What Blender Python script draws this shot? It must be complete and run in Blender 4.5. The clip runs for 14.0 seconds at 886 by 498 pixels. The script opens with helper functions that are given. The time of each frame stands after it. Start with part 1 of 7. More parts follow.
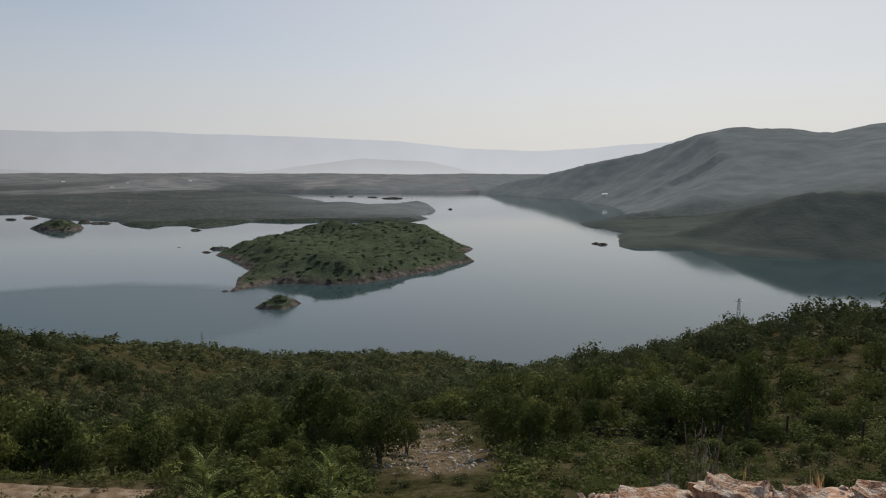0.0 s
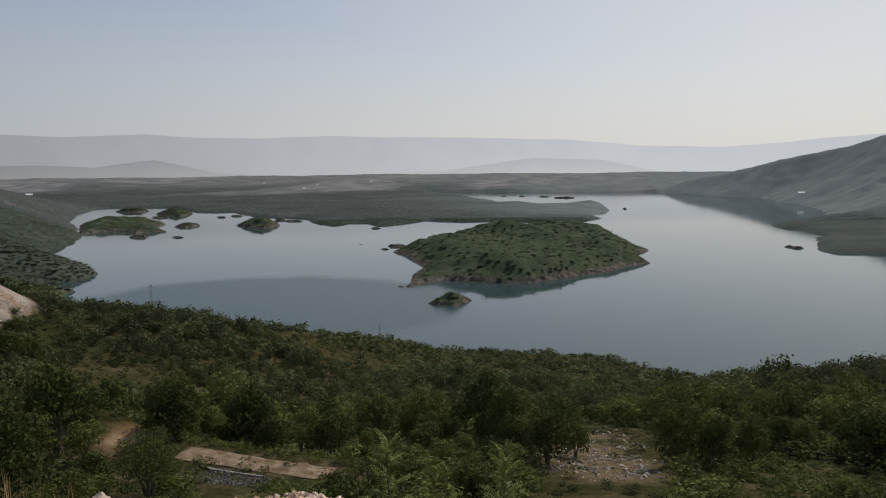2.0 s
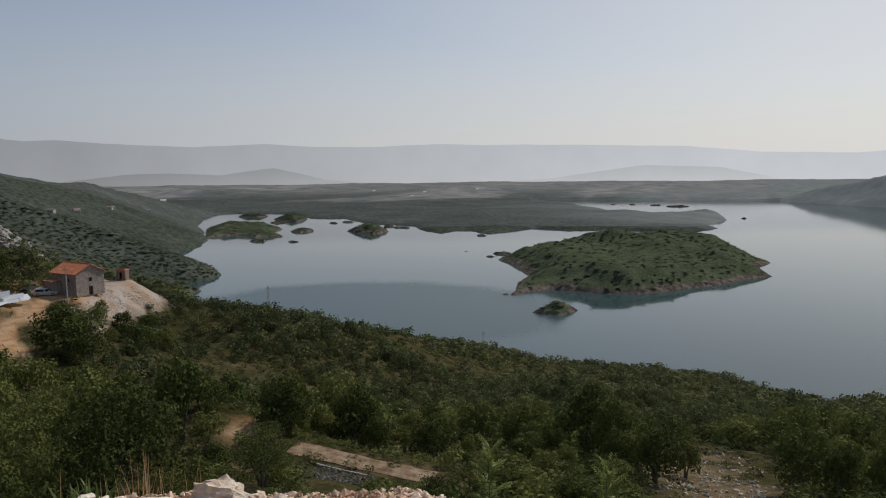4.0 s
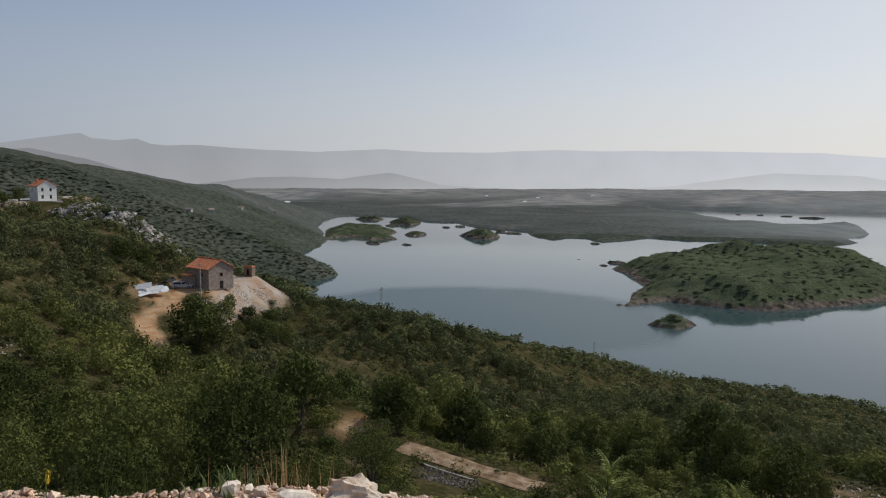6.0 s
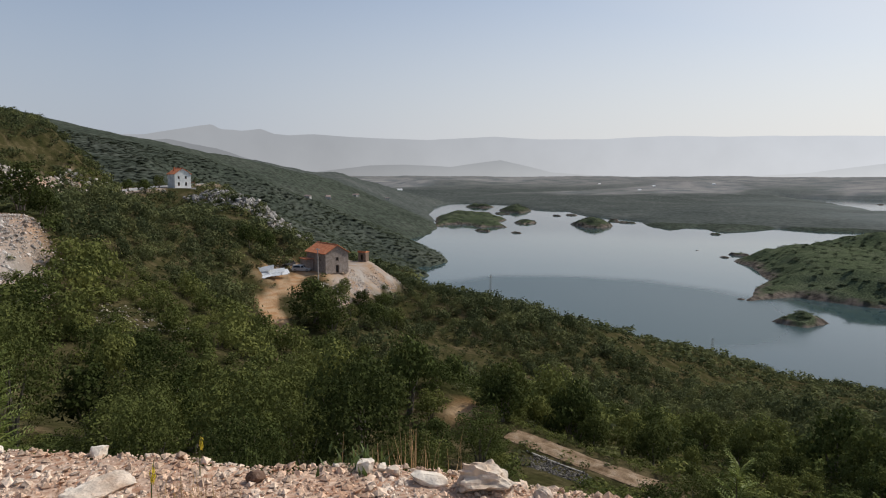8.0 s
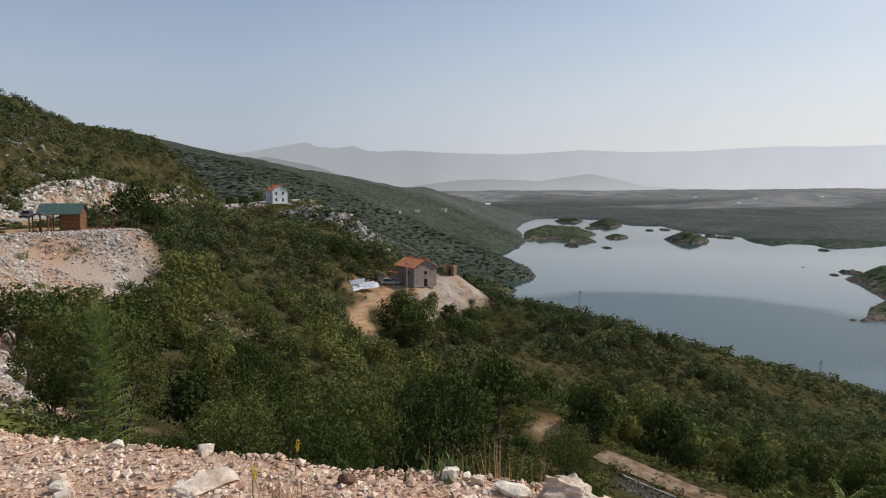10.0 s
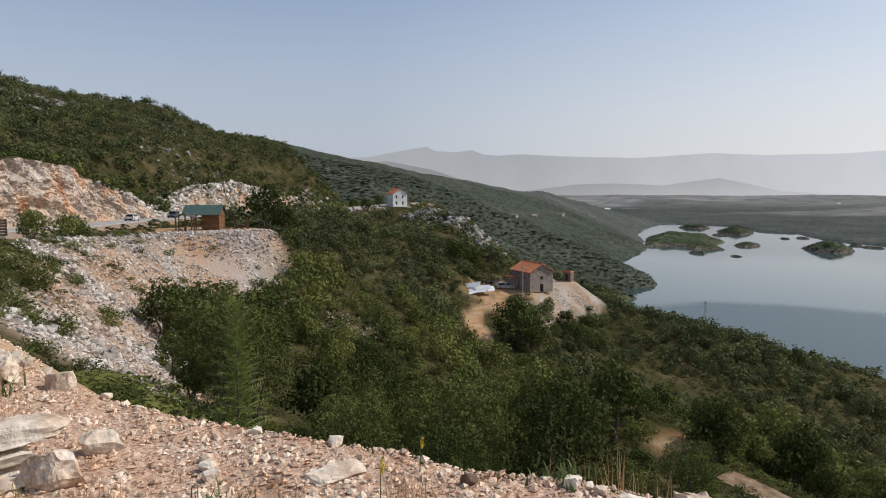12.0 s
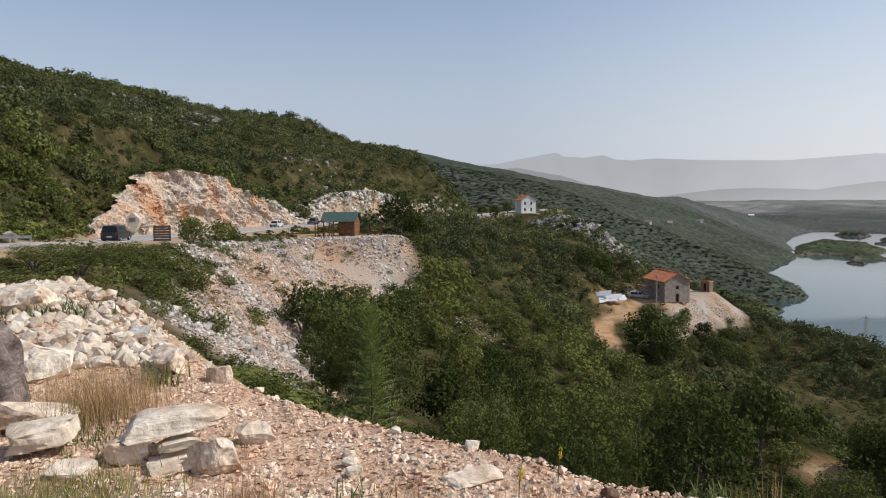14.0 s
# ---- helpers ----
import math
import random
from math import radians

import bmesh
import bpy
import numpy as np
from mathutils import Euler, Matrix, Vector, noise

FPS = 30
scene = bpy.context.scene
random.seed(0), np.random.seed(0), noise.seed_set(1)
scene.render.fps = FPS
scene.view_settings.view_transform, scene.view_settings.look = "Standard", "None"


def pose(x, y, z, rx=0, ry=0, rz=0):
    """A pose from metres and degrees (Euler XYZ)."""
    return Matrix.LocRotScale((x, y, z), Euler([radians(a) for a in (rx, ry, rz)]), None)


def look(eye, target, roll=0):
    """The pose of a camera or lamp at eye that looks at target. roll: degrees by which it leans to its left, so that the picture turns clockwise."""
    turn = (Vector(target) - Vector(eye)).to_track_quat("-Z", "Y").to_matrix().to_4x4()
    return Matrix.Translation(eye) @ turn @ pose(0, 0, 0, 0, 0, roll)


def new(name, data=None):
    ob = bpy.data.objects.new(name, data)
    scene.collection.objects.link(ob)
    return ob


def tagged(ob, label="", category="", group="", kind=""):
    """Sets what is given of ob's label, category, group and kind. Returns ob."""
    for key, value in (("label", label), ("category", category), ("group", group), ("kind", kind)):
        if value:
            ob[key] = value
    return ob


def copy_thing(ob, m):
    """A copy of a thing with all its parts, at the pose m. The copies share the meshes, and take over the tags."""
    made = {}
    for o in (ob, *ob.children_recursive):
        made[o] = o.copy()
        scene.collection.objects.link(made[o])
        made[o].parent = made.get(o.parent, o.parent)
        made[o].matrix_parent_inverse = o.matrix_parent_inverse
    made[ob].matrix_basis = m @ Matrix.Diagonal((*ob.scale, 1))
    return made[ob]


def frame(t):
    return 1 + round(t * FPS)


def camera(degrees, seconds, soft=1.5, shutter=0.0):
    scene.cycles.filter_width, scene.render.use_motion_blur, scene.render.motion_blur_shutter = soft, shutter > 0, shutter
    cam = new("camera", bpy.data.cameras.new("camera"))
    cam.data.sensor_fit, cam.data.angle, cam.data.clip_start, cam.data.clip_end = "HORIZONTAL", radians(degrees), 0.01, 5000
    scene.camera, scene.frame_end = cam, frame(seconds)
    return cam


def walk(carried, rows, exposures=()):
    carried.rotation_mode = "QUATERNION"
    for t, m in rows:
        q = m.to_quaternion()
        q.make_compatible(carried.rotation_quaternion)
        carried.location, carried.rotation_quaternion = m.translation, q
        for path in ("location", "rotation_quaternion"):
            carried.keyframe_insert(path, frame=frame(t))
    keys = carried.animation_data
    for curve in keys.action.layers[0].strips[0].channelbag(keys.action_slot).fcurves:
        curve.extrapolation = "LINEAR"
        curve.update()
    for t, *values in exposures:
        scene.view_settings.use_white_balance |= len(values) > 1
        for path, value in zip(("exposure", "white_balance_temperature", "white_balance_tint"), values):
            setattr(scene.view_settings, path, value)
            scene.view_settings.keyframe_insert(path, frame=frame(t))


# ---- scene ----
cam = camera(66.72, 14.0, soft=1.1)
# seconds, eye, yaw, pitch, roll
ROWS = [
    (0.0, -0.000, 0.000, 89.994, 0.00, -6.56, -0.13),
    (0.5, -0.018, -0.024, 89.999, 2.61, -6.57, 0.04),
    (1.0, -0.016, -0.060, 89.986, 6.44, -6.41, -0.00),
    (1.5, -0.044, -0.085, 89.990, 9.63, -6.54, 0.04),
    (2.0, -0.071, -0.101, 89.995, 14.45, -6.55, 0.58),
    (2.5, -0.043, -0.092, 90.000, 17.60, -6.00, 0.59),
    (3.0, -0.036, -0.106, 89.998, 19.75, -5.82, 0.63),
    (5.5, -0.132, -0.248, 90.005, 29.99, -5.52, -0.01),
    (6.0, -0.193, -0.194, 90.004, 33.01, -5.32, -0.22),
    (6.5, -0.252, -0.179, 89.994, 36.08, -5.64, -0.18),
    (7.0, -0.250, -0.186, 89.992, 37.79, -5.81, -0.23),
    (7.5, -0.280, -0.194, 89.986, 39.75, -6.31, -0.44),
    (8.0, -0.318, -0.238, 89.990, 42.33, -6.39, -0.15),
    (10.5, -0.221, -0.317, 90.006, 51.85, -4.85, 0.32),
    (11.0, -0.225, -0.337, 90.008, 54.37, -4.71, 0.42),
    (11.5, -0.229, -0.345, 90.007, 57.02, -4.84, 0.35),
    (12.0, -0.232, -0.369, 90.012, 59.71, -4.79, 0.01),
    (12.5, -0.249, -0.387, 90.011, 63.42, -4.44, 0.24),
    (13.0, -0.249, -0.406, 90.013, 66.21, -4.50, 0.30),
    (13.5, -0.258, -0.412, 90.009, 68.75, -4.46, 0.44),
    (14.0, -0.264, -0.423, 90.009, 70.57, -4.19, 0.38),
]
walk(cam, [(t, pose(x, y, z, 90 + pitch, roll, yaw)) for t, x, y, z, yaw, pitch, roll in ROWS],
     exposures=[(0.0, -0.1), (3.0, -0.12), (5.5, 0.0), (7.5, 0.2), (11.0, 0.29), (14.0, 0.43)])

# ---- light ----
SUN_AZ, SUN_EL = -24.0, 46.0   # degrees left of +y, above the horizon
world = bpy.data.worlds.new("sky")
scene.world = world
world.use_nodes = True
wn = world.node_tree
sky = wn.nodes.new("ShaderNodeTexSky")
sky.sky_type, sky.sun_disc = "NISHITA", False
sky.sun_elevation, sky.sun_rotation = radians(SUN_EL), radians(-SUN_AZ)
sky.altitude, sky.air_density, sky.dust_density, sky.ozone_density = 700.0, 1.0, 2.0, 1.0
# summer haze whitens the sky towards the horizon, most of all below the sun
pale = wn.nodes.new("ShaderNodeHueSaturation")
pale.inputs["Saturation"].default_value = 0.95
wn.links.new(sky.outputs[0], pale.inputs["Color"])
coord = wn.nodes.new("ShaderNodeTexCoord")
apart = wn.nodes.new("ShaderNodeSeparateXYZ")
wn.links.new(coord.outputs["Generated"], apart.inputs[0])
height = wn.nodes.new("ShaderNodeMapRange")
height.interpolation_type = "SMOOTHSTEP"
height.inputs[1].default_value, height.inputs[2].default_value, height.inputs[3].default_value, height.inputs[4].default_value = -0.04, 0.4, 0.97, 0.1
wn.links.new(apart.outputs[2], height.inputs[0])
sunward = wn.nodes.new("ShaderNodeVectorMath")
sunward.operation = "DOT_PRODUCT"
sunward.inputs[1].default_value = (-math.sin(radians(SUN_AZ)), math.cos(radians(SUN_AZ)), 0)
wn.links.new(coord.outputs["Generated"], sunward.inputs[0])
warmth = wn.nodes.new("ShaderNodeMapRange")
warmth.inputs[1].default_value, warmth.inputs[2].default_value = 0.0, 1.0
wn.links.new(sunward.outputs["Value"], warmth.inputs[0])
haze = wn.nodes.new("ShaderNodeMix")
haze.data_type = "RGBA"
haze.inputs[6].default_value, haze.inputs[7].default_value = (3.6, 3.9, 4.55, 1), (7.35, 7.2, 7.05, 1)
wn.links.new(warmth.outputs[0], haze.inputs[0])
blend = wn.nodes.new("ShaderNodeMix")
blend.data_type = "RGBA"
glare = wn.nodes.new("ShaderNodeMath")
glare.operation = "MULTIPLY"
glare.inputs[1].default_value = 0.72
wn.links.new(warmth.outputs[0], glare.inputs[0])
thick = wn.nodes.new("ShaderNodeMath")
thick.operation = "MAXIMUM"
wn.links.new(glare.outputs[0], thick.inputs[0])
wn.links.new(height.outputs[0], thick.inputs[1])
wn.links.new(thick.outputs[0], blend.inputs[0])
wn.links.new(pale.outputs[0], blend.inputs[6])
wn.links.new(haze.outputs[2], blend.inputs[7])
wn.links.new(blend.outputs[2], wn.nodes["Background"].inputs[0])
wn.nodes["Background"].inputs[1].default_value = 0.1
sun_data = bpy.data.lights.new("sun", "SUN")
sun_data.energy, sun_data.angle, sun_data.color = 2.6, radians(0.6), (1.0, 0.95, 0.87)
sun_lamp = new("sun", sun_data)
sd = Vector((-math.sin(radians(SUN_AZ)) * math.cos(radians(SUN_EL)), math.cos(radians(SUN_AZ)) * math.cos(radians(SUN_EL)), math.sin(radians(SUN_EL))))
sun_lamp.matrix_world = look(sd * 300, (0, 0, 0))


# ---- materials ----
def mat(name, colours, scale=1.0, rough=0.85, bump=0.3, bump_scale=None, detail=6, island=0.0, translucent=0.0, metal=0.0,
        spec=0.3, obj_random=0.0, grain=0.35, attr="", attr_colour=(0.3, 0.2, 0.12), dist=0.02):
    """A surface whose colours are mixed by noise at two scales, with a fine relief."""
    m = bpy.data.materials.new(name)
    m.use_nodes = True
    nt = m.node_tree
    N, L = nt.nodes, nt.links
    bsdf = N["Principled BSDF"]
    bsdf.inputs["Roughness"].default_value = rough
    bsdf.inputs["Metallic"].default_value = metal
    bsdf.inputs["Specular IOR Level"].default_value = spec
    geo = N.new("ShaderNodeNewGeometry")
    pos = geo.outputs["Position"]
    n1 = N.new("ShaderNodeTexNoise")
    n1.inputs["Scale"].default_value, n1.inputs["Detail"].default_value = scale, detail
    L.new(pos, n1.inputs["Vector"])
    ramp = N.new("ShaderNodeValToRGB")
    els = ramp.color_ramp.elements
    k = len(colours)
    for i in range(k - 2):
        els.new(0.5)
    for i, c in enumerate(colours):
        els[i].position = 0.3 + 0.4 * i / max(k - 1, 1)
        els[i].color = (*c, 1)
    L.new(n1.outputs[0], ramp.inputs[0])
    n2 = N.new("ShaderNodeTexNoise")
    n2.inputs["Scale"].default_value, n2.inputs["Detail"].default_value = (bump_scale or scale * 9), 4
    L.new(pos, n2.inputs["Vector"])
    hsv = N.new("ShaderNodeHueSaturation")
    L.new(ramp.outputs[0], hsv.inputs["Color"])
    val = N.new("ShaderNodeMapRange")
    val.inputs[1].default_value, val.inputs[2].default_value = 0.25, 0.75
    val.inputs[3].default_value, val.inputs[4].default_value = 1 - grain, 1 + grain
    L.new(n2.outputs[0], val.inputs[0])
    value = val.outputs[0]

    def times(sock, amount):
        r = N.new("ShaderNodeMapRange")
        r.inputs[3].default_value, r.inputs[4].default_value = 1 - amount, 1 + amount
        L.new(sock, r.inputs[0])
        mul = N.new("ShaderNodeMath")
        mul.operation = "MULTIPLY"
        L.new(value, mul.inputs[0])
        L.new(r.outputs[0], mul.inputs[1])
        return mul.outputs[0]
    if island:
        value = times(geo.outputs["Random Per Island"], island)
    if obj_random:
        info = N.new("ShaderNodeObjectInfo")
        value = times(info.outputs["Random"], obj_random)
    L.new(value, hsv.inputs["Value"])
    col = hsv.outputs[0]
    if attr:
        at = N.new("ShaderNodeAttribute")
        at.attribute_name = attr
        mix = N.new("ShaderNodeMix")
        mix.data_type = "RGBA"
        L.new(at.outputs["Fac"], mix.inputs[0])
        L.new(col, mix.inputs[6])
        mix.inputs[7].default_value = (*attr_colour, 1)
        col = mix.outputs[2]
    L.new(col, bsdf.inputs["Base Color"])
    if bump:
        b = N.new("ShaderNodeBump")
        b.inputs["Strength"].default_value, b.inputs["Distance"].default_value = bump, dist
        L.new(n2.outputs[0], b.inputs["Height"])
        L.new(b.outputs[0], bsdf.inputs["Normal"])
    if translucent:
        tr = N.new("ShaderNodeBsdfTranslucent")
        L.new(col, tr.inputs["Color"])
        mx = N.new("ShaderNodeMixShader")
        mx.inputs[0].default_value = translucent
        L.new(bsdf.outputs[0], mx.inputs[1])
        L.new(tr.outputs[0], mx.inputs[2])
        L.new(mx.outputs[0], N["Material Output"].inputs[0])
    return m


def tint_by(m, name, other):
    """Mix a second colour into a material's base colour by a mesh attribute."""
    N, L = m.node_tree.nodes, m.node_tree.links
    sock = N["Principled BSDF"].inputs["Base Color"]
    old = sock.links[0].from_socket
    at = N.new("ShaderNodeAttribute")
    at.attribute_name = name
    mix = N.new("ShaderNodeMix")
    mix.data_type = "RGBA"
    L.new(at.outputs["Fac"], mix.inputs[0])
    L.new(old, mix.inputs[6])
    if isinstance(other, tuple):
        mix.inputs[7].default_value = (*other, 1)
    else:
        L.new(other, mix.inputs[7])
    for link in list(old.links):
        if link.to_node.type == "BSDF_TRANSLUCENT":
            L.new(mix.outputs[2], link.to_socket)
    L.new(mix.outputs[2], sock)
    return m


def noise_colour(m, a, b, scale):
    N, L = m.node_tree.nodes, m.node_tree.links
    n = N.new("ShaderNodeTexNoise")
    n.inputs["Scale"].default_value, n.inputs["Detail"].default_value = scale, 8
    g = N.new("ShaderNodeNewGeometry")
    L.new(g.outputs["Position"], n.inputs["Vector"])
    r = N.new("ShaderNodeValToRGB")
    r.color_ramp.elements[0].position, r.color_ramp.elements[1].position = 0.35, 0.65
    r.color_ramp.elements[0].color, r.color_ramp.elements[1].color = (*a, 1), (*b, 1)
    L.new(n.outputs[0], r.inputs[0])
    return r.outputs[0]


M_SOIL = mat("undergrowth soil", [(0.03, 0.032, 0.012), (0.05, 0.046, 0.02), (0.1, 0.08, 0.044)], 0.25, bump=0.9, bump_scale=2, dist=0.2, spec=0.0, rough=1.0)
tint_by(M_SOIL, "dirt", noise_colour(M_SOIL, (0.4, 0.22, 0.11), (0.48, 0.34, 0.21), 0.5))
tint_by(M_SOIL, "stone", noise_colour(M_SOIL, (0.4, 0.24, 0.14), (0.36, 0.31, 0.27), 0.1))
tint_by(M_SOIL, "dry", noise_colour(M_SOIL, (0.1, 0.075, 0.042), (0.2, 0.145, 0.09), 1.5))
tint_by(M_SOIL, "spoil", noise_colour(M_SOIL, (0.33, 0.22, 0.14), (0.37, 0.33, 0.29), 0.3))
tint_by(M_SOIL, "gravel", noise_colour(M_SOIL, (0.34, 0.19, 0.12), (0.62, 0.46, 0.35), 30))
# land beyond 420 m: haze is put into paler, greyer base colours
M_FARLAND = mat("far scrubland paled for haze", [(0.046, 0.055, 0.042), (0.057, 0.067, 0.052), (0.074, 0.082, 0.066)], 0.014, bump=0.35, bump_scale=0.16, dist=3.0, grain=0.3, detail=10, spec=0.0, rough=1.0)
tint_by(M_FARLAND, "field_haze", noise_colour(M_FARLAND, (0.05, 0.06, 0.048), (0.16, 0.15, 0.12), 0.01))
# the east spur is paled further, for the brighter haze below the sun
tint_by(M_FARLAND, "sun_haze", noise_colour(M_FARLAND, (0.078, 0.09, 0.078), (0.105, 0.115, 0.1), 0.02))
M_ISLE = mat("island soil", [(0.056, 0.07, 0.039), (0.073, 0.089, 0.05), (0.094, 0.106, 0.065)], 0.06, bump=0.5, bump_scale=0.8, dist=0.5, spec=0.0, rough=1.0)
tint_by(M_ISLE, "rock", noise_colour(M_ISLE, (0.05, 0.042, 0.036), (0.2, 0.165, 0.135), 0.25))
M_LEAF = mat("leaves", [(0.045, 0.059, 0.017), (0.064, 0.08, 0.024), (0.086, 0.102, 0.033)], 0.05, rough=0.75, spec=0.04, bump=0, island=0.36, translucent=0.25, grain=0.2, bump_scale=0.8, obj_random=0.25)
tint_by(M_LEAF, "tint", (0.185, 0.195, 0.057))
# the same leaves farther off, light haze mixed into their colour
M_HILLLEAF = mat("hill leaves greyed for haze", [(0.05, 0.062, 0.027), (0.068, 0.082, 0.037), (0.09, 0.102, 0.05)], 0.04, rough=0.8, spec=0.03, bump=0, island=0.2, translucent=0.25, grain=0.2, bump_scale=0.6)
tint_by(M_HILLLEAF, "tint", (0.165, 0.172, 0.07))
M_UNDER = mat("dry undergrowth", [(0.042, 0.052, 0.018), (0.06, 0.068, 0.024), (0.095, 0.09, 0.04)], 0.06, rough=0.7, spec=0.1, bump=0, island=0.3, translucent=0.4, grain=0.25, bump_scale=0.8)
tint_by(M_UNDER, "tint", (0.165, 0.168, 0.06))
# haze over the farthest scrub is painted as pale grey leaf colour
M_FARLEAF = mat("distant leaves paled for haze", [(0.075, 0.088, 0.074), (0.092, 0.105, 0.089), (0.11, 0.12, 0.106)], 0.02, rough=0.9, spec=0.0, bump=0, island=0.1, translucent=0.5, grain=0.2, bump_scale=0.3)
# cape woods: leaf colour paled to match the hazed land beneath
M_CAPELEAF = mat("cape leaves paled for haze", [(0.06, 0.073, 0.043), (0.075, 0.089, 0.054), (0.092, 0.105, 0.066)], 0.02, rough=0.9, spec=0.0, bump=0, island=0.12, translucent=0.4, grain=0.2, bump_scale=0.3)
M_BARK = mat("bark", [(0.1, 0.08, 0.06), (0.2, 0.17, 0.14)], 6, bump=0.6)
M_ROCK = mat("limestone", [(0.4, 0.27, 0.18), (0.62, 0.5, 0.39), (0.72, 0.63, 0.52), (0.78, 0.7, 0.59)], 3.2, bump=0.55, bump_scale=16, dist=0.04, detail=10, grain=0.25, obj_random=0.15)
M_ROCKGREY = mat("weathered limestone", [(0.13, 0.12, 0.11), (0.25, 0.235, 0.215), (0.42, 0.395, 0.36)], 0.8, bump=0.6, bump_scale=10, island=0.25, dist=0.05)
M_CUT = mat("cut rock", [(0.42, 0.18, 0.075), (0.5, 0.31, 0.2), (0.52, 0.41, 0.32), (0.36, 0.3, 0.26), (0.56, 0.48, 0.4)], 0.16, bump=1.0, bump_scale=1.9, dist=0.5, grain=0.45, detail=9)
M_ROAD = mat("sun-bleached asphalt", [(0.3, 0.285, 0.27), (0.38, 0.365, 0.35)], 0.6, bump=0.2, bump_scale=40)
M_WATER = bpy.data.materials.new("lake water")
M_WATER.use_nodes = True
_n = M_WATER.node_tree.nodes
_l = M_WATER.node_tree.links
_p = _n["Principled BSDF"]
_p.inputs["Base Color"].default_value = (0.046, 0.078, 0.083, 1)
_p.inputs["Roughness"].default_value, _p.inputs["IOR"].default_value = 0.06, 1.33
_g = _n.new("ShaderNodeNewGeometry")
_t = _n.new("ShaderNodeTexNoise")
_t.inputs["Scale"].default_value, _t.inputs["Detail"].default_value = 0.35, 3
_l.new(_g.outputs["Position"], _t.inputs["Vector"])
_b = _n.new("ShaderNodeBump")
_b.inputs["Strength"].default_value, _b.inputs["Distance"].default_value = 0.12, 0.1
_l.new(_t.outputs[0], _b.inputs["Height"])
_l.new(_b.outputs[0], _p.inputs["Normal"])
# a breeze roughens one broad reach of the lake
_m = _n.new("ShaderNodeMapping")
_m.vector_type = "TEXTURE"
_m.inputs["Location"].default_value, _m.inputs["Rotation"].default_value, _m.inputs["Scale"].default_value = (-240, 405, 0), (0, 0, radians(32)), (150, 140, 1)
_l.new(_g.outputs["Position"], _m.inputs["Vector"])
_w = _n.new("ShaderNodeTexNoise")
_w.inputs["Scale"].default_value, _w.inputs["Detail"].default_value = 0.012, 3
_l.new(_g.outputs["Position"], _w.inputs["Vector"])
_d = _n.new("ShaderNodeVectorMath")
_d.operation = "LENGTH"
_l.new(_m.outputs[0], _d.inputs[0])
_s = _n.new("ShaderNodeMath")
_s.operation = "MULTIPLY_ADD"
_s.inputs[1].default_value, _s.inputs[2].default_value = 0.35, -0.17
_l.new(_w.outputs[0], _s.inputs[0])
_a = _n.new("ShaderNodeMath")
_l.new(_d.outputs["Value"], _a.inputs[0])
_l.new(_s.outputs[0], _a.inputs[1])
_r = _n.new("ShaderNodeMapRange")
_r.interpolation_type = "SMOOTHSTEP"
_r.inputs[1].default_value, _r.inputs[2].default_value, _r.inputs[3].default_value, _r.inputs[4].default_value = 0.82, 1.1, 0.3, 0.06
_l.new(_a.outputs[0], _r.inputs[0])
_l.new(_r.outputs[0], _p.inputs["Roughness"])


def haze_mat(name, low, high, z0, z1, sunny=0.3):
    """Far mountains that glow: bright air is put into their emission, stronger sunward."""
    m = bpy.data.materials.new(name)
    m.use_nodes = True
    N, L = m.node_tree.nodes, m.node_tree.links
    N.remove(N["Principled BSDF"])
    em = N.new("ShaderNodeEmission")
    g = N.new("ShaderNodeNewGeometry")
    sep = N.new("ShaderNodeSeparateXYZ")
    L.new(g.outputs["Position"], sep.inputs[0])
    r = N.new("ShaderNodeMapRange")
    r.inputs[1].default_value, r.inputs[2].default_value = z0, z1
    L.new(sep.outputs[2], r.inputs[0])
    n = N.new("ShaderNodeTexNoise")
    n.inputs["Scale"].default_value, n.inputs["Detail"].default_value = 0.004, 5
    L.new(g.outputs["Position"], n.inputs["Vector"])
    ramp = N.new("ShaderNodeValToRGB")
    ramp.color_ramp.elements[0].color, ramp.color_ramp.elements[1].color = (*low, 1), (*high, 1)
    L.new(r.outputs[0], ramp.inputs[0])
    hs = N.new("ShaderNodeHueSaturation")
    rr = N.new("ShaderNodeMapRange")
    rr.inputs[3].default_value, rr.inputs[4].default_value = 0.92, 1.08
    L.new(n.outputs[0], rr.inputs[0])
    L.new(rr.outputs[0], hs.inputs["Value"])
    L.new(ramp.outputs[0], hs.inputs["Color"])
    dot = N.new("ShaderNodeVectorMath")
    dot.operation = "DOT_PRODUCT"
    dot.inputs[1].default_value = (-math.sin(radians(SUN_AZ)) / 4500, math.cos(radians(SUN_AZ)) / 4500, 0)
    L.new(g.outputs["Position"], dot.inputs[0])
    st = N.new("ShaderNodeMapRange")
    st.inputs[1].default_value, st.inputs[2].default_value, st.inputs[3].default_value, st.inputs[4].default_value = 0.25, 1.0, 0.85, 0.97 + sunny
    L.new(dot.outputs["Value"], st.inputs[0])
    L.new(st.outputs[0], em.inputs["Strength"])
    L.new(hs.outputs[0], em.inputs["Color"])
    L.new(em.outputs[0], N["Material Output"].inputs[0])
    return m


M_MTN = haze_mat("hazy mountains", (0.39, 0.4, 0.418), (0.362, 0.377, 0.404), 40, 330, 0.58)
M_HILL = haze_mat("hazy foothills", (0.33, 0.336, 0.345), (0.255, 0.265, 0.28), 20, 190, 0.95)


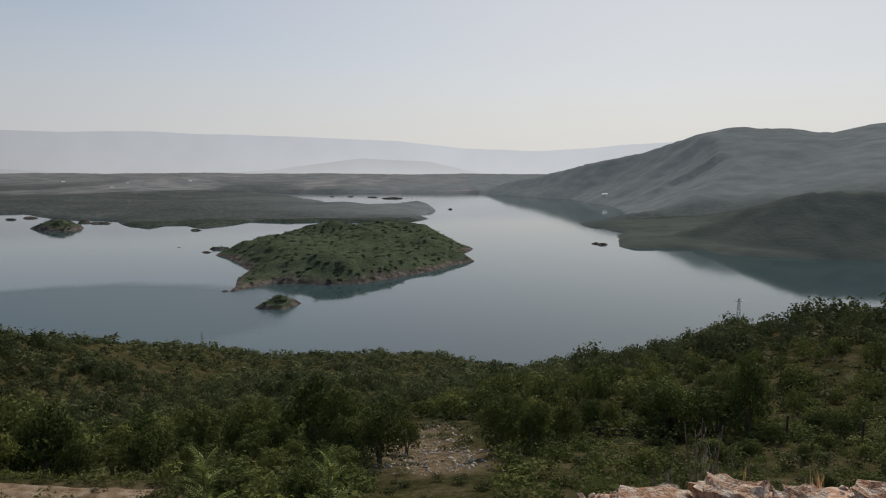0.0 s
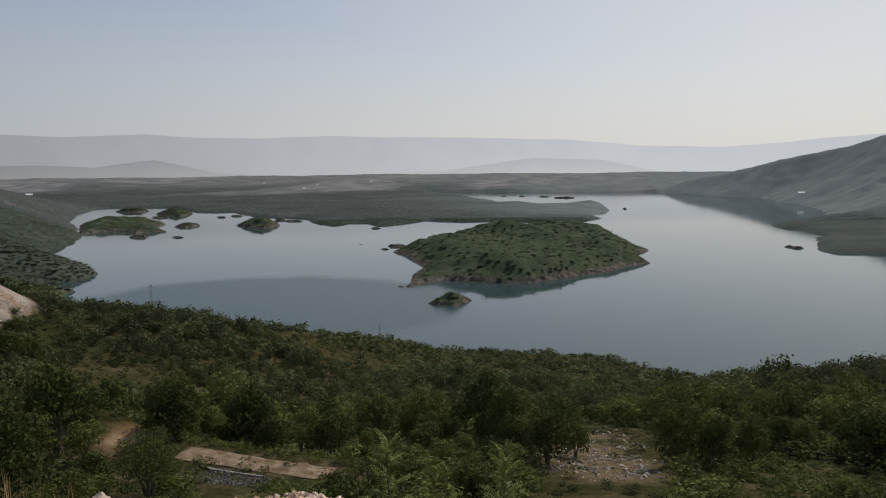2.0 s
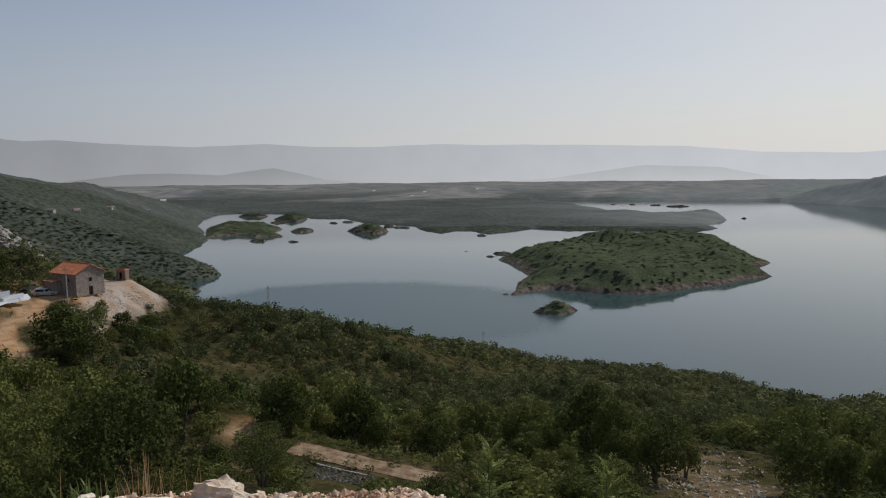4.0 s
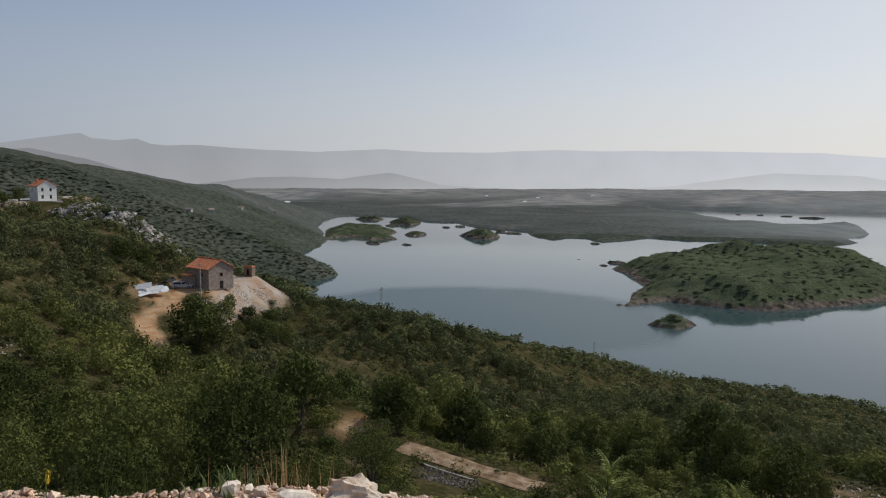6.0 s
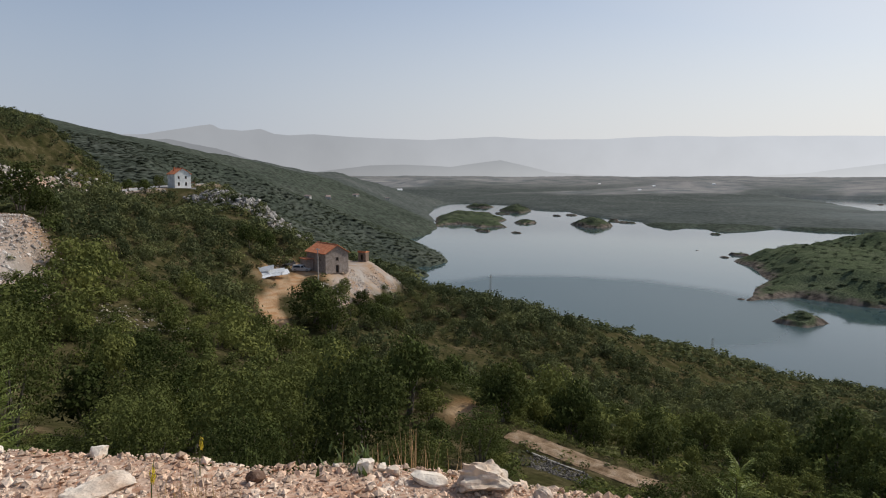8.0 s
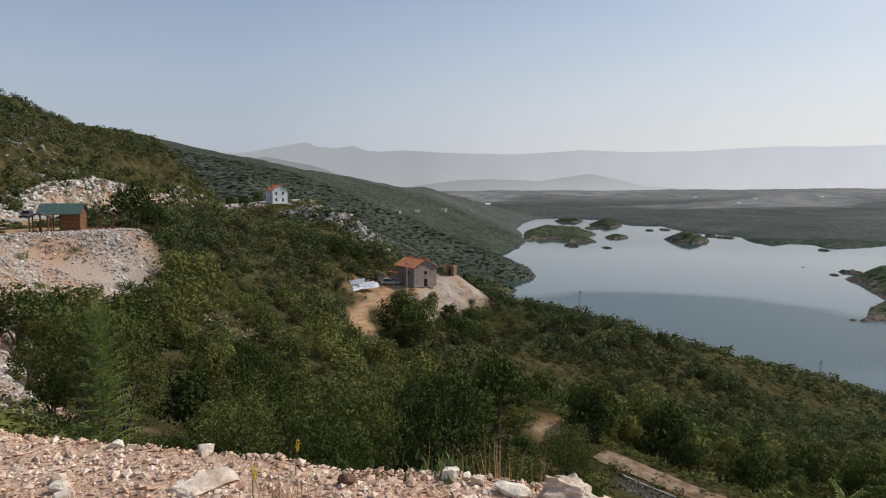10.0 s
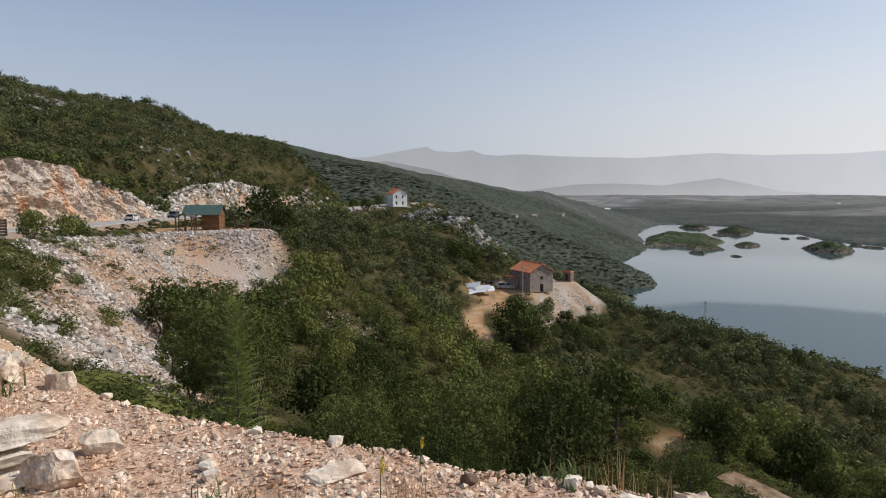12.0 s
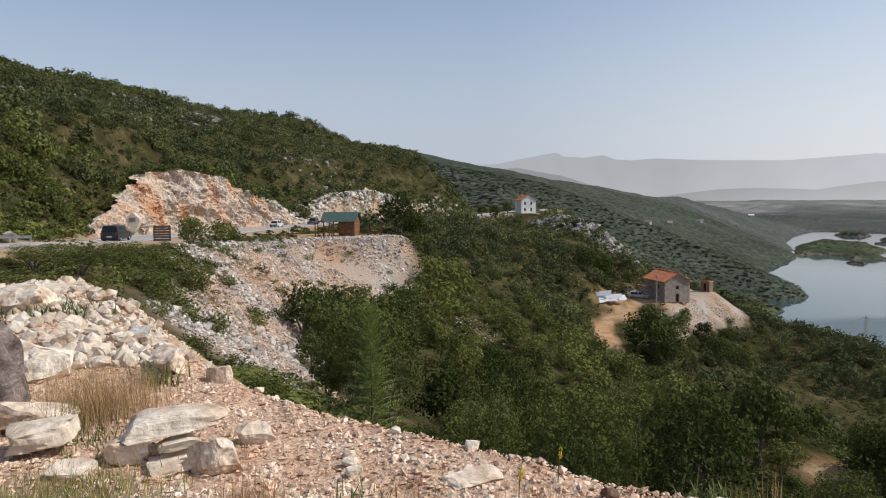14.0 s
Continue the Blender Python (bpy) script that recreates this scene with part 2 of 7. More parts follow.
# land beyond 1250 m: a still paler base colour holds the thicker haze
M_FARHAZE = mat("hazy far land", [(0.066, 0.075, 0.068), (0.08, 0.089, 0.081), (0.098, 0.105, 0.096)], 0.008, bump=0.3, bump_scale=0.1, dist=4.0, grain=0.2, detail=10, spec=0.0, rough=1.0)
# colour lifted on the sunward side to stand for brighter haze
tint_by(M_FARHAZE, "sun_haze", noise_colour(M_FARHAZE, (0.165, 0.182, 0.176), (0.215, 0.228, 0.22), 0.02))
tint_by(M_FARHAZE, "field_haze", noise_colour(M_FARHAZE, (0.15, 0.158, 0.158), (0.27, 0.258, 0.242), 0.012))
def canopy(m, scale, height):
    """Relief and shade of closely packed tree crowns."""
    N, L = m.node_tree.nodes, m.node_tree.links
    vor, g = N.new("ShaderNodeTexVoronoi"), N.new("ShaderNodeNewGeometry")
    vor.feature, vor.inputs["Scale"].default_value, vor.inputs["Randomness"].default_value = "SMOOTH_F1", scale, 1.0
    vor.inputs["Smoothness"].default_value = 0.25
    L.new(g.outputs["Position"], vor.inputs["Vector"])
    bump = [n for n in N if n.type == "BUMP"][0]
    bump.invert, bump.inputs["Strength"].default_value, bump.inputs["Distance"].default_value = True, 0.1, height
    L.new(vor.outputs["Distance"], bump.inputs["Height"])
    for n in N:
        if n.type == "MAP_RANGE" and n.inputs[1].default_value == 0.25:
            n.inputs[1].default_value, n.inputs[2].default_value = 0.38, 0.62
    return m


canopy(M_FARLAND, 0.15, 5.0)
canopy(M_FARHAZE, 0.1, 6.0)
canopy(M_ISLE, 0.18, 5.0)
# leaf colour lightened to carry the haze over the lake
M_ISLELEAF = mat("island leaves paled for haze", [(0.074, 0.09, 0.054), (0.09, 0.108, 0.066), (0.108, 0.122, 0.08)], 0.03, rough=0.9, spec=0.0, bump=0, island=0.1, translucent=0.5, grain=0.2, bump_scale=0.3)


def plain(name, c, rough=0.6, metal=0.0, bump=0.1, scale=4, grain=0.12, **kw):
    lo, hi = tuple(v * 0.85 for v in c), tuple(min(v * 1.12, 0.95) for v in c)
    return mat(name, [lo, hi], scale, rough=rough, metal=metal, bump=bump, grain=grain, **kw)


# ---- mesh helpers ----
def mesh_from(name, v, f, materials, smooth=False, attrs=None, kidx=None, normals=None):
    me = bpy.data.meshes.new(name)
    v, f = np.asarray(v, dtype=np.float32), np.asarray(f, dtype=np.int32)
    n, k = f.shape
    me.vertices.add(len(v))
    me.vertices.foreach_set("co", v.ravel())
    me.loops.add(n * k)
    me.loops.foreach_set("vertex_index", f.ravel())
    me.polygons.add(n)
    me.polygons.foreach_set("loop_start", np.arange(0, n * k, k, dtype=np.int32))
    me.polygons.foreach_set("loop_total", np.full(n, k, dtype=np.int32))
    if kidx is not None:
        me.polygons.foreach_set("material_index", np.asarray(kidx, dtype=np.int32))
    me.polygons.foreach_set("use_smooth", np.full(n, smooth))
    for key, val in (attrs or {}).items():
        a = me.attributes.new(key, "FLOAT", "POINT")
        a.data.foreach_set("value", np.asarray(val, dtype=np.float32))
    if normals is not None:
        a = me.attributes.new("custom_normal", "FLOAT_VECTOR", "POINT")
        a.data.foreach_set("vector", np.asarray(normals, dtype=np.float32).ravel())
    for m in materials:
        me.materials.append(m)
    me.update(calc_edges=True)
    me.validate()
    return me


def part(name, bm, material, parent=None, label=""):
    me = bpy.data.meshes.new(name)
    bmesh.ops.recalc_face_normals(bm, faces=bm.faces)
    bm.to_mesh(me)
    bm.free()
    me.materials.append(material)
    ob = new(name, me)
    if parent is not None:
        ob.parent = parent
    if label:
        ob["label"] = label
    return ob


def thing(name, label, category, m=None, group="", kind=""):
    ob = new(name)
    ob.empty_display_size = 0.2
    if m is not None:
        ob.matrix_world = m
    return tagged(ob, label, category, group, kind)


def box(x0, x1, y0, y1, z0, z1, bevel=0.0, bm=None):
    bm = bm or bmesh.new()
    vs = [bm.verts.new((x, y, z)) for z in (z0, z1) for y in (y0, y1) for x in (x0, x1)]
    fs = [bm.faces.new([vs[i] for i in q]) for q in ((0, 2, 3, 1), (4, 5, 7, 6), (0, 1, 5, 4), (2, 6, 7, 3), (0, 4, 6, 2), (1, 3, 7, 5))]
    if bevel:
        bmesh.ops.bevel(bm, geom=list({e for f in fs for e in f.edges}), offset=bevel, segments=2, affect="EDGES")
    return bm


def tube(points, radii, sides=6, bm=None):
    bm = bm or bmesh.new()
    rings = []
    for i, p in enumerate(points):
        p = Vector(p)
        d = (Vector(points[min(i + 1, len(points) - 1)]) - Vector(points[max(i - 1, 0)])).normalized()
        a = d.orthogonal().normalized()
        b = d.cross(a)
        rings.append([bm.verts.new(p + radii[i] * (a * math.cos(t) + b * math.sin(t))) for t in [2 * math.pi * k / sides for k in range(sides)]])
    for r0, r1 in zip(rings, rings[1:]):
        for k in range(sides):
            bm.faces.new((r0[k], r0[(k + 1) % sides], r1[(k + 1) % sides], r1[k]))
    bm.faces.new(rings[0][::-1])
    bm.faces.new(rings[-1])
    return bm


def prism(profile, x0, x1, bm=None):
    """A profile in y, z, drawn out along x."""
    bm = bm or bmesh.new()
    a = [bm.verts.new((x0, y, z)) for y, z in profile]
    b = [bm.verts.new((x1, y, z)) for y, z in profile]
    n = len(profile)
    for i in range(n):
        bm.faces.new((a[i], a[(i + 1) % n], b[(i + 1) % n], b[i]))
    bm.faces.new(a[::-1])
    bm.faces.new(b)
    return bm


# ---- the lie of the land ----
def hash2(i, j, seed):
    v = np.sin(i * 127.1 + j * 311.7 + seed * 74.7) * 43758.5453
    return v - np.floor(v)


def vnoise(x, y, seed=0):
    i, j = np.floor(x), np.floor(y)
    fx, fy = x - i, y - j
    fx, fy = fx * fx * (3 - 2 * fx), fy * fy * (3 - 2 * fy)
    a, b = hash2(i, j, seed), hash2(i + 1, j, seed)
    c, d = hash2(i, j + 1, seed), hash2(i + 1, j + 1, seed)
    return (a * (1 - fx) + b * fx) * (1 - fy) + (c * (1 - fx) + d * fx) * fy - 0.5


def fbm(x, y, size, seed=0, octaves=4):
    total, amp = 0.0, 1.0
    for o in range(octaves):
        total = total + amp * vnoise(x / size * 2 ** o, y / size * 2 ** o, seed + o)
        amp *= 0.5
    return total


def step(a, b, v):
    t = np.clip((v - a) / (b - a), 0, 1)
    return t * t * (3 - 2 * t)


def line_dist(x, y, pts):
    """Distance to a polyline and how far along it (in its own numbering) the nearest place lies."""
    best, along = np.full(np.shape(x), 1e9), np.zeros(np.shape(x))
    for k, (p, q) in enumerate(zip(pts, pts[1:])):
        dx, dy = q[0] - p[0], q[1] - p[1]
        t = np.clip(((x - p[0]) * dx + (y - p[1]) * dy) / (dx * dx + dy * dy), 0, 1)
        d = np.hypot(x - p[0] - t * dx, y - p[1] - t * dy)
        along = np.where(d < best, k + t, along)
        best = np.minimum(best, d)
    return best, along


def inside(x, y, pts):
    res = np.zeros(np.shape(x), dtype=bool)
    for (x0, y0), (x1, y1) in zip(pts, pts[1:] + pts[:1]):
        if y0 != y1:
            res ^= ((y0 > y) != (y1 > y)) & (x < (x1 - x0) * (y - y0) / (y1 - y0) + x0)
    return res


def at(az, r):
    """Plan place from degrees left of +y and a distance."""
    return (-r * math.sin(radians(az)), r * math.cos(radians(az)))


COAST_WEST = [(-330, 330), (-400, 415), (-403, 430), (-435, 445), (-456, 448), (-450, 471), (-464, 511), (-493, 537), (-550, 575), (-606, 613), (-636, 626), (-672, 686), (-711, 747), (-785, 842),
              (-900, 955), (-997, 1044), (-1126, 1191), (-1233, 1313), (-1300, 1400), (-1354, 1515), (-1347, 1571), (-1199, 1589), (-1100, 1530), (-987, 1416)]
COAST_FAR = [(-936, 1400), (-892, 1429), (-802, 1331), (-731, 1262), (-640, 1240), (-590, 1217), (-528, 1107), (-466, 1066), (-451, 1134), (-384, 1069), (-361, 1123), (-345, 1210), (-273, 1179), (-218, 1216), (-154, 1199),
             (-112, 1167), (-67, 1200), (-27, 1292), (-50, 1385), (-15, 1544), (-31, 1657), (-40, 1800), (-130, 1830), (-190, 1740), (-260, 1840), (-309, 1855), (-350, 2000), (-469, 2239), (-616, 2564), (-788, 2769), (-821, 2885), (164, 2859)]
COAST_EAST = [(164, 2720), (252, 2595), (330, 2373), (427, 2255), (440, 2100), (413, 1951), (445, 1852), (426, 1605), (361, 1295), (290, 1248), (240, 1178), (238, 1105), (264, 1094), (262, 1031), (278, 1012), (294, 1022), (249, 949), (231, 893),
              (225, 843), (215, 817), (222, 799), (230, 787), (277, 788), (306, 777), (305, 734), (316, 729), (343, 715), (384, 702), (455, 685), (700, 560), (1500, 300), (1500, -300), (300, -300)]
LAKE = COAST_WEST + COAST_FAR + COAST_EAST
ROAD = [(60, -46), (20, -33), (-20, -26), at(104, 62), at(96.8, 85), at(93.9, 98), at(88.74, 122), at(84.64, 150), at(81.6, 171), at(77.5, 198), at(74, 228), at(70.5, 256), at(68, 273), at(66, 292), at(62, 335)]
ROAD_Z = [90.5, 89.6, 88.3, 86.75, 85.5, 85.4, 84.6, 84.25, 84.0, 83.6, 82.8, 82.2, 83.2, 84.2, 85]
DRIVE = [at(56, 176), at(53.9, 163), at(55.2, 152), at(57.5, 140), at(56.5, 125), at(55.5, 110)]
DRIVE_Z = [68.0, 67.0, 66.2, 64.0, 62.5, 61]
TRACK = [at(44, 58), at(40.4, 53), at(35.7, 49), at(31, 46.6), at(26.7, 45), at(20, 44)]
TRACK_Z = [71.6, 70.6, 70.2, 69.9, 69.7, 69.0]
SLOPE_S = [-400, -60, -8, 4, 12, 22, 45, 80, 110, 200, 260, 311, 330, 420]
SLOPE_Z = [166, 94.8, 87.0, 82.5, 79, 75, 68.5, 57.5, 49, 27, 13.5, 1.5, -4, -14]
EAST_RIDGE = [(*at(az, r), z) for az, r, z in ((-3.6, 2790, 14), (-4.1, 2780, 27), (-5.5, 2800, 28), (-8.4, 2700, 50), (-10.7, 2640, 99), (-12.5, 2600, 114), (-14.7, 2540, 133), (-16.9, 2470, 166), (-19, 2400, 185), (-21.1, 2330, 210),
              (-23.1, 2280, 228), (-25.1, 2250, 221), (-27, 2250, 220), (-28.2, 2250, 204), (-29.3, 2250, 209), (-30.2, 2270, 195), (-31.4, 2300, 209), (-32.4, 2300, 227), (-37, 2250, 235), (-50, 1900, 220))]
EAST_SPUR = [(*at(az, r), z) for az, r, z in ((-17, 930, 8), (-19, 930, 12), (-21.4, 950, 22), (-24.6, 950, 45), (-27.3, 950, 60), (-29.1, 950, 68), (-30.9, 950, 76), (-33.2, 950, 77), (-42, 900, 100), (-60, 1100, 130))]
CAPE_SPUR = [(-900, 590, 80), (-700, 560, 45), (-580, 530, 24), (-475, 500, 6)]
WEST_RIDGE = [(*at(az, r), z) for az, r, z in ((92, 1000, 190), (80, 1000, 176), (75.3, 1000, 165), (73.2, 1020, 157), (70, 1050, 145), (66.2, 1100, 137), (64.2, 1150, 131), (60, 1300, 115), (57, 1400, 108), (55, 1450, 100), (53, 1520, 93), (51, 1600, 92),
              (49.5, 1650, 84), (48.7, 1700, 72), (47.3, 1750, 67), (45.4, 1850, 50), (43.5, 1950, 20))]
HOUSE_AT, HOUSE_Z = (-128.5, 99.4), 66.7
TERRACE = [(-119, 88), (-122, 94), (-128, 106), (-132, 117), (-139, 121), (-143, 108), (-142, 93), (-132, 88)]
WHITE_AT, WHITE_Z = at(63.7, 294), 84.0
SCREE = [(at(79.5, 95), 11.5), (at(84.5, 82), 9.5), (at(86.5, 67), 7.5), (at(87.2, 56), 6), (at(88, 46), 5.5), (at(87.5, 37), 5), (at(75.6, 104), 6.5)]
CRAG = [at(61.6, 274), at(60.3, 256), at(58.8, 246), at(57.3, 236), at(56.4, 225), at(55.3, 210)]
HUT_AT, HUT_Z = at(79.4, 112), 84.2


SAPLINGS = [(-2.76, 7.4, 86.65), (-1.33, 7.5, 86.62)]
# reservoirs on the plain: degrees, distance, length and width, and their levels
POOLS = [(42.7, 3650, 260, 110), (44.2, 2600, 70, 50), (23.1, 3600, 170, 90), (19.2, 3700, 70, 60), (25.5, 3900, 120, 90)]
POOL_Z = [58, 30, 54.8, 53.8, 55]


def edge_dist(x, y):
    """How far a place lies beyond the lip of the gravel shelf (minus: on it)."""
    a = y - 2.85 - 0.4 * step(0.2, 0.8, x)
    b = ((y - 2.66) + 0.613 * (-1.9 - x)) / 1.173
    c = ((y + 0.9) + 0.32 * (-7.6 - x)) / 1.05
    return np.where(x > -1.55, a, np.maximum(np.minimum(b, c), np.where(x < -7, 0.8 * (np.hypot(x, y) - 13.4), -9))) + 0.35 * vnoise(x / 0.9, y / 0.9, 33)


def ridge_height(x, y, ridge, slope):
    h = np.full(np.shape(x), -50.0)
    for (x0, y0, z0), (x1, y1, z1) in zip(ridge, ridge[1:]):
        dx, dy = x1 - x0, y1 - y0
        t = np.clip(((x - x0) * dx + (y - y0) * dy) / (dx * dx + dy * dy), 0, 1)
        d = np.hypot(x - x0 - t * dx, y - y0 - t * dy)
        h = np.maximum(h, z0 + t * (z1 - z0) - slope * d)
    return h


def bump_at(x, y, place, size, height):
    return height * np.exp(-((x - place[0]) ** 2 + (y - place[1]) ** 2) / (2 * size * size))


def bench(z, x, y, line, zs, half, soft):
    d, k = line_dist(x, y, line)
    zl = np.interp(k, range(len(zs)), zs)
    w = 1 - step(half, half + soft, d)
    return z * (1 - w) + zl * w


def pad(z, x, y, place, level, half, soft):
    w = 1 - step(half, half + soft, np.hypot(x - place[0], y - place[1]))
    return z * (1 - w) + level * w


def uphill(x, y):
    """1 on the mountain side of the road."""
    yl = np.interp(-x, [-p[0] for p in ROAD], [p[1] for p in ROAD])
    return (y < yl) * 1.0


def terrace_dist(x, y):
    """Distance outside the house's yard."""
    return np.where(inside(x, y, TERRACE), 0.0, line_dist(x, y, TERRACE + TERRACE[:1])[0])


def spoil_mask(x, y):
    """Where the fill tipped from the yard lies bare, 0 to 1."""
    az = np.degrees(np.arctan2(-x, y))
    dt = terrace_dist(x, y) + fbm(x, y, 4, 43) * 2.5
    return (1 - step(6.8, 8.4, dt)) * (1 - step(51.4, 52.4, az)) * (az > 44)


def cut_top(az, r):
    """Height of the upper edge of the rock cut."""
    e = np.interp(az, [82.2, 84, 86.6, 89.2, 92.1, 94.6, 97.4, 99.4], [-1.6, -0.9, 0.5, 1.9, 2.5, 2.1, -0.5, -3.0])
    return 90 + r * np.tan(np.radians(e))


def ground_z(x, y):
    x, y = np.asarray(x, dtype=float), np.asarray(y, dtype=float)
    r = np.hypot(x, y)
    a = radians(5)
    s, u = -x * math.sin(a) + y * math.cos(a), -x * math.cos(a) - y * math.sin(a)
    near = np.interp(s, SLOPE_S, SLOPE_Z) + 0.166 * np.maximum(u - 53, 0) * (1 - 0.6 * step(450, 900, u)) + 0.1 * np.clip(s - 25, 0, 130) * step(45, 112, u)
    near += bump_at(x, y, at(-37, 150), 45, 15) + bump_at(x, y, at(-11, 295), 50, -9) + bump_at(x, y, at(10, 300), 38, 3.5) + bump_at(x, y, at(0, 300), 36, 3.5) + bump_at(x, y, at(84, 365), 95, 14) + bump_at(x, y, at(60, 282), 28, 7)
    near += bump_at(x, y, at(53, 118), 21, -6.5) + bump_at(x, y, at(58.5, 147), 12, -4) + bump_at(x, y, at(87, 76), 25, -4) + bump_at(x, y, at(64, 255), 16, -4) + bump_at(x, y, at(91, 124), 22, 6)
    near += fbm(x, y, 60, 3) * 3.2 * step(25, 90, r) + fbm(x, y, 9, 7) * 1.0 * step(8, 30, r)
    # the shoulder of the slope falls away towards the shore
    az = np.degrees(np.arctan2(-x, y))
    crest = np.interp(az, [-60, -12, -8, 2, 8, 14, 18, 22.5, 28.5, 32.2, 36.2, 39.7, 44.6, 47.3, 51, 55.7, 59, 62, 66, 68.4, 71.7, 76], [10, 0, -8, -12, -13.7, -13.5, -13.2, -12.7, -11.9, -11.3, -10.6, -9.6, -8.5, -7.4, -5.8, -4.1, -2.0, -2.2, -2.6, 0.4, 3.6, 12])
    near = np.minimum(near, 90 + r * np.tan(np.radians(crest)) - 4 - 0.05 * np.maximum(r - 220, 0) + 60 * (1 - step(90, 140, r)))
    near += bump_at(x, y, at(97.5, 365), 26, -7) + bump_at(x, y, at(103.5, 352), 12, 3) + bump_at(x, y, at(92, 345), 10, 3.5) + bump_at(x, y, at(88.5, 352), 9, -3.5) + bump_at(x, y, at(82.5, 366), 11, 4) + bump_at(x, y, at(78, 385), 12, -4) + bump_at(x, y, at(71, 308), 9, 3)
    near += bump_at(x, y, at(61.3, 272), 13, 9) + bump_at(x, y, at(57.2, 237), 9, 5.5) + bump_at(x, y, at(59.2, 255), 10, 2)
    near = near * (1 - step(390, 560, r)) - 14 * step(390, 560, r)
    # the far shores
    d, _ = line_dist(x, y, LAKE)
    d = np.where(inside(x, y, LAKE), -d, d) + fbm(x, y, 70, 21) * 9 + fbm(x, y, 22, 22) * 8
    flat = np.where(d > 0, 0.25 * np.minimum(d, 16) + 10 * step(0, 220, d) * (0.75 + fbm(x, y, 260, 5, 3)), 0.4 * np.maximum(d, -28))
    hills = np.maximum(ridge_height(x, y, EAST_RIDGE, 0.21), ridge_height(x, y, EAST_SPUR, 0.5))
    hills = np.maximum(np.maximum(hills, ridge_height(x, y, WEST_RIDGE, 0.2)), ridge_height(x, y, CAPE_SPUR, 0.3)) + fbm(x, y, 240, 9) * 9 + fbm(x, y, 60, 10) * 4
    steep = np.where(x < 0, 0.42, np.where((y > 860) & (y < 1700), 0.26, 0.34))
    far = np.where(d > 0, np.maximum(flat, np.minimum(hills, steep * d + 0.0007 * d * d * (x > 0) + 2)), flat)
    far += (d > 0) * (bump_at(x, y, (-250, 1690), 45, 8) + bump_at(x, y, (-75, 1620), 60, 8) + bump_at(x, y, at(51.5, 1950), 90, 14))
    far += (d > 6) * (r > 420) * (1.6 + 0.0006 * r) * np.abs(fbm(x, y, 14 + 0.006 * r, 57, 2))
    far = np.where((r < 300) & (d > 0), -20, far)
    far = np.where(s < 0, -20 + 0 * far, far)
    z = np.maximum(near, far + 62 * step(2500, 4800, r) * (far > 0))
    for (pa, pr, pw, pd), level in zip(POOLS, POOL_Z):
        z = pad(z, x, y, at(pa, pr), level, 0.55 * pw, 140)
    z = pad(z, x, y, (-385, 1735), -1.5, 22, 40)
    # benches and level places cut into the slope
    z = bench(z, x, y, ROAD, ROAD_Z, 6.6, 20)
    dr, kr = line_dist(x, y, ROAD)
    under = np.interp(kr, range(len(ROAD_Z)), ROAD_Z) - 0.13 * np.maximum(dr - 7, 0)
    z = np.where((uphill(x, y) < 1) & (dr < 45) & (r > 40), np.minimum(z, under + 40 * step(25, 45, dr)), z)
    up, az_r = uphill(x, y), np.degrees(np.arctan2(-x, y))
    in_cut = up * step(82, 84, az_r) * (1 - step(96, 98.5, az_r)) * (r > 60) * (1 - step(10.2, 11.2, dr))
    z = z * (1 - in_cut) + np.minimum(z, np.interp(kr, range(len(ROAD_Z)), ROAD_Z)) * in_cut
    wc = step(10.4, 11.6, dr) * (1 - step(13, 24, dr)) * up * step(82, 84, az_r) * (1 - step(96, 98.5, az_r)) * (r > 60)
    z = z * (1 - wc) + (cut_top(az_r, r) + 0.3) * wc
    wall = step(8.5, 14, dr) * (1 - step(17, 34, dr)) * up * step(70.8, 72.5, az_r) * (1 - step(80.5, 82.5, az_r)) * (r > 120)
    z = z * (1 - wall) + (90 + r * np.tan(np.radians(np.interp(az_r, [71, 73.5, 77, 79, 82], [-0.8, -0.1, 0.8, 0.5, -0.3]))) + fbm(x, y, 7, 14) * 1.6) * wall
    z = pad(z, x, y, HUT_AT, HUT_Z, 9, 8)
    # the levelled yard round the stone house, its fill tipped down the slope
    dt = terrace_dist(x, y)
    z = np.clip(z - bump_at(x, y, (-113, 106), 12, 7), HOUSE_Z - 0.74 * dt - 0.15 * fbm(x, y, 3, 45), HOUSE_Z + 0.8 * dt)
    z = bench(z, x, y, DRIVE, DRIVE_Z, 2.6, 6)
    z = pad(z, x, y, WHITE_AT, WHITE_Z, 8, 8)
    z = bench(z, x, y, TRACK, TRACK_Z, 1.5, 4)
    # the gravel shelf by the road, on which the camera stands
    e = edge_dist(x, y)
    shelf = 88.4 + fbm(x, y, 1.6, 31) * 0.12 + bump_at(x, y, at(104, 11), 2.6, 0.32) + bump_at(x, y, at(99, 9.6), 1.2, 0.1)
    bank = shelf - 0.85 * np.maximum(e, 0)
    on = (r < 40) & (y > -20)
    z = np.where(on, np.where(e < 0, shelf, np.maximum(z, bank)), z)
    return z


def gz(x, y):
    return float(ground_z(np.array([x]), np.array([y]))[0])


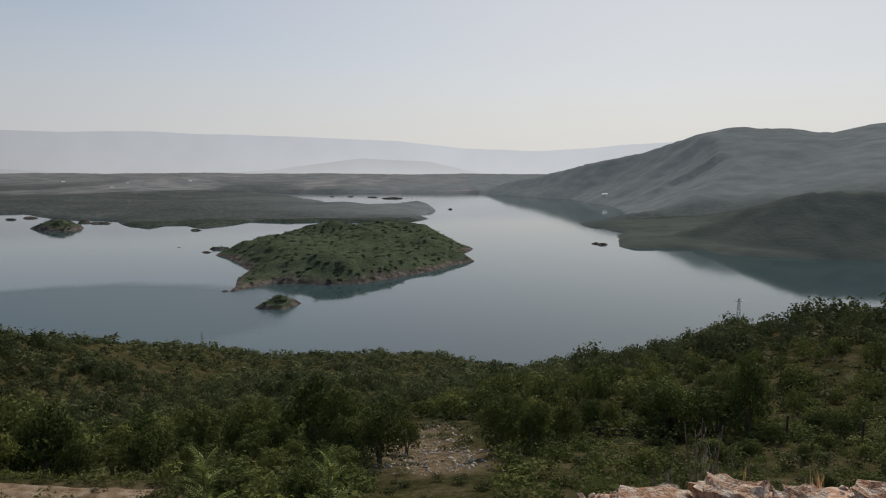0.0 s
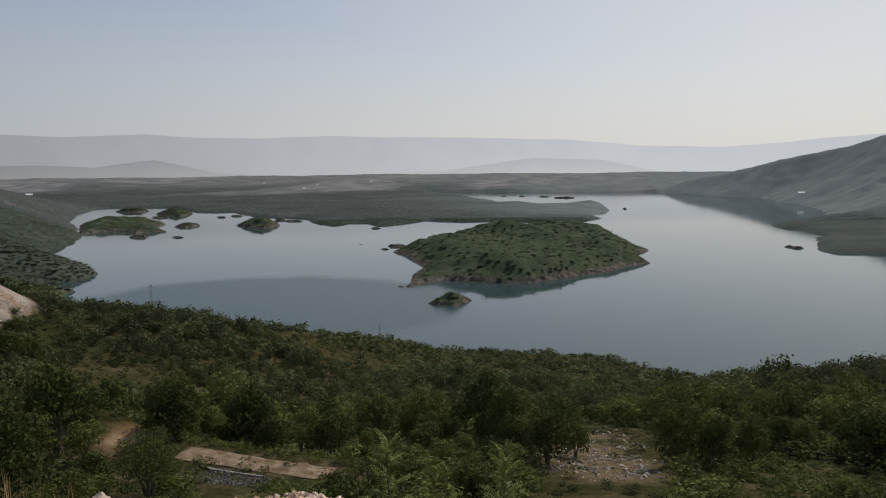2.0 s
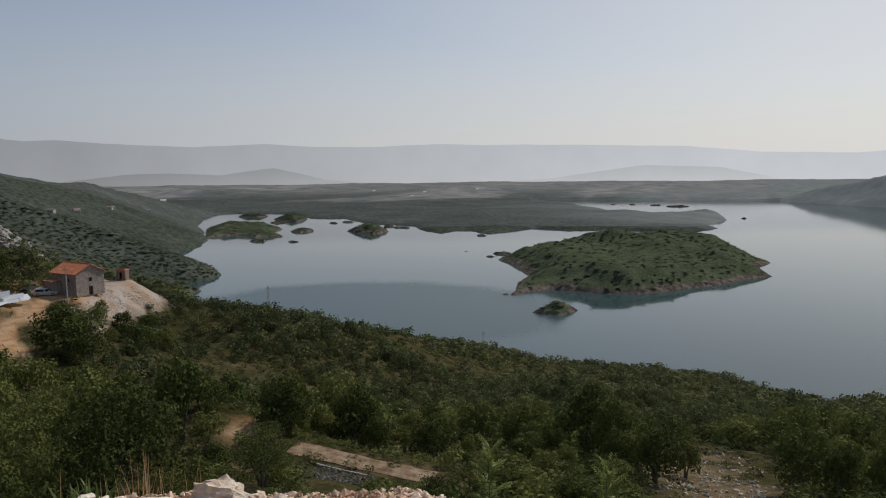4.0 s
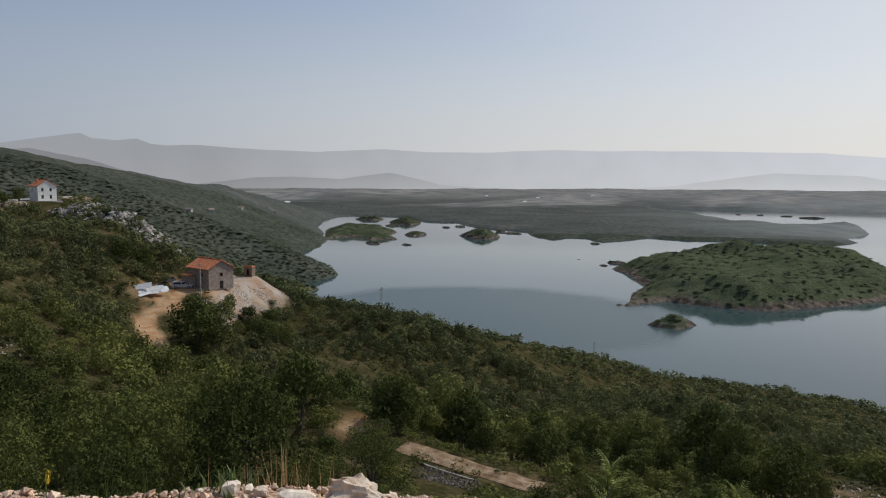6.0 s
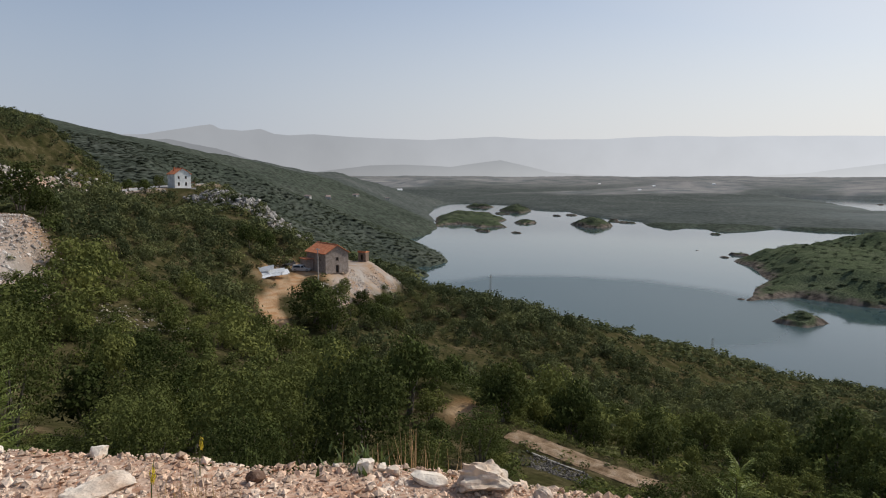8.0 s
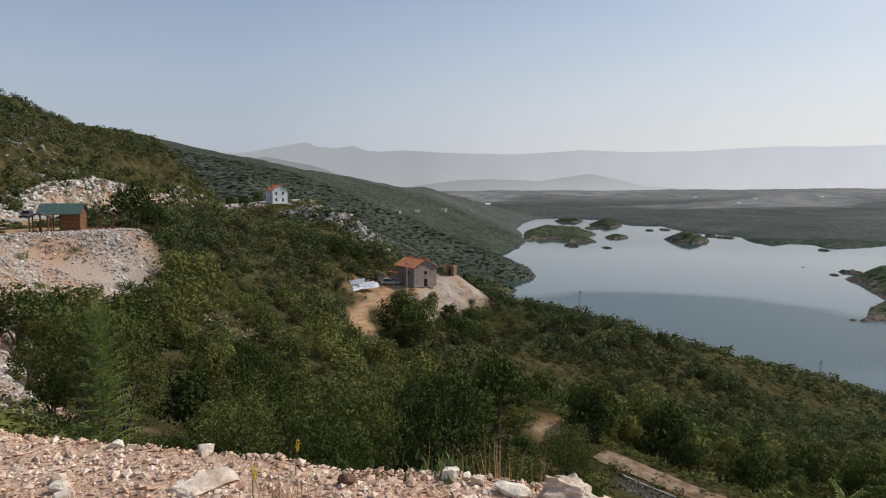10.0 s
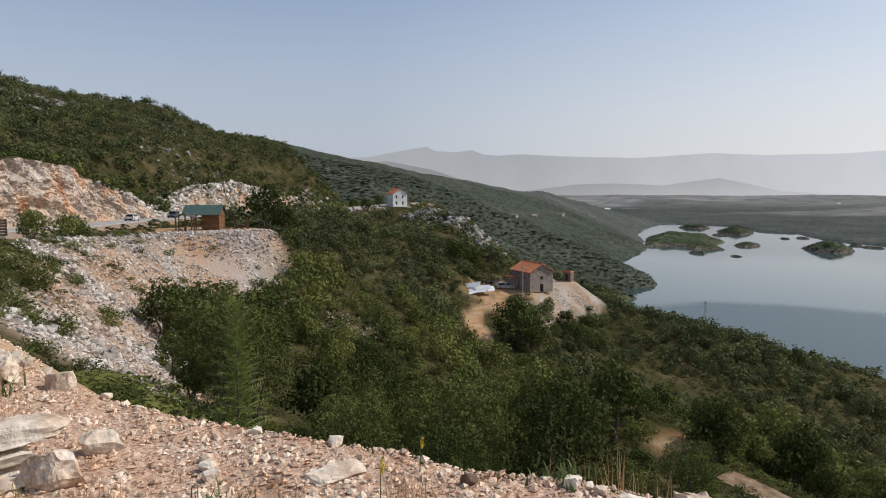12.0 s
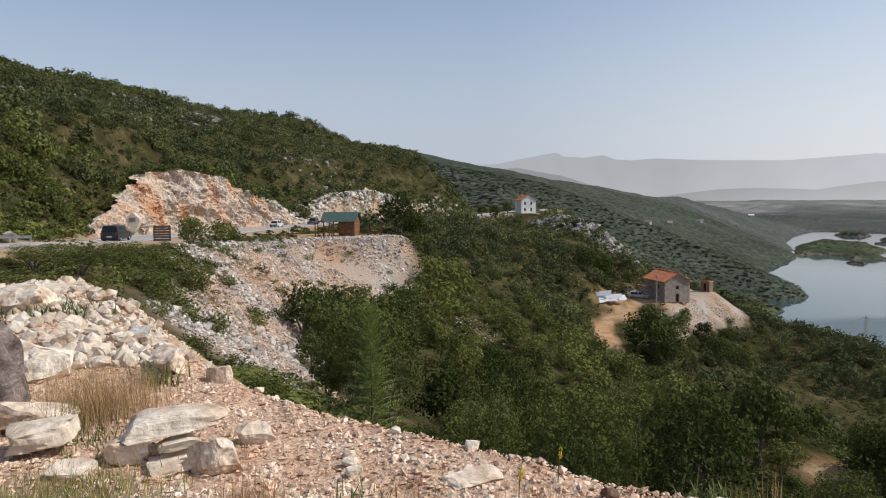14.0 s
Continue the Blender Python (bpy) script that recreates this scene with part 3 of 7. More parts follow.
# ---- ground: one sheet from the camera's feet to the horizon ----
th = np.concatenate([np.arange(-42, 110, 0.32), np.arange(110, 318, 2.6)])
rr = np.concatenate([np.linspace(0.02, 16, 72, endpoint=False), 16 * (400 / 16) ** np.linspace(0, 1, 105, endpoint=False), 400 * (3000 / 400) ** np.linspace(0, 1, 180, endpoint=False), 3000 * (4950 / 3000) ** np.linspace(0, 1, 30)])
TH, RR = np.meshgrid(np.radians(th), rr)
GX, GY = -RR * np.sin(TH), RR * np.cos(TH)
GZ = ground_z(GX, GY)
nr, na = GX.shape
idx = np.arange(nr * na).reshape(nr, na)
quads = np.stack([idx[:-1], np.roll(idx, -1, 1)[:-1], np.roll(idx, -1, 1)[1:], idx[1:]], -1).reshape(-1, 4)


def masks(x, y):
    """Bare earth and bare stone on the slope, 0 to 1."""
    dirt, stone = np.zeros(np.shape(x)), np.zeros(np.shape(x))
    rough = fbm(x, y, 5, 41) * 1.6
    az = np.degrees(np.arctan2(-x, y))
    for line, half in ((DRIVE, 1.9), (TRACK, 0.65)):
        d, _ = line_dist(x, y, line)
        d = d + 9 * ((az > 36.6) & (az < 45) & (np.hypot(x, y) < 70))
        dirt = np.maximum(dirt, 1 - step(half - 0.5, half + 0.5 * half, d + rough * min(half, 1.0) * 0.5))
    d, _ = line_dist(x, y, ROAD)
    dirt = np.maximum(dirt, 0.8 * (1 - step(8, 10, d + rough * 2 + 5 * step(170, 215, np.hypot(x, y)))))
    for place, size in ((HOUSE_AT, 9), (HUT_AT, 10), (at(56.2, 146), 3.8), ((-134.6, 88.9), 4), (at(56.6, 154), 4), (at(40.4, 53), 1.4), (at(0.5, 49), 4.0), (at(1.5, 57), 5.0), (at(2.8, 67), 5.5), (at(2.2, 79), 5.0)):
        dirt = np.maximum(dirt, 1 - step(size - 3, size + 2, np.hypot(x - place[0], y - place[1]) + rough * 2))
    for place, size in (*SCREE, (at(61, 266), 7), (at(57.3, 236), 8), (at(56.4, 225), 6), (at(55.6, 214), 5), (at(60.3, 256), 6), (at(58.8, 246), 5), (at(70.3, 277), 6)):
        stone = np.maximum(stone, (1 - step(size - 5, size + 2, np.hypot(x - place[0], y - place[1]) + rough * 3)))
    bare = uphill(x, y) * step(7, 8, d) * (1 - step(15, 18, d + rough * 2)) * step(71.3, 72.3, az) * (1 - step(81, 82.5, az)) * (np.hypot(x, y) > 120)
    stone = np.maximum(stone, bare * step(-0.35, 0.1, fbm(x, y, 6, 47) + 0.1))
    dirt = np.maximum(dirt, 0.7 * (1 - step(1.5, 3.5, np.abs(edge_dist(x, y)) + rough)) * (np.hypot(x, y) < 30))
    return dirt, stone


DM, SM = masks(GX, GY)
DRY = DM * ((TH > radians(-8)) & (TH < radians(38)) & (RR > 38) & ((RR < 70) | ((TH < radians(9)) & (RR < 96))))
DM = DM - DRY
SPL = spoil_mask(GX, GY)
SPL = np.maximum(SPL, 0.9 * (1 - step(7.5, 9.5, line_dist(GX, GY, ROAD)[0] + fbm(GX, GY, 5, 44) * 2)) * (RR > 40))
# pale fields by noise; past 2900 m an even paling painted for haze
FIELD_HAZE = np.maximum(step(2300, 2900, RR) * step(0.02, 0.26, fbm(GX, GY * 0.35, 420, 51)), 0.75 * step(2900, 3900, RR)) * (GZ < 85) * (GX < 150)
# paleness painted towards the sun as haze, its edge broken by noise
SUN_HAZE = (1 - step(-2, 24, np.degrees(TH) + fbm(GX, GY, 300, 53) * 9)) * np.maximum(step(1150, 1500, RR), step(500, 700, RR) * (GX > 150) * (RR < 1250))
ri = np.repeat(np.arange(nr - 1), na)
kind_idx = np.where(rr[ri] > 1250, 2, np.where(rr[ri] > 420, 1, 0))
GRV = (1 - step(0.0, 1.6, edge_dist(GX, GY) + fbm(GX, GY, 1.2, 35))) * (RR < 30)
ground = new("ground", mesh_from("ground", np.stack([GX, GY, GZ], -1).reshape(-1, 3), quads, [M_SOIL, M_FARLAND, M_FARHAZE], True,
                                {"dirt": DM.ravel(), "stone": SM.ravel(), "field_haze": FIELD_HAZE.ravel(), "gravel": GRV.ravel(), "spoil": SPL.ravel(), "dry": DRY.ravel(), "sun_haze": SUN_HAZE.ravel()}, kind_idx))
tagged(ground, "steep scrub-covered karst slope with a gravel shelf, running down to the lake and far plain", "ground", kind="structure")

# ---- water ----
wv, wf = [(0, 0, 0)], []
for k in range(96):
    wv.append((4900 * math.cos(2 * math.pi * k / 96), 4900 * math.sin(2 * math.pi * k / 96), 0))
    wf.append((0, k + 1, (k + 1) % 96 + 1))
water = new("water", mesh_from("water", wv, wf, [M_WATER]))
tagged(water, "calm grey-blue lake that mirrors the hazy sky", "lake", kind="structure")


# ---- backdrop mountains ----
def backdrop(name, r, elev, material, seed, rough, label):
    az = np.arange(-75, 130, 0.25)
    e = np.interp(az, [p[0] for p in elev], [p[1] for p in elev])
    top = 90 + r * np.tan(np.radians(e)) + rough * fbm(az * 1.0, az * 0, 5, seed, 5) + 1.3 * rough * np.maximum(0.35 - np.abs(fbm(az, az * 0 + 3, 3.2, seed + 7, 5)), 0) * step(30, 60, az)
    x, y = -r * np.sin(np.radians(az)), r * np.cos(np.radians(az))
    rows = []
    for q in (0, 0.35, 0.7, 1.0):
        back = 1 + 0.03 * q
        rows.append(np.stack([x * back, y * back, -5 + (top + 5) * q], -1))
    v = np.concatenate(rows)
    n = len(az)
    f = [(j * n + i, j * n + i + 1, (j + 1) * n + i + 1, (j + 1) * n + i) for j in range(3) for i in range(n - 1)]
    ob = new(name, mesh_from(name, v, f, [material], True))
    return tagged(ob, label, "mountains", kind="structure")


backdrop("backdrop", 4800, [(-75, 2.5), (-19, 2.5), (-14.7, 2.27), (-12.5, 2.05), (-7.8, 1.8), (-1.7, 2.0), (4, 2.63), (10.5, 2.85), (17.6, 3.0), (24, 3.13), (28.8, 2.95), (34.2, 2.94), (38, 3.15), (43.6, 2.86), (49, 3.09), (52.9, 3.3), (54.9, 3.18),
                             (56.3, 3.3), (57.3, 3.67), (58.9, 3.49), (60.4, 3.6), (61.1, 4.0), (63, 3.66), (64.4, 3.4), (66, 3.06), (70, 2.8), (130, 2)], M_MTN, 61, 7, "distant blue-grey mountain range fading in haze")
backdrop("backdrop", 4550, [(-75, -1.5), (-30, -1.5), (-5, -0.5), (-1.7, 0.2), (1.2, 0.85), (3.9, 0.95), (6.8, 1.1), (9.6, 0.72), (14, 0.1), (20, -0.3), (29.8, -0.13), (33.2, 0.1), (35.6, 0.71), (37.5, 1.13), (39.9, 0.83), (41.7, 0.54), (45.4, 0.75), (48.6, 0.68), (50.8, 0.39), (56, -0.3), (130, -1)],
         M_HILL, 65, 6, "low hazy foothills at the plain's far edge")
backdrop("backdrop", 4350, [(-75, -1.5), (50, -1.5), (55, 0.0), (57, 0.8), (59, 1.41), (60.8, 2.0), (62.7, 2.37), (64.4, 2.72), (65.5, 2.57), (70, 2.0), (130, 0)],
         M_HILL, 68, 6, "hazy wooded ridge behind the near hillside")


# ---- islands ----
def island(name, outline, peak, material, label, cell, wobble=4.0, rim=6.0, lumps=()):
    xs, ys = [p[0] for p in outline], [p[1] for p in outline]
    gx, gy = np.meshgrid(np.arange(min(xs) - 12, max(xs) + 12, cell), np.arange(min(ys) - 12, max(ys) + 12, cell))
    d, _ = line_dist(gx, gy, outline + outline[:1])
    d = np.where(inside(gx, gy, outline), d, -d) + fbm(gx, gy, 26, 71) * wobble
    z = np.where(d > 0, np.minimum(d * 0.8, 2.4) + peak * step(0, rim * 6, d) * (0.8 + 0.5 * fbm(gx, gy, 80, 72)), np.maximum(d * 0.6, -4))
    for place, size, height in lumps:
        z += bump_at(gx, gy, place, size, height) * (d > 0)
    z += fbm(gx, gy, 12, 73) * np.clip(peak, 0, 10) * 0.2 * step(0, 8, d)
    # the lumpy cover of bushes
    z += 2.6 * np.maximum(fbm(gx, gy, 9, 75, 2) + 0.25, 0) * step(4, 10, d) * (cell < 6)
    nrow, ncol = gx.shape
    ii = np.arange(nrow * ncol).reshape(nrow, ncol)
    q = np.stack([ii[:-1, :-1], ii[:-1, 1:], ii[1:, 1:], ii[1:, :-1]], -1).reshape(-1, 4)
    keep = (z.ravel()[q] > -3.5).any(1)
    rock = 1 - step(2, rim * 1.3, d + fbm(gx, gy, 9, 74) * 8)
    ob = new(name, mesh_from(name, np.stack([gx, gy, z], -1).reshape(-1, 3), q[keep], [material], True, {"rock": rock.ravel()}))
    tagged(ob, label, "island", "islands in the lake", kind="structure")
    return gx.ravel(), gy.ravel(), z.ravel(), d.ravel()


def ring_outline(cx, cy, rx, ry, seed, n=14):
    return [(cx + rx * math.cos(t) * (1 + 0.3 * (hash2(k, seed, 3) - 0.5)), cy + ry * math.sin(t) * (1 + 0.3 * (hash2(k, seed, 4) - 0.5)))
            for k, t in enumerate([2 * math.pi * i / n for i in range(n)])]


MAIN_ISLE = [(-244, 719), (-214, 684), (-190, 630), (-177, 609), (-173, 556), (-162, 518), (-160, 491), (-154, 506), (-138, 536), (-113, 530), (-86, 529), (-66, 536), (-48, 558), (-27, 582), (-5, 617), (12, 650), (31, 674), (22, 743), (36, 782),
             (7, 866), (0, 910), (-48, 930), (-128, 930), (-190, 900), (-225, 840)]
ISLES = [island("island", MAIN_ISLE, 17, M_ISLE, "large green scrub-covered island with dark rocky shores", 3.5, 3, 7, [((-140, 850), 14, 8), ((-22, 850), 22, 9), ((-90, 880), 40, 3)])]
ISLES.append(island("island", [(-125, 437), (-114, 432), (-104, 433), (-97, 455), (-105, 462), (-118, 456)], 1.5, M_ISLE, "tiny rocky islet with a few bushes", 1.0, 1.2, 4, [((-110, 447), 5, 4)]))
ISLES.append(island("island", [(-643, 1047), (-596, 1006), (-570, 999), (-562, 1012), (-568, 1061), (-616, 1120), (-667, 1126)], 7, M_ISLE, "cone-shaped wooded islet", 4, 4, 6, [((-600, 1050), 22, 6)]))
ISLES.append(island("island", [(-785, 842), (-799, 894), (-767, 917), (-718, 875), (-713, 893), (-684, 914), (-754, 978), (-797, 1060), (-850, 1107), (-923, 1123), (-985, 1102), (-930, 1000)], 9, M_ISLE, "long wooded islet close to the western shore", 4, 5, 5))
ISLES.append(island("island", [(-1018, 1322), (-957, 1269), (-905, 1257), (-943, 1354), (-1029, 1460), (-1087, 1453)], 9, M_ISLE, "low wooded islet in the bay", 5, 5, 5))
ISLES.append(island("island", [(-738, 1005), (-705, 986), (-707, 1036), (-743, 1070), (-768, 1066)], 3, M_ISLE, "low scrubby islet in the bay", 3, 3, 4))
for cx, cy, rx, ry in ((-668, 827, 14, 9), (-608, 834, 9.5, 3), (-1095, 1355, 8, 5), (-964, 1210, 9, 5), (-795, 1237, 11, 4), (-784, 1278, 16, 9), (-925, 1216, 20, 12), (-263, 744, 6, 3), (-258, 776, 12, 6), (-246, 792, 6, 3), (-312, 791, 3.5, 2), (-377, 1023, 8, 3),
                       (-589, 1154, 20, 6), (-621, 1166, 12, 5), (-645, 1210, 10, 5), (18, 1615, 6, 5), (-393, 2394, 10, 8), (-328, 2396, 12, 8), (-244, 2347, 18, 9), (-167, 2253, 34, 10), (192, 844, 6, 3), (197, 832, 7, 3), (-1160, 1420, 38, 34), (-164, 500, 3, 2)):
    big = max(rx, ry)
    ISLES.append(island("island", ring_outline(cx, cy, rx, ry, int(cx)), 6 if big > 25 else 0.8, M_ISLE, "low wooded islet" if big > 25 else "bare flat rock barely above the water", max(big / 8, 1.5), 2, 4))


# ---- trees and scrub ----
rng = np.random.default_rng(7)


def leaf_cloud(n, leaf, lumps, seed, flat=0.75, up=0.25):
    """Leaf sprays on the shells of a few overlapping boughs; crown about 1 wide, base at z 0. Corners and crown normals, as n x 6."""
    g = np.random.default_rng(seed)
    lum = []
    many = lumps >= 9
    for k in range(lumps):
        t = 2.4 * k + g.uniform(0, 0.8)
        q = (k + 0.5) / lumps
        rad = (0.34 * math.sqrt(1 - (1.5 * q - 0.5) ** 2 * 0.8)) * g.uniform(0.6, 1.15) if many else g.uniform(0.08, 0.3)
        lum.append((rad * math.cos(t), rad * math.sin(t), 0.2 + 0.62 * q if many else g.uniform(0.25, 0.75), (g.uniform(0.085, 0.165) if lumps > 20 else g.uniform(0.13, 0.22)) if many else g.uniform(0.2, 0.3)))
    lum.append((0, 0, 0.52, (0.2 if lumps > 20 else 0.28) if many else 0.37))
    area = np.array([l[3] ** 2 for l in lum])
    pick = g.choice(len(lum), n, p=area / area.sum())
    c = np.array([l[:3] for l in lum])[pick]
    s = np.array([l[3] for l in lum])[pick]
    d = g.normal(size=(n, 3))
    d /= np.linalg.norm(d, axis=1)[:, None]
    p = c + d * (s * np.where(g.uniform(0, 1, n) < 0.12, g.uniform(1.05, 1.35, n), g.uniform(0.7, 1.08, n)))[:, None] * np.array([1, 1, flat])
    nrm = d + np.array([0, 0, up]) + g.normal(size=(n, 3)) * 0.45
    nrm /= np.linalg.norm(nrm, axis=1)[:, None]
    a = np.cross(nrm, g.normal(size=(n, 3)))
    a /= np.linalg.norm(a, axis=1)[:, None]
    b = np.cross(nrm, a)
    size = leaf * g.uniform(0.6, 1.3, n)[:, None]
    bend = nrm * size * 0.25
    v = np.stack([p - a * size, p + a * size * 0.7 - b * size * 0.6 + bend, p + a * size * 0.5 + b * size * 0.75 + bend], 1)
    v[:, :, 2] = np.maximum(v[:, :, 2], 0.02)
    out = p - np.array([0, 0, 0.42])
    out = 0.4 * out / np.linalg.norm(out, axis=1)[:, None] + 0.9 * d + 0.3 * nrm + np.array([0, 0, 2.2 * (up > 1)])
    out /= np.linalg.norm(out, axis=1)[:, None]
    return np.concatenate([v, np.repeat(out[:, None], 3, 1)], -1).reshape(-1, 6)


def forest(name, places, protos, material, label, category="scrub"):
    """One mesh of many bushes: places are x, y, z, width, height, tint."""
    vs, ns, tints = [], [], []
    for k, proto in enumerate(protos):
        sel = places[k::len(protos)]
        if not len(sel):
            continue
        t = rng.uniform(0, 2 * math.pi, len(sel))
        c, s = np.cos(t)[:, None], np.sin(t)[:, None]
        px, py, pz, nx, ny, nz = (proto[:, i][None] for i in range(6))
        w, h = sel[:, 3][:, None], sel[:, 4][:, None]
        v = np.stack([(px * c - py * s) * w + sel[:, 0][:, None], (px * s + py * c) * w + sel[:, 1][:, None], pz * h + sel[:, 2][:, None]], -1)
        vs.append(v.reshape(-1, 3))
        ns.append(np.stack([nx * c - ny * s, nx * s + ny * c, nz + 0 * c], -1).reshape(-1, 3))
        tints.append(np.repeat(sel[:, 5], len(proto)))
    v = np.concatenate(vs)
    f = np.arange(len(v)).reshape(-1, 3)
    ob = new(name, mesh_from(name, v, f, [material], False, {"tint": np.concatenate(tints)}, normals=np.concatenate(ns)))
    return tagged(ob, label, category, kind="stuff")


def scatter(r0, r1, spacing, a0=-42, a1=109):
    """Jittered places in a ring sector round the camera."""
    r, out = r0, []
    while r < r1:
        n = max(int(radians(a1 - a0) * r / spacing), 1)
        az = np.radians(a0 + (a1 - a0) * (np.arange(n) + rng.uniform(0, 1, n)) / n)
        rad = r + rng.uniform(-0.5, 0.5, n) * spacing
        out.append(np.stack([-rad * np.sin(az), rad * np.cos(az)], -1))
        r += spacing * 0.9
    return np.concatenate(out)


def wooded(x, y, margin=0.0):
    """Where bushes grow: not on bare earth, stone, roads or the shelf."""
    d, s = masks(x, y)
    keep = (d < 0.35) & (s < 0.45)
    keep &= line_dist(x, y, ROAD)[0] > 9 + margin
    keep &= ~((edge_dist(x, y) < 2.2) & (np.hypot(x, y) < 30))
    az = np.degrees(np.arctan2(-x, y))
    keep &= ~((uphill(x, y) > 0) & (line_dist(x, y, ROAD)[0] < 13) & (az > 82.5) & (az < 99.3))
    keep &= ~((np.abs(az - 63.8) < 1.3) & (np.hypot(x, y) > 276) & (np.hypot(x, y) < 300))
    keep &= ~((az > 66.8) & (az < 71.5) & (np.hypot(x, y) > 236) & (np.hypot(x, y) < 274))
    keep &= np.hypot(x - at(67, 90)[0], y - at(67, 90)[1]) > 5
    keep &= spoil_mask(x, y) < 0.3
    keep &= ~((line_dist(x, y, CRAG)[0] < 11) & (fbm(x, y, 5, 87) < 0.16))
    keep &= ~((az > 78) & (az < 88) & (line_dist(x, y, ROAD)[0] < 22) & (uphill(x, y) < 1))
    rad = np.hypot(x, y)
    keep &= ~((az > -4) & (az < 6.5) & (rad > 30) & (rad < 90) & (fbm(x, y, 6, 86) < 0.3))
    keep &= ~((az > 26) & (az < 37) & (rad < 51))
    keep &= ~((az > -5) & (az < 4.5) & (rad < 56))
    keep &= ~((az > 39.6) & (az < 41.4) & (rad > 44) & (rad < 55))
    keep &= ~((az > 48.3) & (az < 58.6) & (rad > 130) & (rad < 160))
    keep &= ~((az > 85) & (rad < 84) & (uphill(x, y) < 1))
    keep &= fbm(x, y, 17, 81) > -0.36 - 0.3 * step(150, 260, rad) * (1 - step(52, 55, az) * (1 - step(72, 76, az)))
    return keep


def stand(xy, w0, w1, tall=0.9):
    z = ground_z(xy[:, 0], xy[:, 1])
    n = len(xy)
    w = (w0 + (w1 - w0) * rng.uniform(0, 1, n) ** 1.6) * (1 + 0.7 * vnoise(xy[:, 0] / 11, xy[:, 1] / 11, 83))
    h = w * tall * rng.uniform(0.75, 1.35, n)
    tint = np.clip(rng.uniform(0, 1, n) ** 2 * 0.95 + 0.03 + 0.45 * fbm(xy[:, 0], xy[:, 1], 22, 85), 0, 1)
    return np.stack([xy[:, 0], xy[:, 1], z - 0.15 * h, w, h, tint], -1)


def low_growth(rows):
    """Keep the plants on the eastern slope as low as they grow there."""
    az, r = np.degrees(np.arctan2(-rows[:, 0], rows[:, 1])), np.hypot(rows[:, 0], rows[:, 1])
    top = np.interp(az, [-40, -30, -25, -18, -17, -11, -9, -4], [-17, -18.5, -19.6, -20.3, -21.6, -21.6, -20.5, -19.2])
    top = np.where(r > 58, np.where((az < -9) & (r < 72), -17.6, -15.8), top)
    room = np.where((az < -4) & (r < 82), 90 + r * np.tan(np.radians(top)) - rows[:, 2], 99)
    ratio = np.clip(room / rows[:, 4], 0, 1)
    rows = rows.copy()
    rows[:, 4] *= ratio
    rows[:, 3] *= 0.45 + 0.55 * ratio
    return rows[(room > 0.35) & (rows[:, 4] > 0.3)]


NEAR_PROTO = [leaf_cloud(1900, 0.034, 12, 100 + k) for k in range(8)] + [leaf_cloud(5200, 0.0155, 24, 120 + k) for k in range(4)]
WOOD_PROTO = [leaf_cloud(420, 0.048, 8, 220 + k) for k in range(6)]
MID_PROTO = [leaf_cloud(180, 0.068, 6, 200 + k) for k in range(6)]
HILL_PROTO = [leaf_cloud(64, 0.105, 5, 320 + k) for k in range(6)]
FAR_PROTO = [leaf_cloud(34, 0.135, 4, 300 + k) for k in range(6)]
BUSH_PROTO = [leaf_cloud(260, 0.055, 7, 430 + k) for k in range(5)]
WEED_PROTO = [leaf_cloud(64, 0.09, 5, 440 + k) for k in range(5)]
SHRUB_PROTO = [leaf_cloud(120, 0.07, 5, 460 + k) for k in range(6)]
LOW_PROTO = [leaf_cloud(14, 0.2, 3, 450 + k) for k in range(6)]
CANOPY_PROTO = [leaf_cloud(16, 0.24, 4, 470 + k, 0.75, 3.2) for k in range(6)]


def crown_mesh(k):
    v = NEAR_PROTO[k]
    return mesh_from("crown", v[:, :3], np.arange(len(v)).reshape(-1, 3), [M_LEAF], False, normals=v[:, 3:], attrs={"tint": np.full(len(v), (0.02, 0.15, 0.35, 0.0, 0.5, 0.7, 0.22, 0.9, 0.02, 0.2, 0.45, 0.3)[k])})


def tree_kind(k):
    """A small tree one metre wide and high, standing 0.35 m clear on its stems."""
    g = random.Random(k)
    root = thing("tree", "small bushy broadleaf tree with several thin grey stems", "tree", group="trees on the near slope")
    bm = bmesh.new()
    for i in range(4):
        t = i * 1.7 + g.uniform(0, 0.6)
        rad = 0.0 if i == 0 else 0.2
        pts = [(0.02 * math.cos(t), 0.02 * math.sin(t), -0.12), (0.3 * rad * math.cos(t), 0.3 * rad * math.sin(t), 0.25), (rad * math.cos(t), rad * math.sin(t), 0.62)]
        tube(pts, [0.028, 0.02, 0.006], 5, bm)
    part("trunk", bm, M_BARK, root)
    c = new("crown", crown_mesh(k))
    c.parent = root
    c.location = (0, 0, 0.16)
    return root


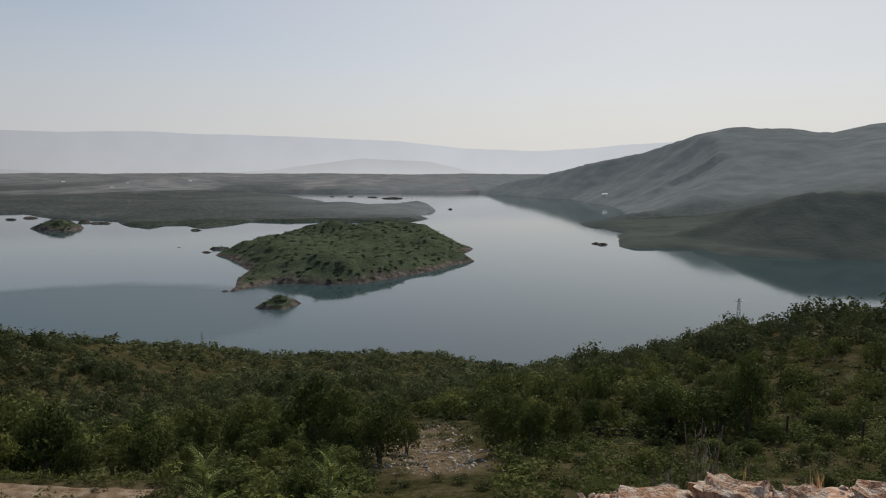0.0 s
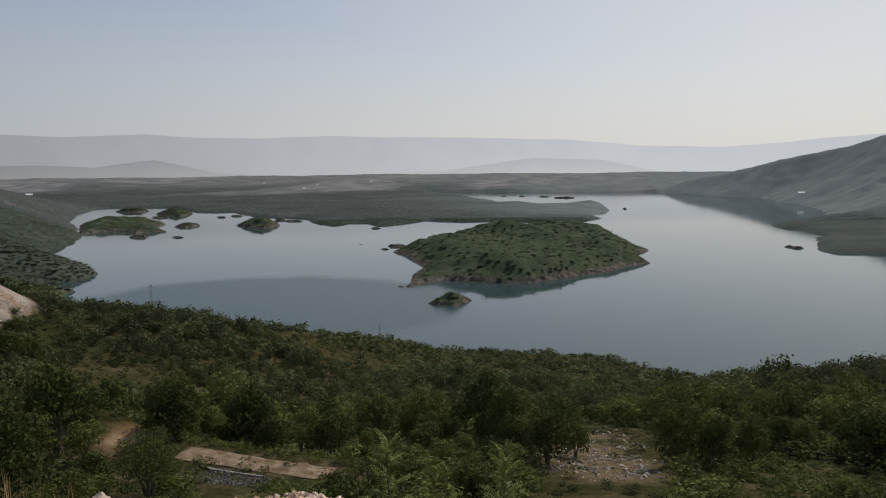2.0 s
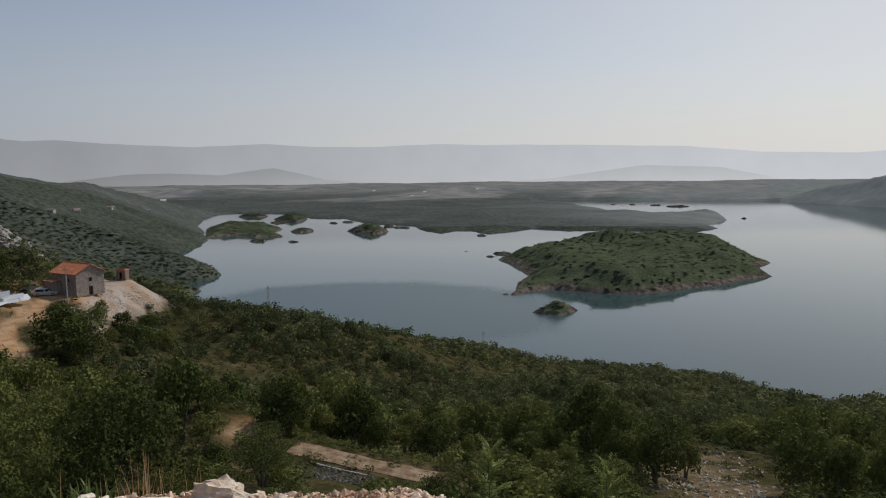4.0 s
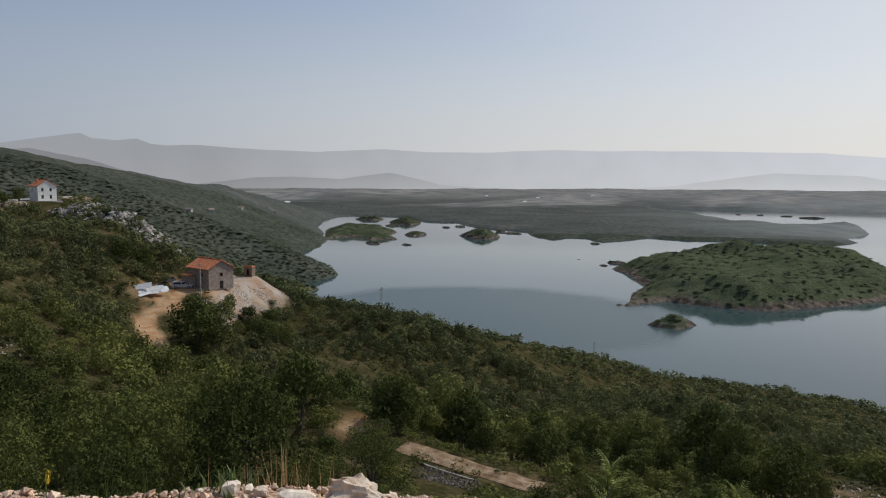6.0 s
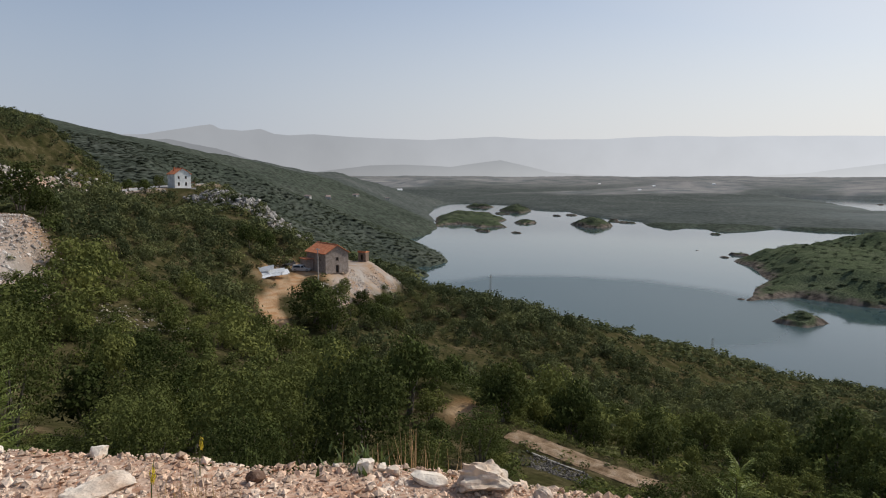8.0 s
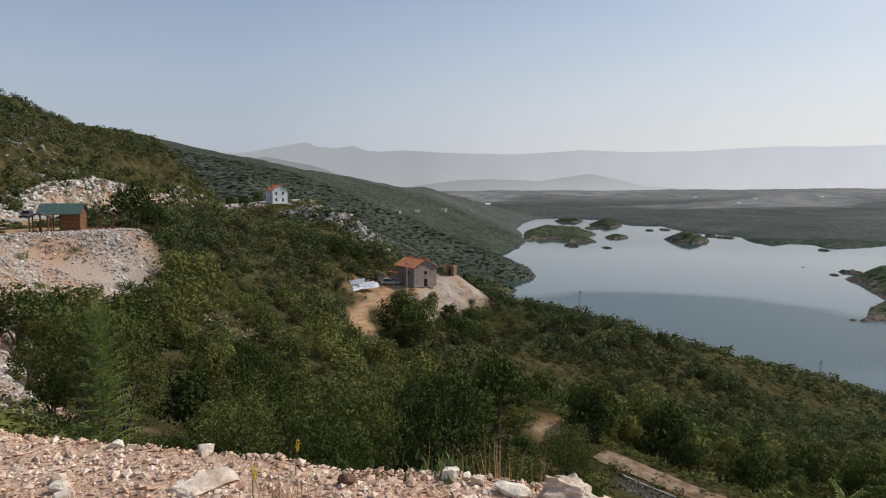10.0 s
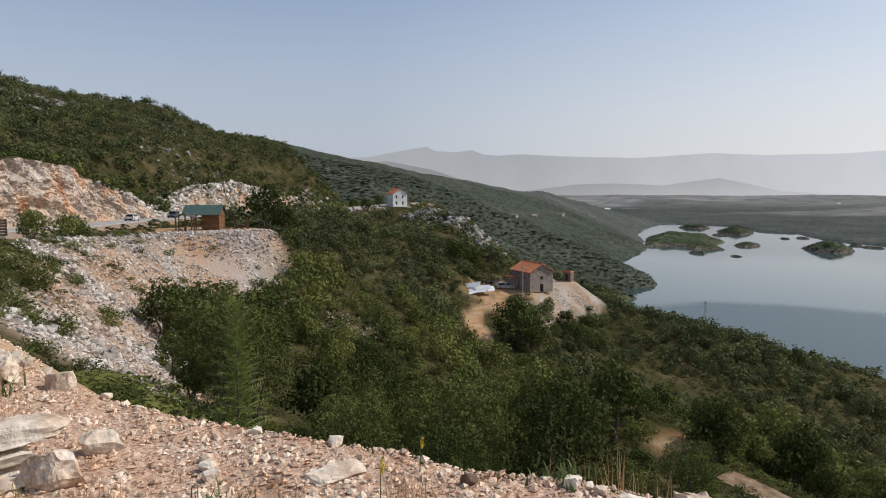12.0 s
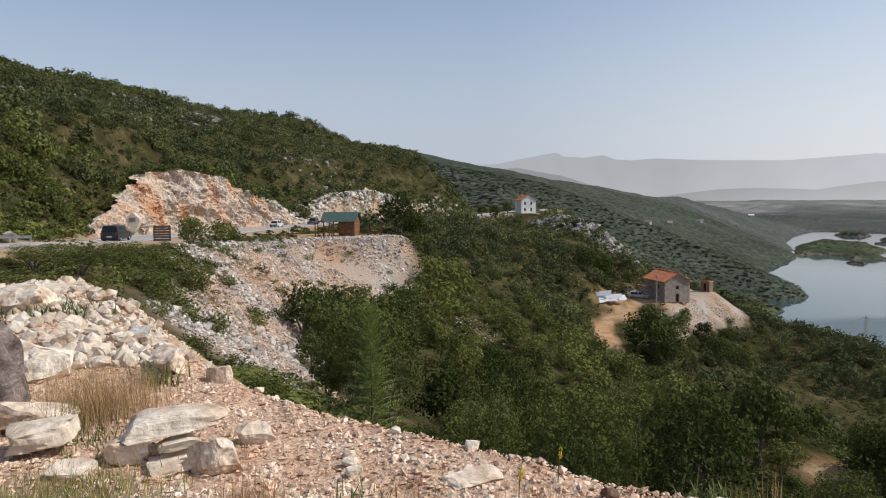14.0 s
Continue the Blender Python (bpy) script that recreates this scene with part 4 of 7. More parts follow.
KINDS = [tree_kind(k) for k in range(12)]
first = scatter(21, 78, 4.1)
first = first[wooded(first[:, 0], first[:, 1], 1)]
first = first[np.argsort(np.hypot(first[:, 0], first[:, 1]))]
east = np.degrees(np.arctan2(-first[:, 0], first[:, 1])) < 24
first = first[~east | (np.hypot(first[:, 0], first[:, 1]) > 52) | (rng.uniform(0, 1, len(first)) < 0.6)]
first = first[(np.hypot(first[:, 0], first[:, 1]) > 33) | (rng.uniform(0, 1, len(first)) < 0.65)]
close, rest = first[:205], first[205:]
used = set()
for row in low_growth(stand(close, 2.2, 5.2, 1.0)):
    x, y, z, w, h, _ = row
    if math.atan2(-x, y) < radians(24) and math.hypot(x, y) < 56:
        w, h = 0.62 * w, 0.55 * h
    elif math.atan2(-x, y) < radians(47) and math.hypot(x, y) < 47:
        w, h = 0.55 * w, 0.42 * h
    m = Matrix.LocRotScale((x, y, z + 0.1 * h), Euler((0, 0, rng.uniform(0, 6.28))), (w, w, h))
    fine = math.hypot(x, y) < 34
    pool = list(range(8, 12)) if fine else list(range(8))
    fresh = [q for q in pool if q not in used]
    if fresh:
        used.add(fresh[0])
        KINDS[fresh[0]].matrix_basis = m
    else:
        copy_thing(KINDS[pool[int(rng.integers(0, len(pool)))]], Matrix.Identity(4)).matrix_basis = m
# single trees that stand out
for az, r, w, h, k, label in ((53.4, 124, 9.5, 8.5, 0, "big dark round tree below the stone house"), (52.0, 121, 7.5, 7.0, 1, "dark tree below the stone house"), (50.4, 134, 3.2, 3.4, 2, "small tree on bare earth by the house"),
                              (50.9, 151, 3.0, 3.6, 2, "small tree on the spoil slope"), (49.4, 150, 4.6, 4.0, 3, "bush at the foot of the spoil slope"), (47.6, 156, 4.6, 3.6, 1, "bush at the foot of the spoil slope"), (51.4, 144, 5.2, 4.6, 2, "bush at the foot of the spoil slope"), (49.0, 143, 5.6, 4.6, 0, "bush at the foot of the spoil slope"), (48.2, 132, 6.0, 5.5, 3, "dark tree below the spoil slope"), (46.6, 140, 5.0, 4.5, 2, "small tree below the spoil slope"), (74.6, 118, 8.5, 7.4, 0, "big dark tree beside the timber hut"), (73.4, 122, 6.0, 6.5, 3, "dark tree beside the timber hut"),
                              (-5.2, 54, 4.2, 5.2, 2, "dark upright tree by a stony clearing"), (-8.0, 53, 3.0, 4.0, 6, "dark upright tree by a stony clearing"), (-10.8, 52, 2.4, 4.2, 2, "dark narrow tree by a stony clearing"), (-25.2, 60, 3.4, 6.2, 0, "dark pointed tree in the scrub"),
                              (3.2, 60, 3.0, 3.6, 2, "small tree in a stony clearing"), (5.5, 52, 4.0, 4.6, 1, "small tree at the clearing's edge"), (91.4, 72, 3.4, 3.0, 4, "light green tree in front of the wooden sign"), (39.5, 40, 4.6, 4.0, 2, "round bush beside the dirt track"), (21.5, 40, 3.0, 2.6, 2, "low bush beside the dirt track"),
                              (50.3, 25, 6.0, 6.6, 0, "big dark tree just below the shelf"), (60.5, 26, 5.0, 5.2, 4, "leafy tree just below the shelf"), (46.0, 24, 3.6, 4.0, 6, "leafy bush just below the shelf"), (56.0, 40, 5.5, 5.5, 5, "light green tree on the slope"), (66.5, 35, 5.0, 5.6, 3, "dark tree on the slope"), (79.0, 36, 5.0, 6.0, 2, "leafy tree at the scree's foot"),
                              (91.5, 48, 2.6, 1.8, 2, "low bush at the scree's edge"), (82.8, 62, 5.5, 5.0, 0, "leafy tree at the foot of the scree"), (81.0, 68, 6.0, 5.5, 3, "leafy tree at the foot of the scree"), (79.2, 71, 6.0, 5.5, 1, "leafy tree at the foot of the scree"), (77.4, 75, 6.5, 5.5, 2, "leafy tree at the foot of the scree"), (75.6, 80, 6.5, 5.5, 0, "leafy tree at the foot of the scree"), (74.0, 86, 6, 5.5, 6, "leafy tree at the foot of the scree"), (80.2, 58, 6, 5.5, 6, "leafy tree below the scree"), (78.0, 62, 6, 5.5, 5, "leafy tree below the scree"), (76, 66, 6, 5.5, 1, "leafy tree below the scree"),
                              (96.5, 44, 3.6, 1.8, 4, "wide bush below the road"), (99.5, 38, 3.8, 1.5, 2, "wide bush below the road"), (102.5, 36, 3.6, 1.2, 5, "wide bush below the road"), (94.2, 40, 3.0, 1.6, 1, "wide bush below the road"),
                              (66.2, 268, 5.5, 5.0, 0, "dark round tree by the white house"), (67.4, 272, 5.0, 4.6, 3, "dark round tree by the road"), (65.2, 288, 5, 5, 1, "dark tree beside the white house"), (58.6, 172, 7, 6, 0, "dark tree above the drive"), (57.2, 178, 6, 6.5, 3, "dark tree above the drive")):
    px, py = at(az, r)
    hero = copy_thing(KINDS[(8, 9, 9, 8, 11, 10, 11, 10)[k] if r < 45 else k], Matrix.Identity(4))
    hero.matrix_basis = Matrix.LocRotScale((px, py, gz(px, py) - 0.06 * h), Euler((0, 0, az)), (w, w, h))
    hero["label"] = label
forest("scrub_near", low_growth(stand(rest, 1.6, 4.6, 1.0)), MID_PROTO, M_LEAF, "dense green scrub oak and hornbeam on the slope")
def out_of(xy):
    return np.hypot(xy[:, 0], xy[:, 1])


mid = scatter(76, 190, 3.5)
mid = mid[wooded(mid[:, 0], mid[:, 1])]
mz = ground_z(mid[:, 0], mid[:, 1])
mid = mid[mz > 1]
forest("scrub_middle", low_growth(stand(mid[out_of(mid) < 112], 2.0, 5.4, 1.0)), WOOD_PROTO, M_LEAF, "dense green scrub covering the middle slope")
forest("scrub_middle", stand(mid[out_of(mid) >= 112], 2.0, 5.4, 1.0), MID_PROTO, M_HILLLEAF, "dense green scrub farther down the middle slope")
low = scatter(9, 200, 2.5)
low = low[(np.maximum(*masks(low[:, 0], low[:, 1])) < 0.5) & (edge_dist(low[:, 0], low[:, 1]) > 1.2)]
low = low[line_dist(low[:, 0], low[:, 1], ROAD)[0] > 6]
low = low[rng.uniform(0, 1, len(low)) < 0.85]
low = low[spoil_mask(low[:, 0], low[:, 1]) < 0.3]
low_r = np.hypot(low[:, 0], low[:, 1])
near_low, mid_low = low_r < 44, (low_r >= 44) & (low_r < 82)
forest("undergrowth", stand(low[mid_low], 0.9, 2.6, 0.5), WEED_PROTO, M_UNDER, "low bushes and weeds between the trees")
under_far = stand(low[low_r >= 82], 1.3, 3.2, 0.45)
under_far[:, 5] *= 0.5
forest("undergrowth", under_far, LOW_PROTO, M_UNDER, "low undergrowth of shrubs and weeds")
under_near = stand(low[near_low], 0.6, 1.8, 0.6)
u_az, u_r = np.degrees(np.arctan2(-under_near[:, 0], under_near[:, 1])), np.hypot(under_near[:, 0], under_near[:, 1])
# low plants only above the track and the stony clearing
room = np.where((u_az > 25.5) & (u_az < 37.5), 90 - u_r * math.tan(radians(25.3)) - under_near[:, 2], 9)
room = np.where((u_az > 25.5) & (u_az < 30.5), 90 - u_r * math.tan(radians(24.4)) - under_near[:, 2], room)
room = np.where((u_az > -5) & (u_az < 4.5), 90 - u_r * math.tan(radians(24.5)) - under_near[:, 2], room)
under_near[:, 4] = np.minimum(under_near[:, 4], room)
under_near = under_near[room > 0.12]
foot = scatter(12, 31, 1.4, 64, 93)
foot = stand(foot[edge_dist(foot[:, 0], foot[:, 1]) > 1.6], 0.9, 2.3, 0.8)
f_az, f_r = np.degrees(np.arctan2(-foot[:, 0], foot[:, 1])), np.hypot(foot[:, 0], foot[:, 1])
room = 90 - f_r * np.tan(np.radians(np.interp(f_az, [64, 74, 80, 86, 93], [17, 15, 12.5, 12.6, 13.2]))) - foot[:, 2]
foot[:, 4] = np.minimum(foot[:, 4], room)
forest("scrub_foot", foot[room > 0.3], [leaf_cloud(900, 0.032, 10, 480 + k) for k in range(5)], M_LEAF, "leafy bushes crowding the foot of the shelf")
forest("undergrowth", under_near, BUSH_PROTO, M_UNDER, "low undergrowth just below the shelf")
weeds = scatter(45, 55, 0.8, 24, 40)
w_d = line_dist(weeds[:, 0], weeds[:, 1], TRACK)[0]
weeds = stand(weeds[(w_d > 1.25) & (np.hypot(weeds[:, 0], weeds[:, 1]) > 46)], 0.5, 1.3, 0.55)
weeds[:, 5] = 0.35 + 0.5 * weeds[:, 5]
below = scatter(33, 44, 0.95, 23.5, 39)
b_az, b_r = np.degrees(np.arctan2(-below[:, 0], below[:, 1])), np.hypot(below[:, 0], below[:, 1])
below = stand(below[((b_az < 30.8) & (b_r < 43.4)) | (b_az > 36.4) | (b_r < 41.8)], 0.7, 1.7, 0.7)
b_az, b_r = np.degrees(np.arctan2(-below[:, 0], below[:, 1])), np.hypot(below[:, 0], below[:, 1])
# the plants below the track leave it and the channel in view
room = 90 - b_r * np.tan(np.radians(np.interp(b_az, [27, 29.5, 30.5, 31.5, 35.5, 36.5], [22.6, 23.6, 24.2, 25.6, 25.6, 22.5]))) - below[:, 2]
below[:, 4] = np.minimum(below[:, 4], room * rng.uniform(0.6, 1.0, len(below)))
weeds = np.concatenate([weeds, below[room > 0.2]])
forest("track_weeds", weeds, WEED_PROTO, M_LEAF, "light green grass and weeds along the dirt track")
shrub = scatter(23, 76, 1.75, -42, 24)
s_az, s_r = np.degrees(np.arctan2(-shrub[:, 0], shrub[:, 1])), np.hypot(shrub[:, 0], shrub[:, 1])
shrub = shrub[wooded(shrub[:, 0], shrub[:, 1]) | ((s_az > -42) & (s_az < -5) & (edge_dist(shrub[:, 0], shrub[:, 1]) > 6))]
forest("shrubs", low_growth(stand(shrub, 0.9, 2.7, 0.8)), SHRUB_PROTO, M_LEAF, "low rounded shrubs on the slope below the boulders")
far = scatter(190, 520, 4.9)
far = far[wooded(far[:, 0], far[:, 1])]
fz = ground_z(far[:, 0], far[:, 1])
far = far[fz > 1]
far = far[np.degrees(np.arctan2(-far[:, 0], far[:, 1])) < 62]
uphill_wood = scatter(190, 470, 4.1, 62, 109)
uphill_wood = uphill_wood[wooded(uphill_wood[:, 0], uphill_wood[:, 1])]
forest("scrub_uphill", stand(uphill_wood, 2.0, 5.2, 0.85), HILL_PROTO, M_HILLLEAF, "dense low woodland on the hill above the road")
forest("scrub_far", stand(far, 2.6, 7.0, 0.62), FAR_PROTO, M_HILLLEAF, "dark green scrub on the lower slope above the shore")
cape = scatter(500, 840, 5.6, 36, 84)
cape = cape[ground_z(cape[:, 0], cape[:, 1]) > 2.5]
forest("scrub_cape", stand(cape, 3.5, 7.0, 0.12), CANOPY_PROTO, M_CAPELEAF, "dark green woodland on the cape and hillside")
bank = scatter(48, 300, 1.8, 60, 108)
keep = (uphill(bank[:, 0], bank[:, 1]) > 0) & (line_dist(bank[:, 0], bank[:, 1], ROAD)[0] > 7.8) & (line_dist(bank[:, 0], bank[:, 1], ROAD)[0] < 20)
az_b = np.degrees(np.arctan2(-bank[:, 0], bank[:, 1]))
keep &= ~((az_b > 71.5) & (az_b < 82) & (line_dist(bank[:, 0], bank[:, 1], ROAD)[0] < 17) & (rng.uniform(0, 1, len(bank)) < 0.72))
keep &= ~((line_dist(bank[:, 0], bank[:, 1], ROAD)[0] < 12) & (az_b > 82.5) & (az_b < 99.3)) & (rng.uniform(0, 1, len(bank)) < 0.8)
forest("scrub_bank", stand(bank[keep], 1.2, 3.4), FAR_PROTO, M_LEAF, "bushes on the bank above the road")
edge_bank = scatter(48, 110, 1.7, 97.5, 109)
d_eb = line_dist(edge_bank[:, 0], edge_bank[:, 1], ROAD)[0]
edge_bank = edge_bank[(uphill(edge_bank[:, 0], edge_bank[:, 1]) > 0) & (d_eb > 7.4) & (d_eb < 20)]
verge = scatter(30, 92, 1.5, 88, 106)
d_v = line_dist(verge[:, 0], verge[:, 1], ROAD)[0]
verge = verge[(uphill(verge[:, 0], verge[:, 1]) < 1) & (d_v > 6.2) & (masks(verge[:, 0], verge[:, 1])[1] < 0.4) & (edge_dist(verge[:, 0], verge[:, 1]) > 2)]
verge = stand(verge, 0.9, 2.4, 0.7)
v_az, v_r = np.degrees(np.arctan2(-verge[:, 0], verge[:, 1])), np.hypot(verge[:, 0], verge[:, 1])
# the bushes stay below the level of the road
room = 90 - v_r * np.tan(np.radians(np.where(v_az > 95, 3.6, 3.2))) - verge[:, 2]
verge[:, 4] = np.minimum(verge[:, 4], room * rng.uniform(0.45, 1.0, len(verge)))
verge = verge[(room > 0.35) & (rng.uniform(0, 1, len(verge)) < 0.72)]
forest("scrub_verge", verge, BUSH_PROTO, M_LEAF, "low bushes and weeds on the slope below the road")
forest("scrub_roadside", stand(edge_bank, 0.8, 2.6), FAR_PROTO, M_LEAF, "low bushes on the roadside bank")
rows = []
for gx, gy, z, d in ISLES:
    n = len(gx)
    if n < 40:
        continue
    cell = abs(gx[1] - gx[0])
    want = np.nonzero((d > 3) & (z > 2.2))[0]
    cover = max(1, int(3.2 * cell * cell / 30))
    for _ in range(cover):
        pick = want[rng.uniform(0, 1, len(want)) < min(1.0, (0.2 if n > 3000 else 0.6) * cell * cell / 14 / cover)]
        x, y = gx[pick] + rng.uniform(-0.5, 0.5, len(pick)) * cell, gy[pick] + rng.uniform(-0.5, 0.5, len(pick)) * cell
        w = rng.uniform(3, 6.5, len(pick))
        rows.append(np.stack([x, y, z[pick] - 0.5, w, w * 0.27, np.clip(fbm(x, y, 40, 88) + 0.2, 0, 1)], -1))
rows = np.concatenate(rows)
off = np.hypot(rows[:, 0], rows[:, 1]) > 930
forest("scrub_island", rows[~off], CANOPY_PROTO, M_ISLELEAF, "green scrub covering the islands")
forest("scrub_islet", rows[off], CANOPY_PROTO, M_FARLEAF, "scrub on the far islets, its colour greyed for haze")
knoll = scatter(248, 330, 2.6, 55, 72)
k_az, k_r = np.degrees(np.arctan2(-knoll[:, 0], knoll[:, 1])), np.hypot(knoll[:, 0], knoll[:, 1])
ok = (np.hypot(knoll[:, 0] - WHITE_AT[0], knoll[:, 1] - WHITE_AT[1]) > 6.5) & (line_dist(knoll[:, 0], knoll[:, 1], ROAD)[0] > 5)
ok &= ~((line_dist(knoll[:, 0], knoll[:, 1], CRAG)[0] < 9) & (rng.uniform(0, 1, len(knoll)) < 0.3))
ok &= ~((np.abs(k_az - 63.8) < 1.6) & (k_r > 270) & (k_r < 300)) & (rng.uniform(0, 1, len(knoll)) < 0.8)
forest("scrub_knoll", stand(knoll[ok], 0.9, 2.8, 0.7), FAR_PROTO, M_HILLLEAF, "low bushes on the knoll round the white house")
s_r, s_az = rng.uniform(40, 104, 46), rng.uniform(74, 89, 46)
tuftxy = np.stack([-s_r * np.sin(np.radians(s_az)), s_r * np.cos(np.radians(s_az))], -1)
forest("scree_bushes", stand(tuftxy, 0.8, 2.2, 0.6), BUSH_PROTO, M_LEAF, "small bushes rooted in the scree")


# ---- road and the cut above it ----
def along(line, zs, step_m):
    cum = [0]
    for p, q in zip(line, line[1:]):
        cum.append(cum[-1] + math.dist(p, q))
    t = np.linspace(0, cum[-1], int(cum[-1] / step_m))
    x, y, z = np.interp(t, cum, [p[0] for p in line]), np.interp(t, cum, [p[1] for p in line]), np.interp(t, cum, zs)
    dx, dy = np.gradient(x), np.gradient(y)
    k = np.hypot(dx, dy)
    return x, y, z, -dy / k, dx / k


def strip(name, line, zs, half, lift, material, label, category, step_m=3.0, offset=0.0):
    x, y, z, nx, ny = along(line, zs, step_m)
    n = len(x)
    v = np.concatenate([np.stack([x + nx * (s + offset), y + ny * (s + offset), z + dz], -1) for s in (-half, half) for dz in (lift, -0.3)])
    f = [(a * n + i, a * n + i + 1, b * n + i + 1, b * n + i) for i in range(n - 1) for a, b in ((0, 2), (2, 3), (3, 1), (1, 0))]
    ob = new(name, mesh_from(name, v, f, [material]))
    return tagged(ob, label, category, kind="structure")


strip("road", ROAD, ROAD_Z, 3.6, 0.10, M_ROAD, "grey asphalt main road along the hillside", "road")
M_LINE = plain("white road paint", (0.7, 0.7, 0.68), bump=0.05)
for side in (-3.3, 3.3):
    strip("road_marking", ROAD, ROAD_Z, 0.07, 0.106, M_LINE, "worn white edge line on the asphalt", "road marking", 3.0, side)

# the rock face beside the road
x, y, z, nx, ny = along(ROAD, ROAD_Z, 0.36)
az = np.degrees(np.arctan2(-x, y))
sel = (az > 81) & (az < 103.5) & (np.hypot(x, y) > 50)
x, y, z, nx, ny = x[sel], y[sel], z[sel], nx[sel], ny[sel]
rows, n = [], len(x)
for q in np.linspace(0, 1, 44):
    off = 6.6 + 3.6 * q ** 1.3
    px, py = x + nx * off, y + ny * off
    a, r = np.degrees(np.arctan2(-px, py)), np.hypot(px, py)
    top = np.maximum(cut_top(a, r), z + 0.2)
    h = np.maximum(top - z, 0.2)
    pz = z - 0.3 + (h + 0.3) * q
    body = np.clip(h / 4, 0, 1) * min(q * 6, 1)
    jag = np.abs(fbm(np.arange(n) * 0.36 + pz * 0.6, pz * 0.8, 2.6, 91, 5)) * 4.2 + fbm(np.arange(n) * 0.36, pz * 0.4, 8, 93, 3) * 2.6 - 0.5
    rows.append(np.stack([px + nx * (jag - 0.6) * body, py + ny * (jag - 0.6) * body, pz + 0.5 * body * fbm(px * 1.0, pz, 1.4, 95)], -1))
v = np.concatenate(rows)
f = [(j * n + i, j * n + i + 1, (j + 1) * n + i + 1, (j + 1) * n + i) for j in range(43) for i in range(n - 1)]
rock_face = new("rock_face", mesh_from("rock_face", v, f, [M_CUT]))
tagged(rock_face, "fresh orange and grey limestone road cut", "rock face", kind="structure")


# ---- loose stone ----
def stone_proto(seed, sub=1, flat=0.7):
    bm = bmesh.new()
    bmesh.ops.create_icosphere(bm, subdivisions=sub, radius=0.5)
    off = Vector((seed * 3.1, seed * 1.7, seed * 0.9))
    for vert in bm.verts:
        p = vert.co.copy()
        k = 1 + 0.7 * noise.noise(p * 2.1 + off) + 0.25 * noise.noise(p * 5.3 + off)
        cell = noise.voronoi(p * 1.7 + off)[0]
        k *= 0.85 + 0.3 * cell[0]
        vert.co = Vector((p.x * k, p.y * k * 0.85, p.z * k * flat))
    v = np.array([q.co[:] for q in bm.verts])
    # split faces: planes that cut the lump flat
    g = np.random.default_rng(seed + 900)
    for _ in range(11):
        nn = g.normal(size=3)
        nn /= np.linalg.norm(nn)
        over = v @ nn - g.uniform(0.2, 0.36) * (flat if abs(nn[2]) > 0.7 else 1)
        v -= np.maximum(over, 0)[:, None] * nn
    bm.verts.index_update()
    f = np.array([[q.index for q in fc.verts] for fc in bm.faces])
    bm.free()
    return v, f


STONES = [stone_proto(k) for k in range(8)]


def pebble_proto(seed):
    g = np.random.default_rng(seed)
    v = np.array([(0.5, 0, 0), (0, 0.45, 0), (-0.5, 0, 0), (0, -0.45, 0), (0, 0, 0.32), (0, 0, -0.3)]) * g.uniform(0.6, 1.25, (6, 1)) + g.normal(0, 0.07, (6, 3))
    f = np.array([(0, 1, 4), (1, 2, 4), (2, 3, 4), (3, 0, 4), (1, 0, 5), (2, 1, 5), (3, 2, 5), (0, 3, 5)])
    return v, f


PEBBLES = [pebble_proto(k) for k in range(8)]


def rubble(name, x, y, z, size, material, label, category="stones", protos=None):
    vs, fs, base = [], [], 0
    for k, (pv, pf) in enumerate(protos or STONES):
        sel = np.arange(len(x))[k::8]
        if not len(sel):
            continue
        t = rng.uniform(0, 6.28, len(sel))
        tilt = rng.normal(0, 0.35, len(sel))
        c, s_ = np.cos(t)[:, None], np.sin(t)[:, None]
        X = pv[:, 0][None] * c - pv[:, 1][None] * s_
        Y = pv[:, 0][None] * s_ + pv[:, 1][None] * c
        Z = pv[:, 2][None] + X * tilt[:, None]
        S = size[sel][:, None]
        v = np.stack([X * S + x[sel][:, None], Y * S + y[sel][:, None], Z * S + z[sel][:, None]], -1).reshape(-1, 3)
        f = (pf[None] + (np.arange(len(sel)) * len(pv))[:, None, None]).reshape(-1, 3) + base
        base += len(v)
        vs.append(v)
        fs.append(f)
    ob = new(name, mesh_from(name, np.concatenate(vs), np.concatenate(fs), [material]))
    return tagged(ob, label, category, kind="stuff")


M_PEBBLE = mat("gravel stones", [(0.48, 0.285, 0.18), (0.61, 0.45, 0.33), (0.72, 0.6, 0.49)], 2.5, bump=0.5, bump_scale=60, island=0.35, dist=0.01)
M_SCREE = mat("scree stones", [(0.4, 0.29, 0.21), (0.42, 0.37, 0.33), (0.52, 0.48, 0.44)], 0.1, bump=0.5, bump_scale=8, island=0.45, dist=0.05)
# gravel on the shelf
n = 88000
ga = np.radians(np.where(rng.uniform(0, 1, n) < 0.88, rng.uniform(22, 112, n), rng.uniform(-40, 22, n)))
gr = 2.2 + 10 * rng.uniform(0, 1, n) ** 1.6
x, y = -gr * np.sin(ga), gr * np.cos(ga)
e = edge_dist(x, y)
ok = (e < 0.9) & (rng.uniform(0, 1, n) < 1.15 - 0.5 * step(0.0, 0.9, e))
x, y, gr = x[ok], y[ok], gr[ok]
size = 0.011 + 0.055 * rng.uniform(0, 1, len(x)) ** 6 + 0.0032 * gr * rng.uniform(0, 1, len(x))
rubble("gravel", x, y, ground_z(x, y) + size * 0.12, size, M_PEBBLE, "loose pinkish limestone gravel on the shelf", "gravel", PEBBLES)
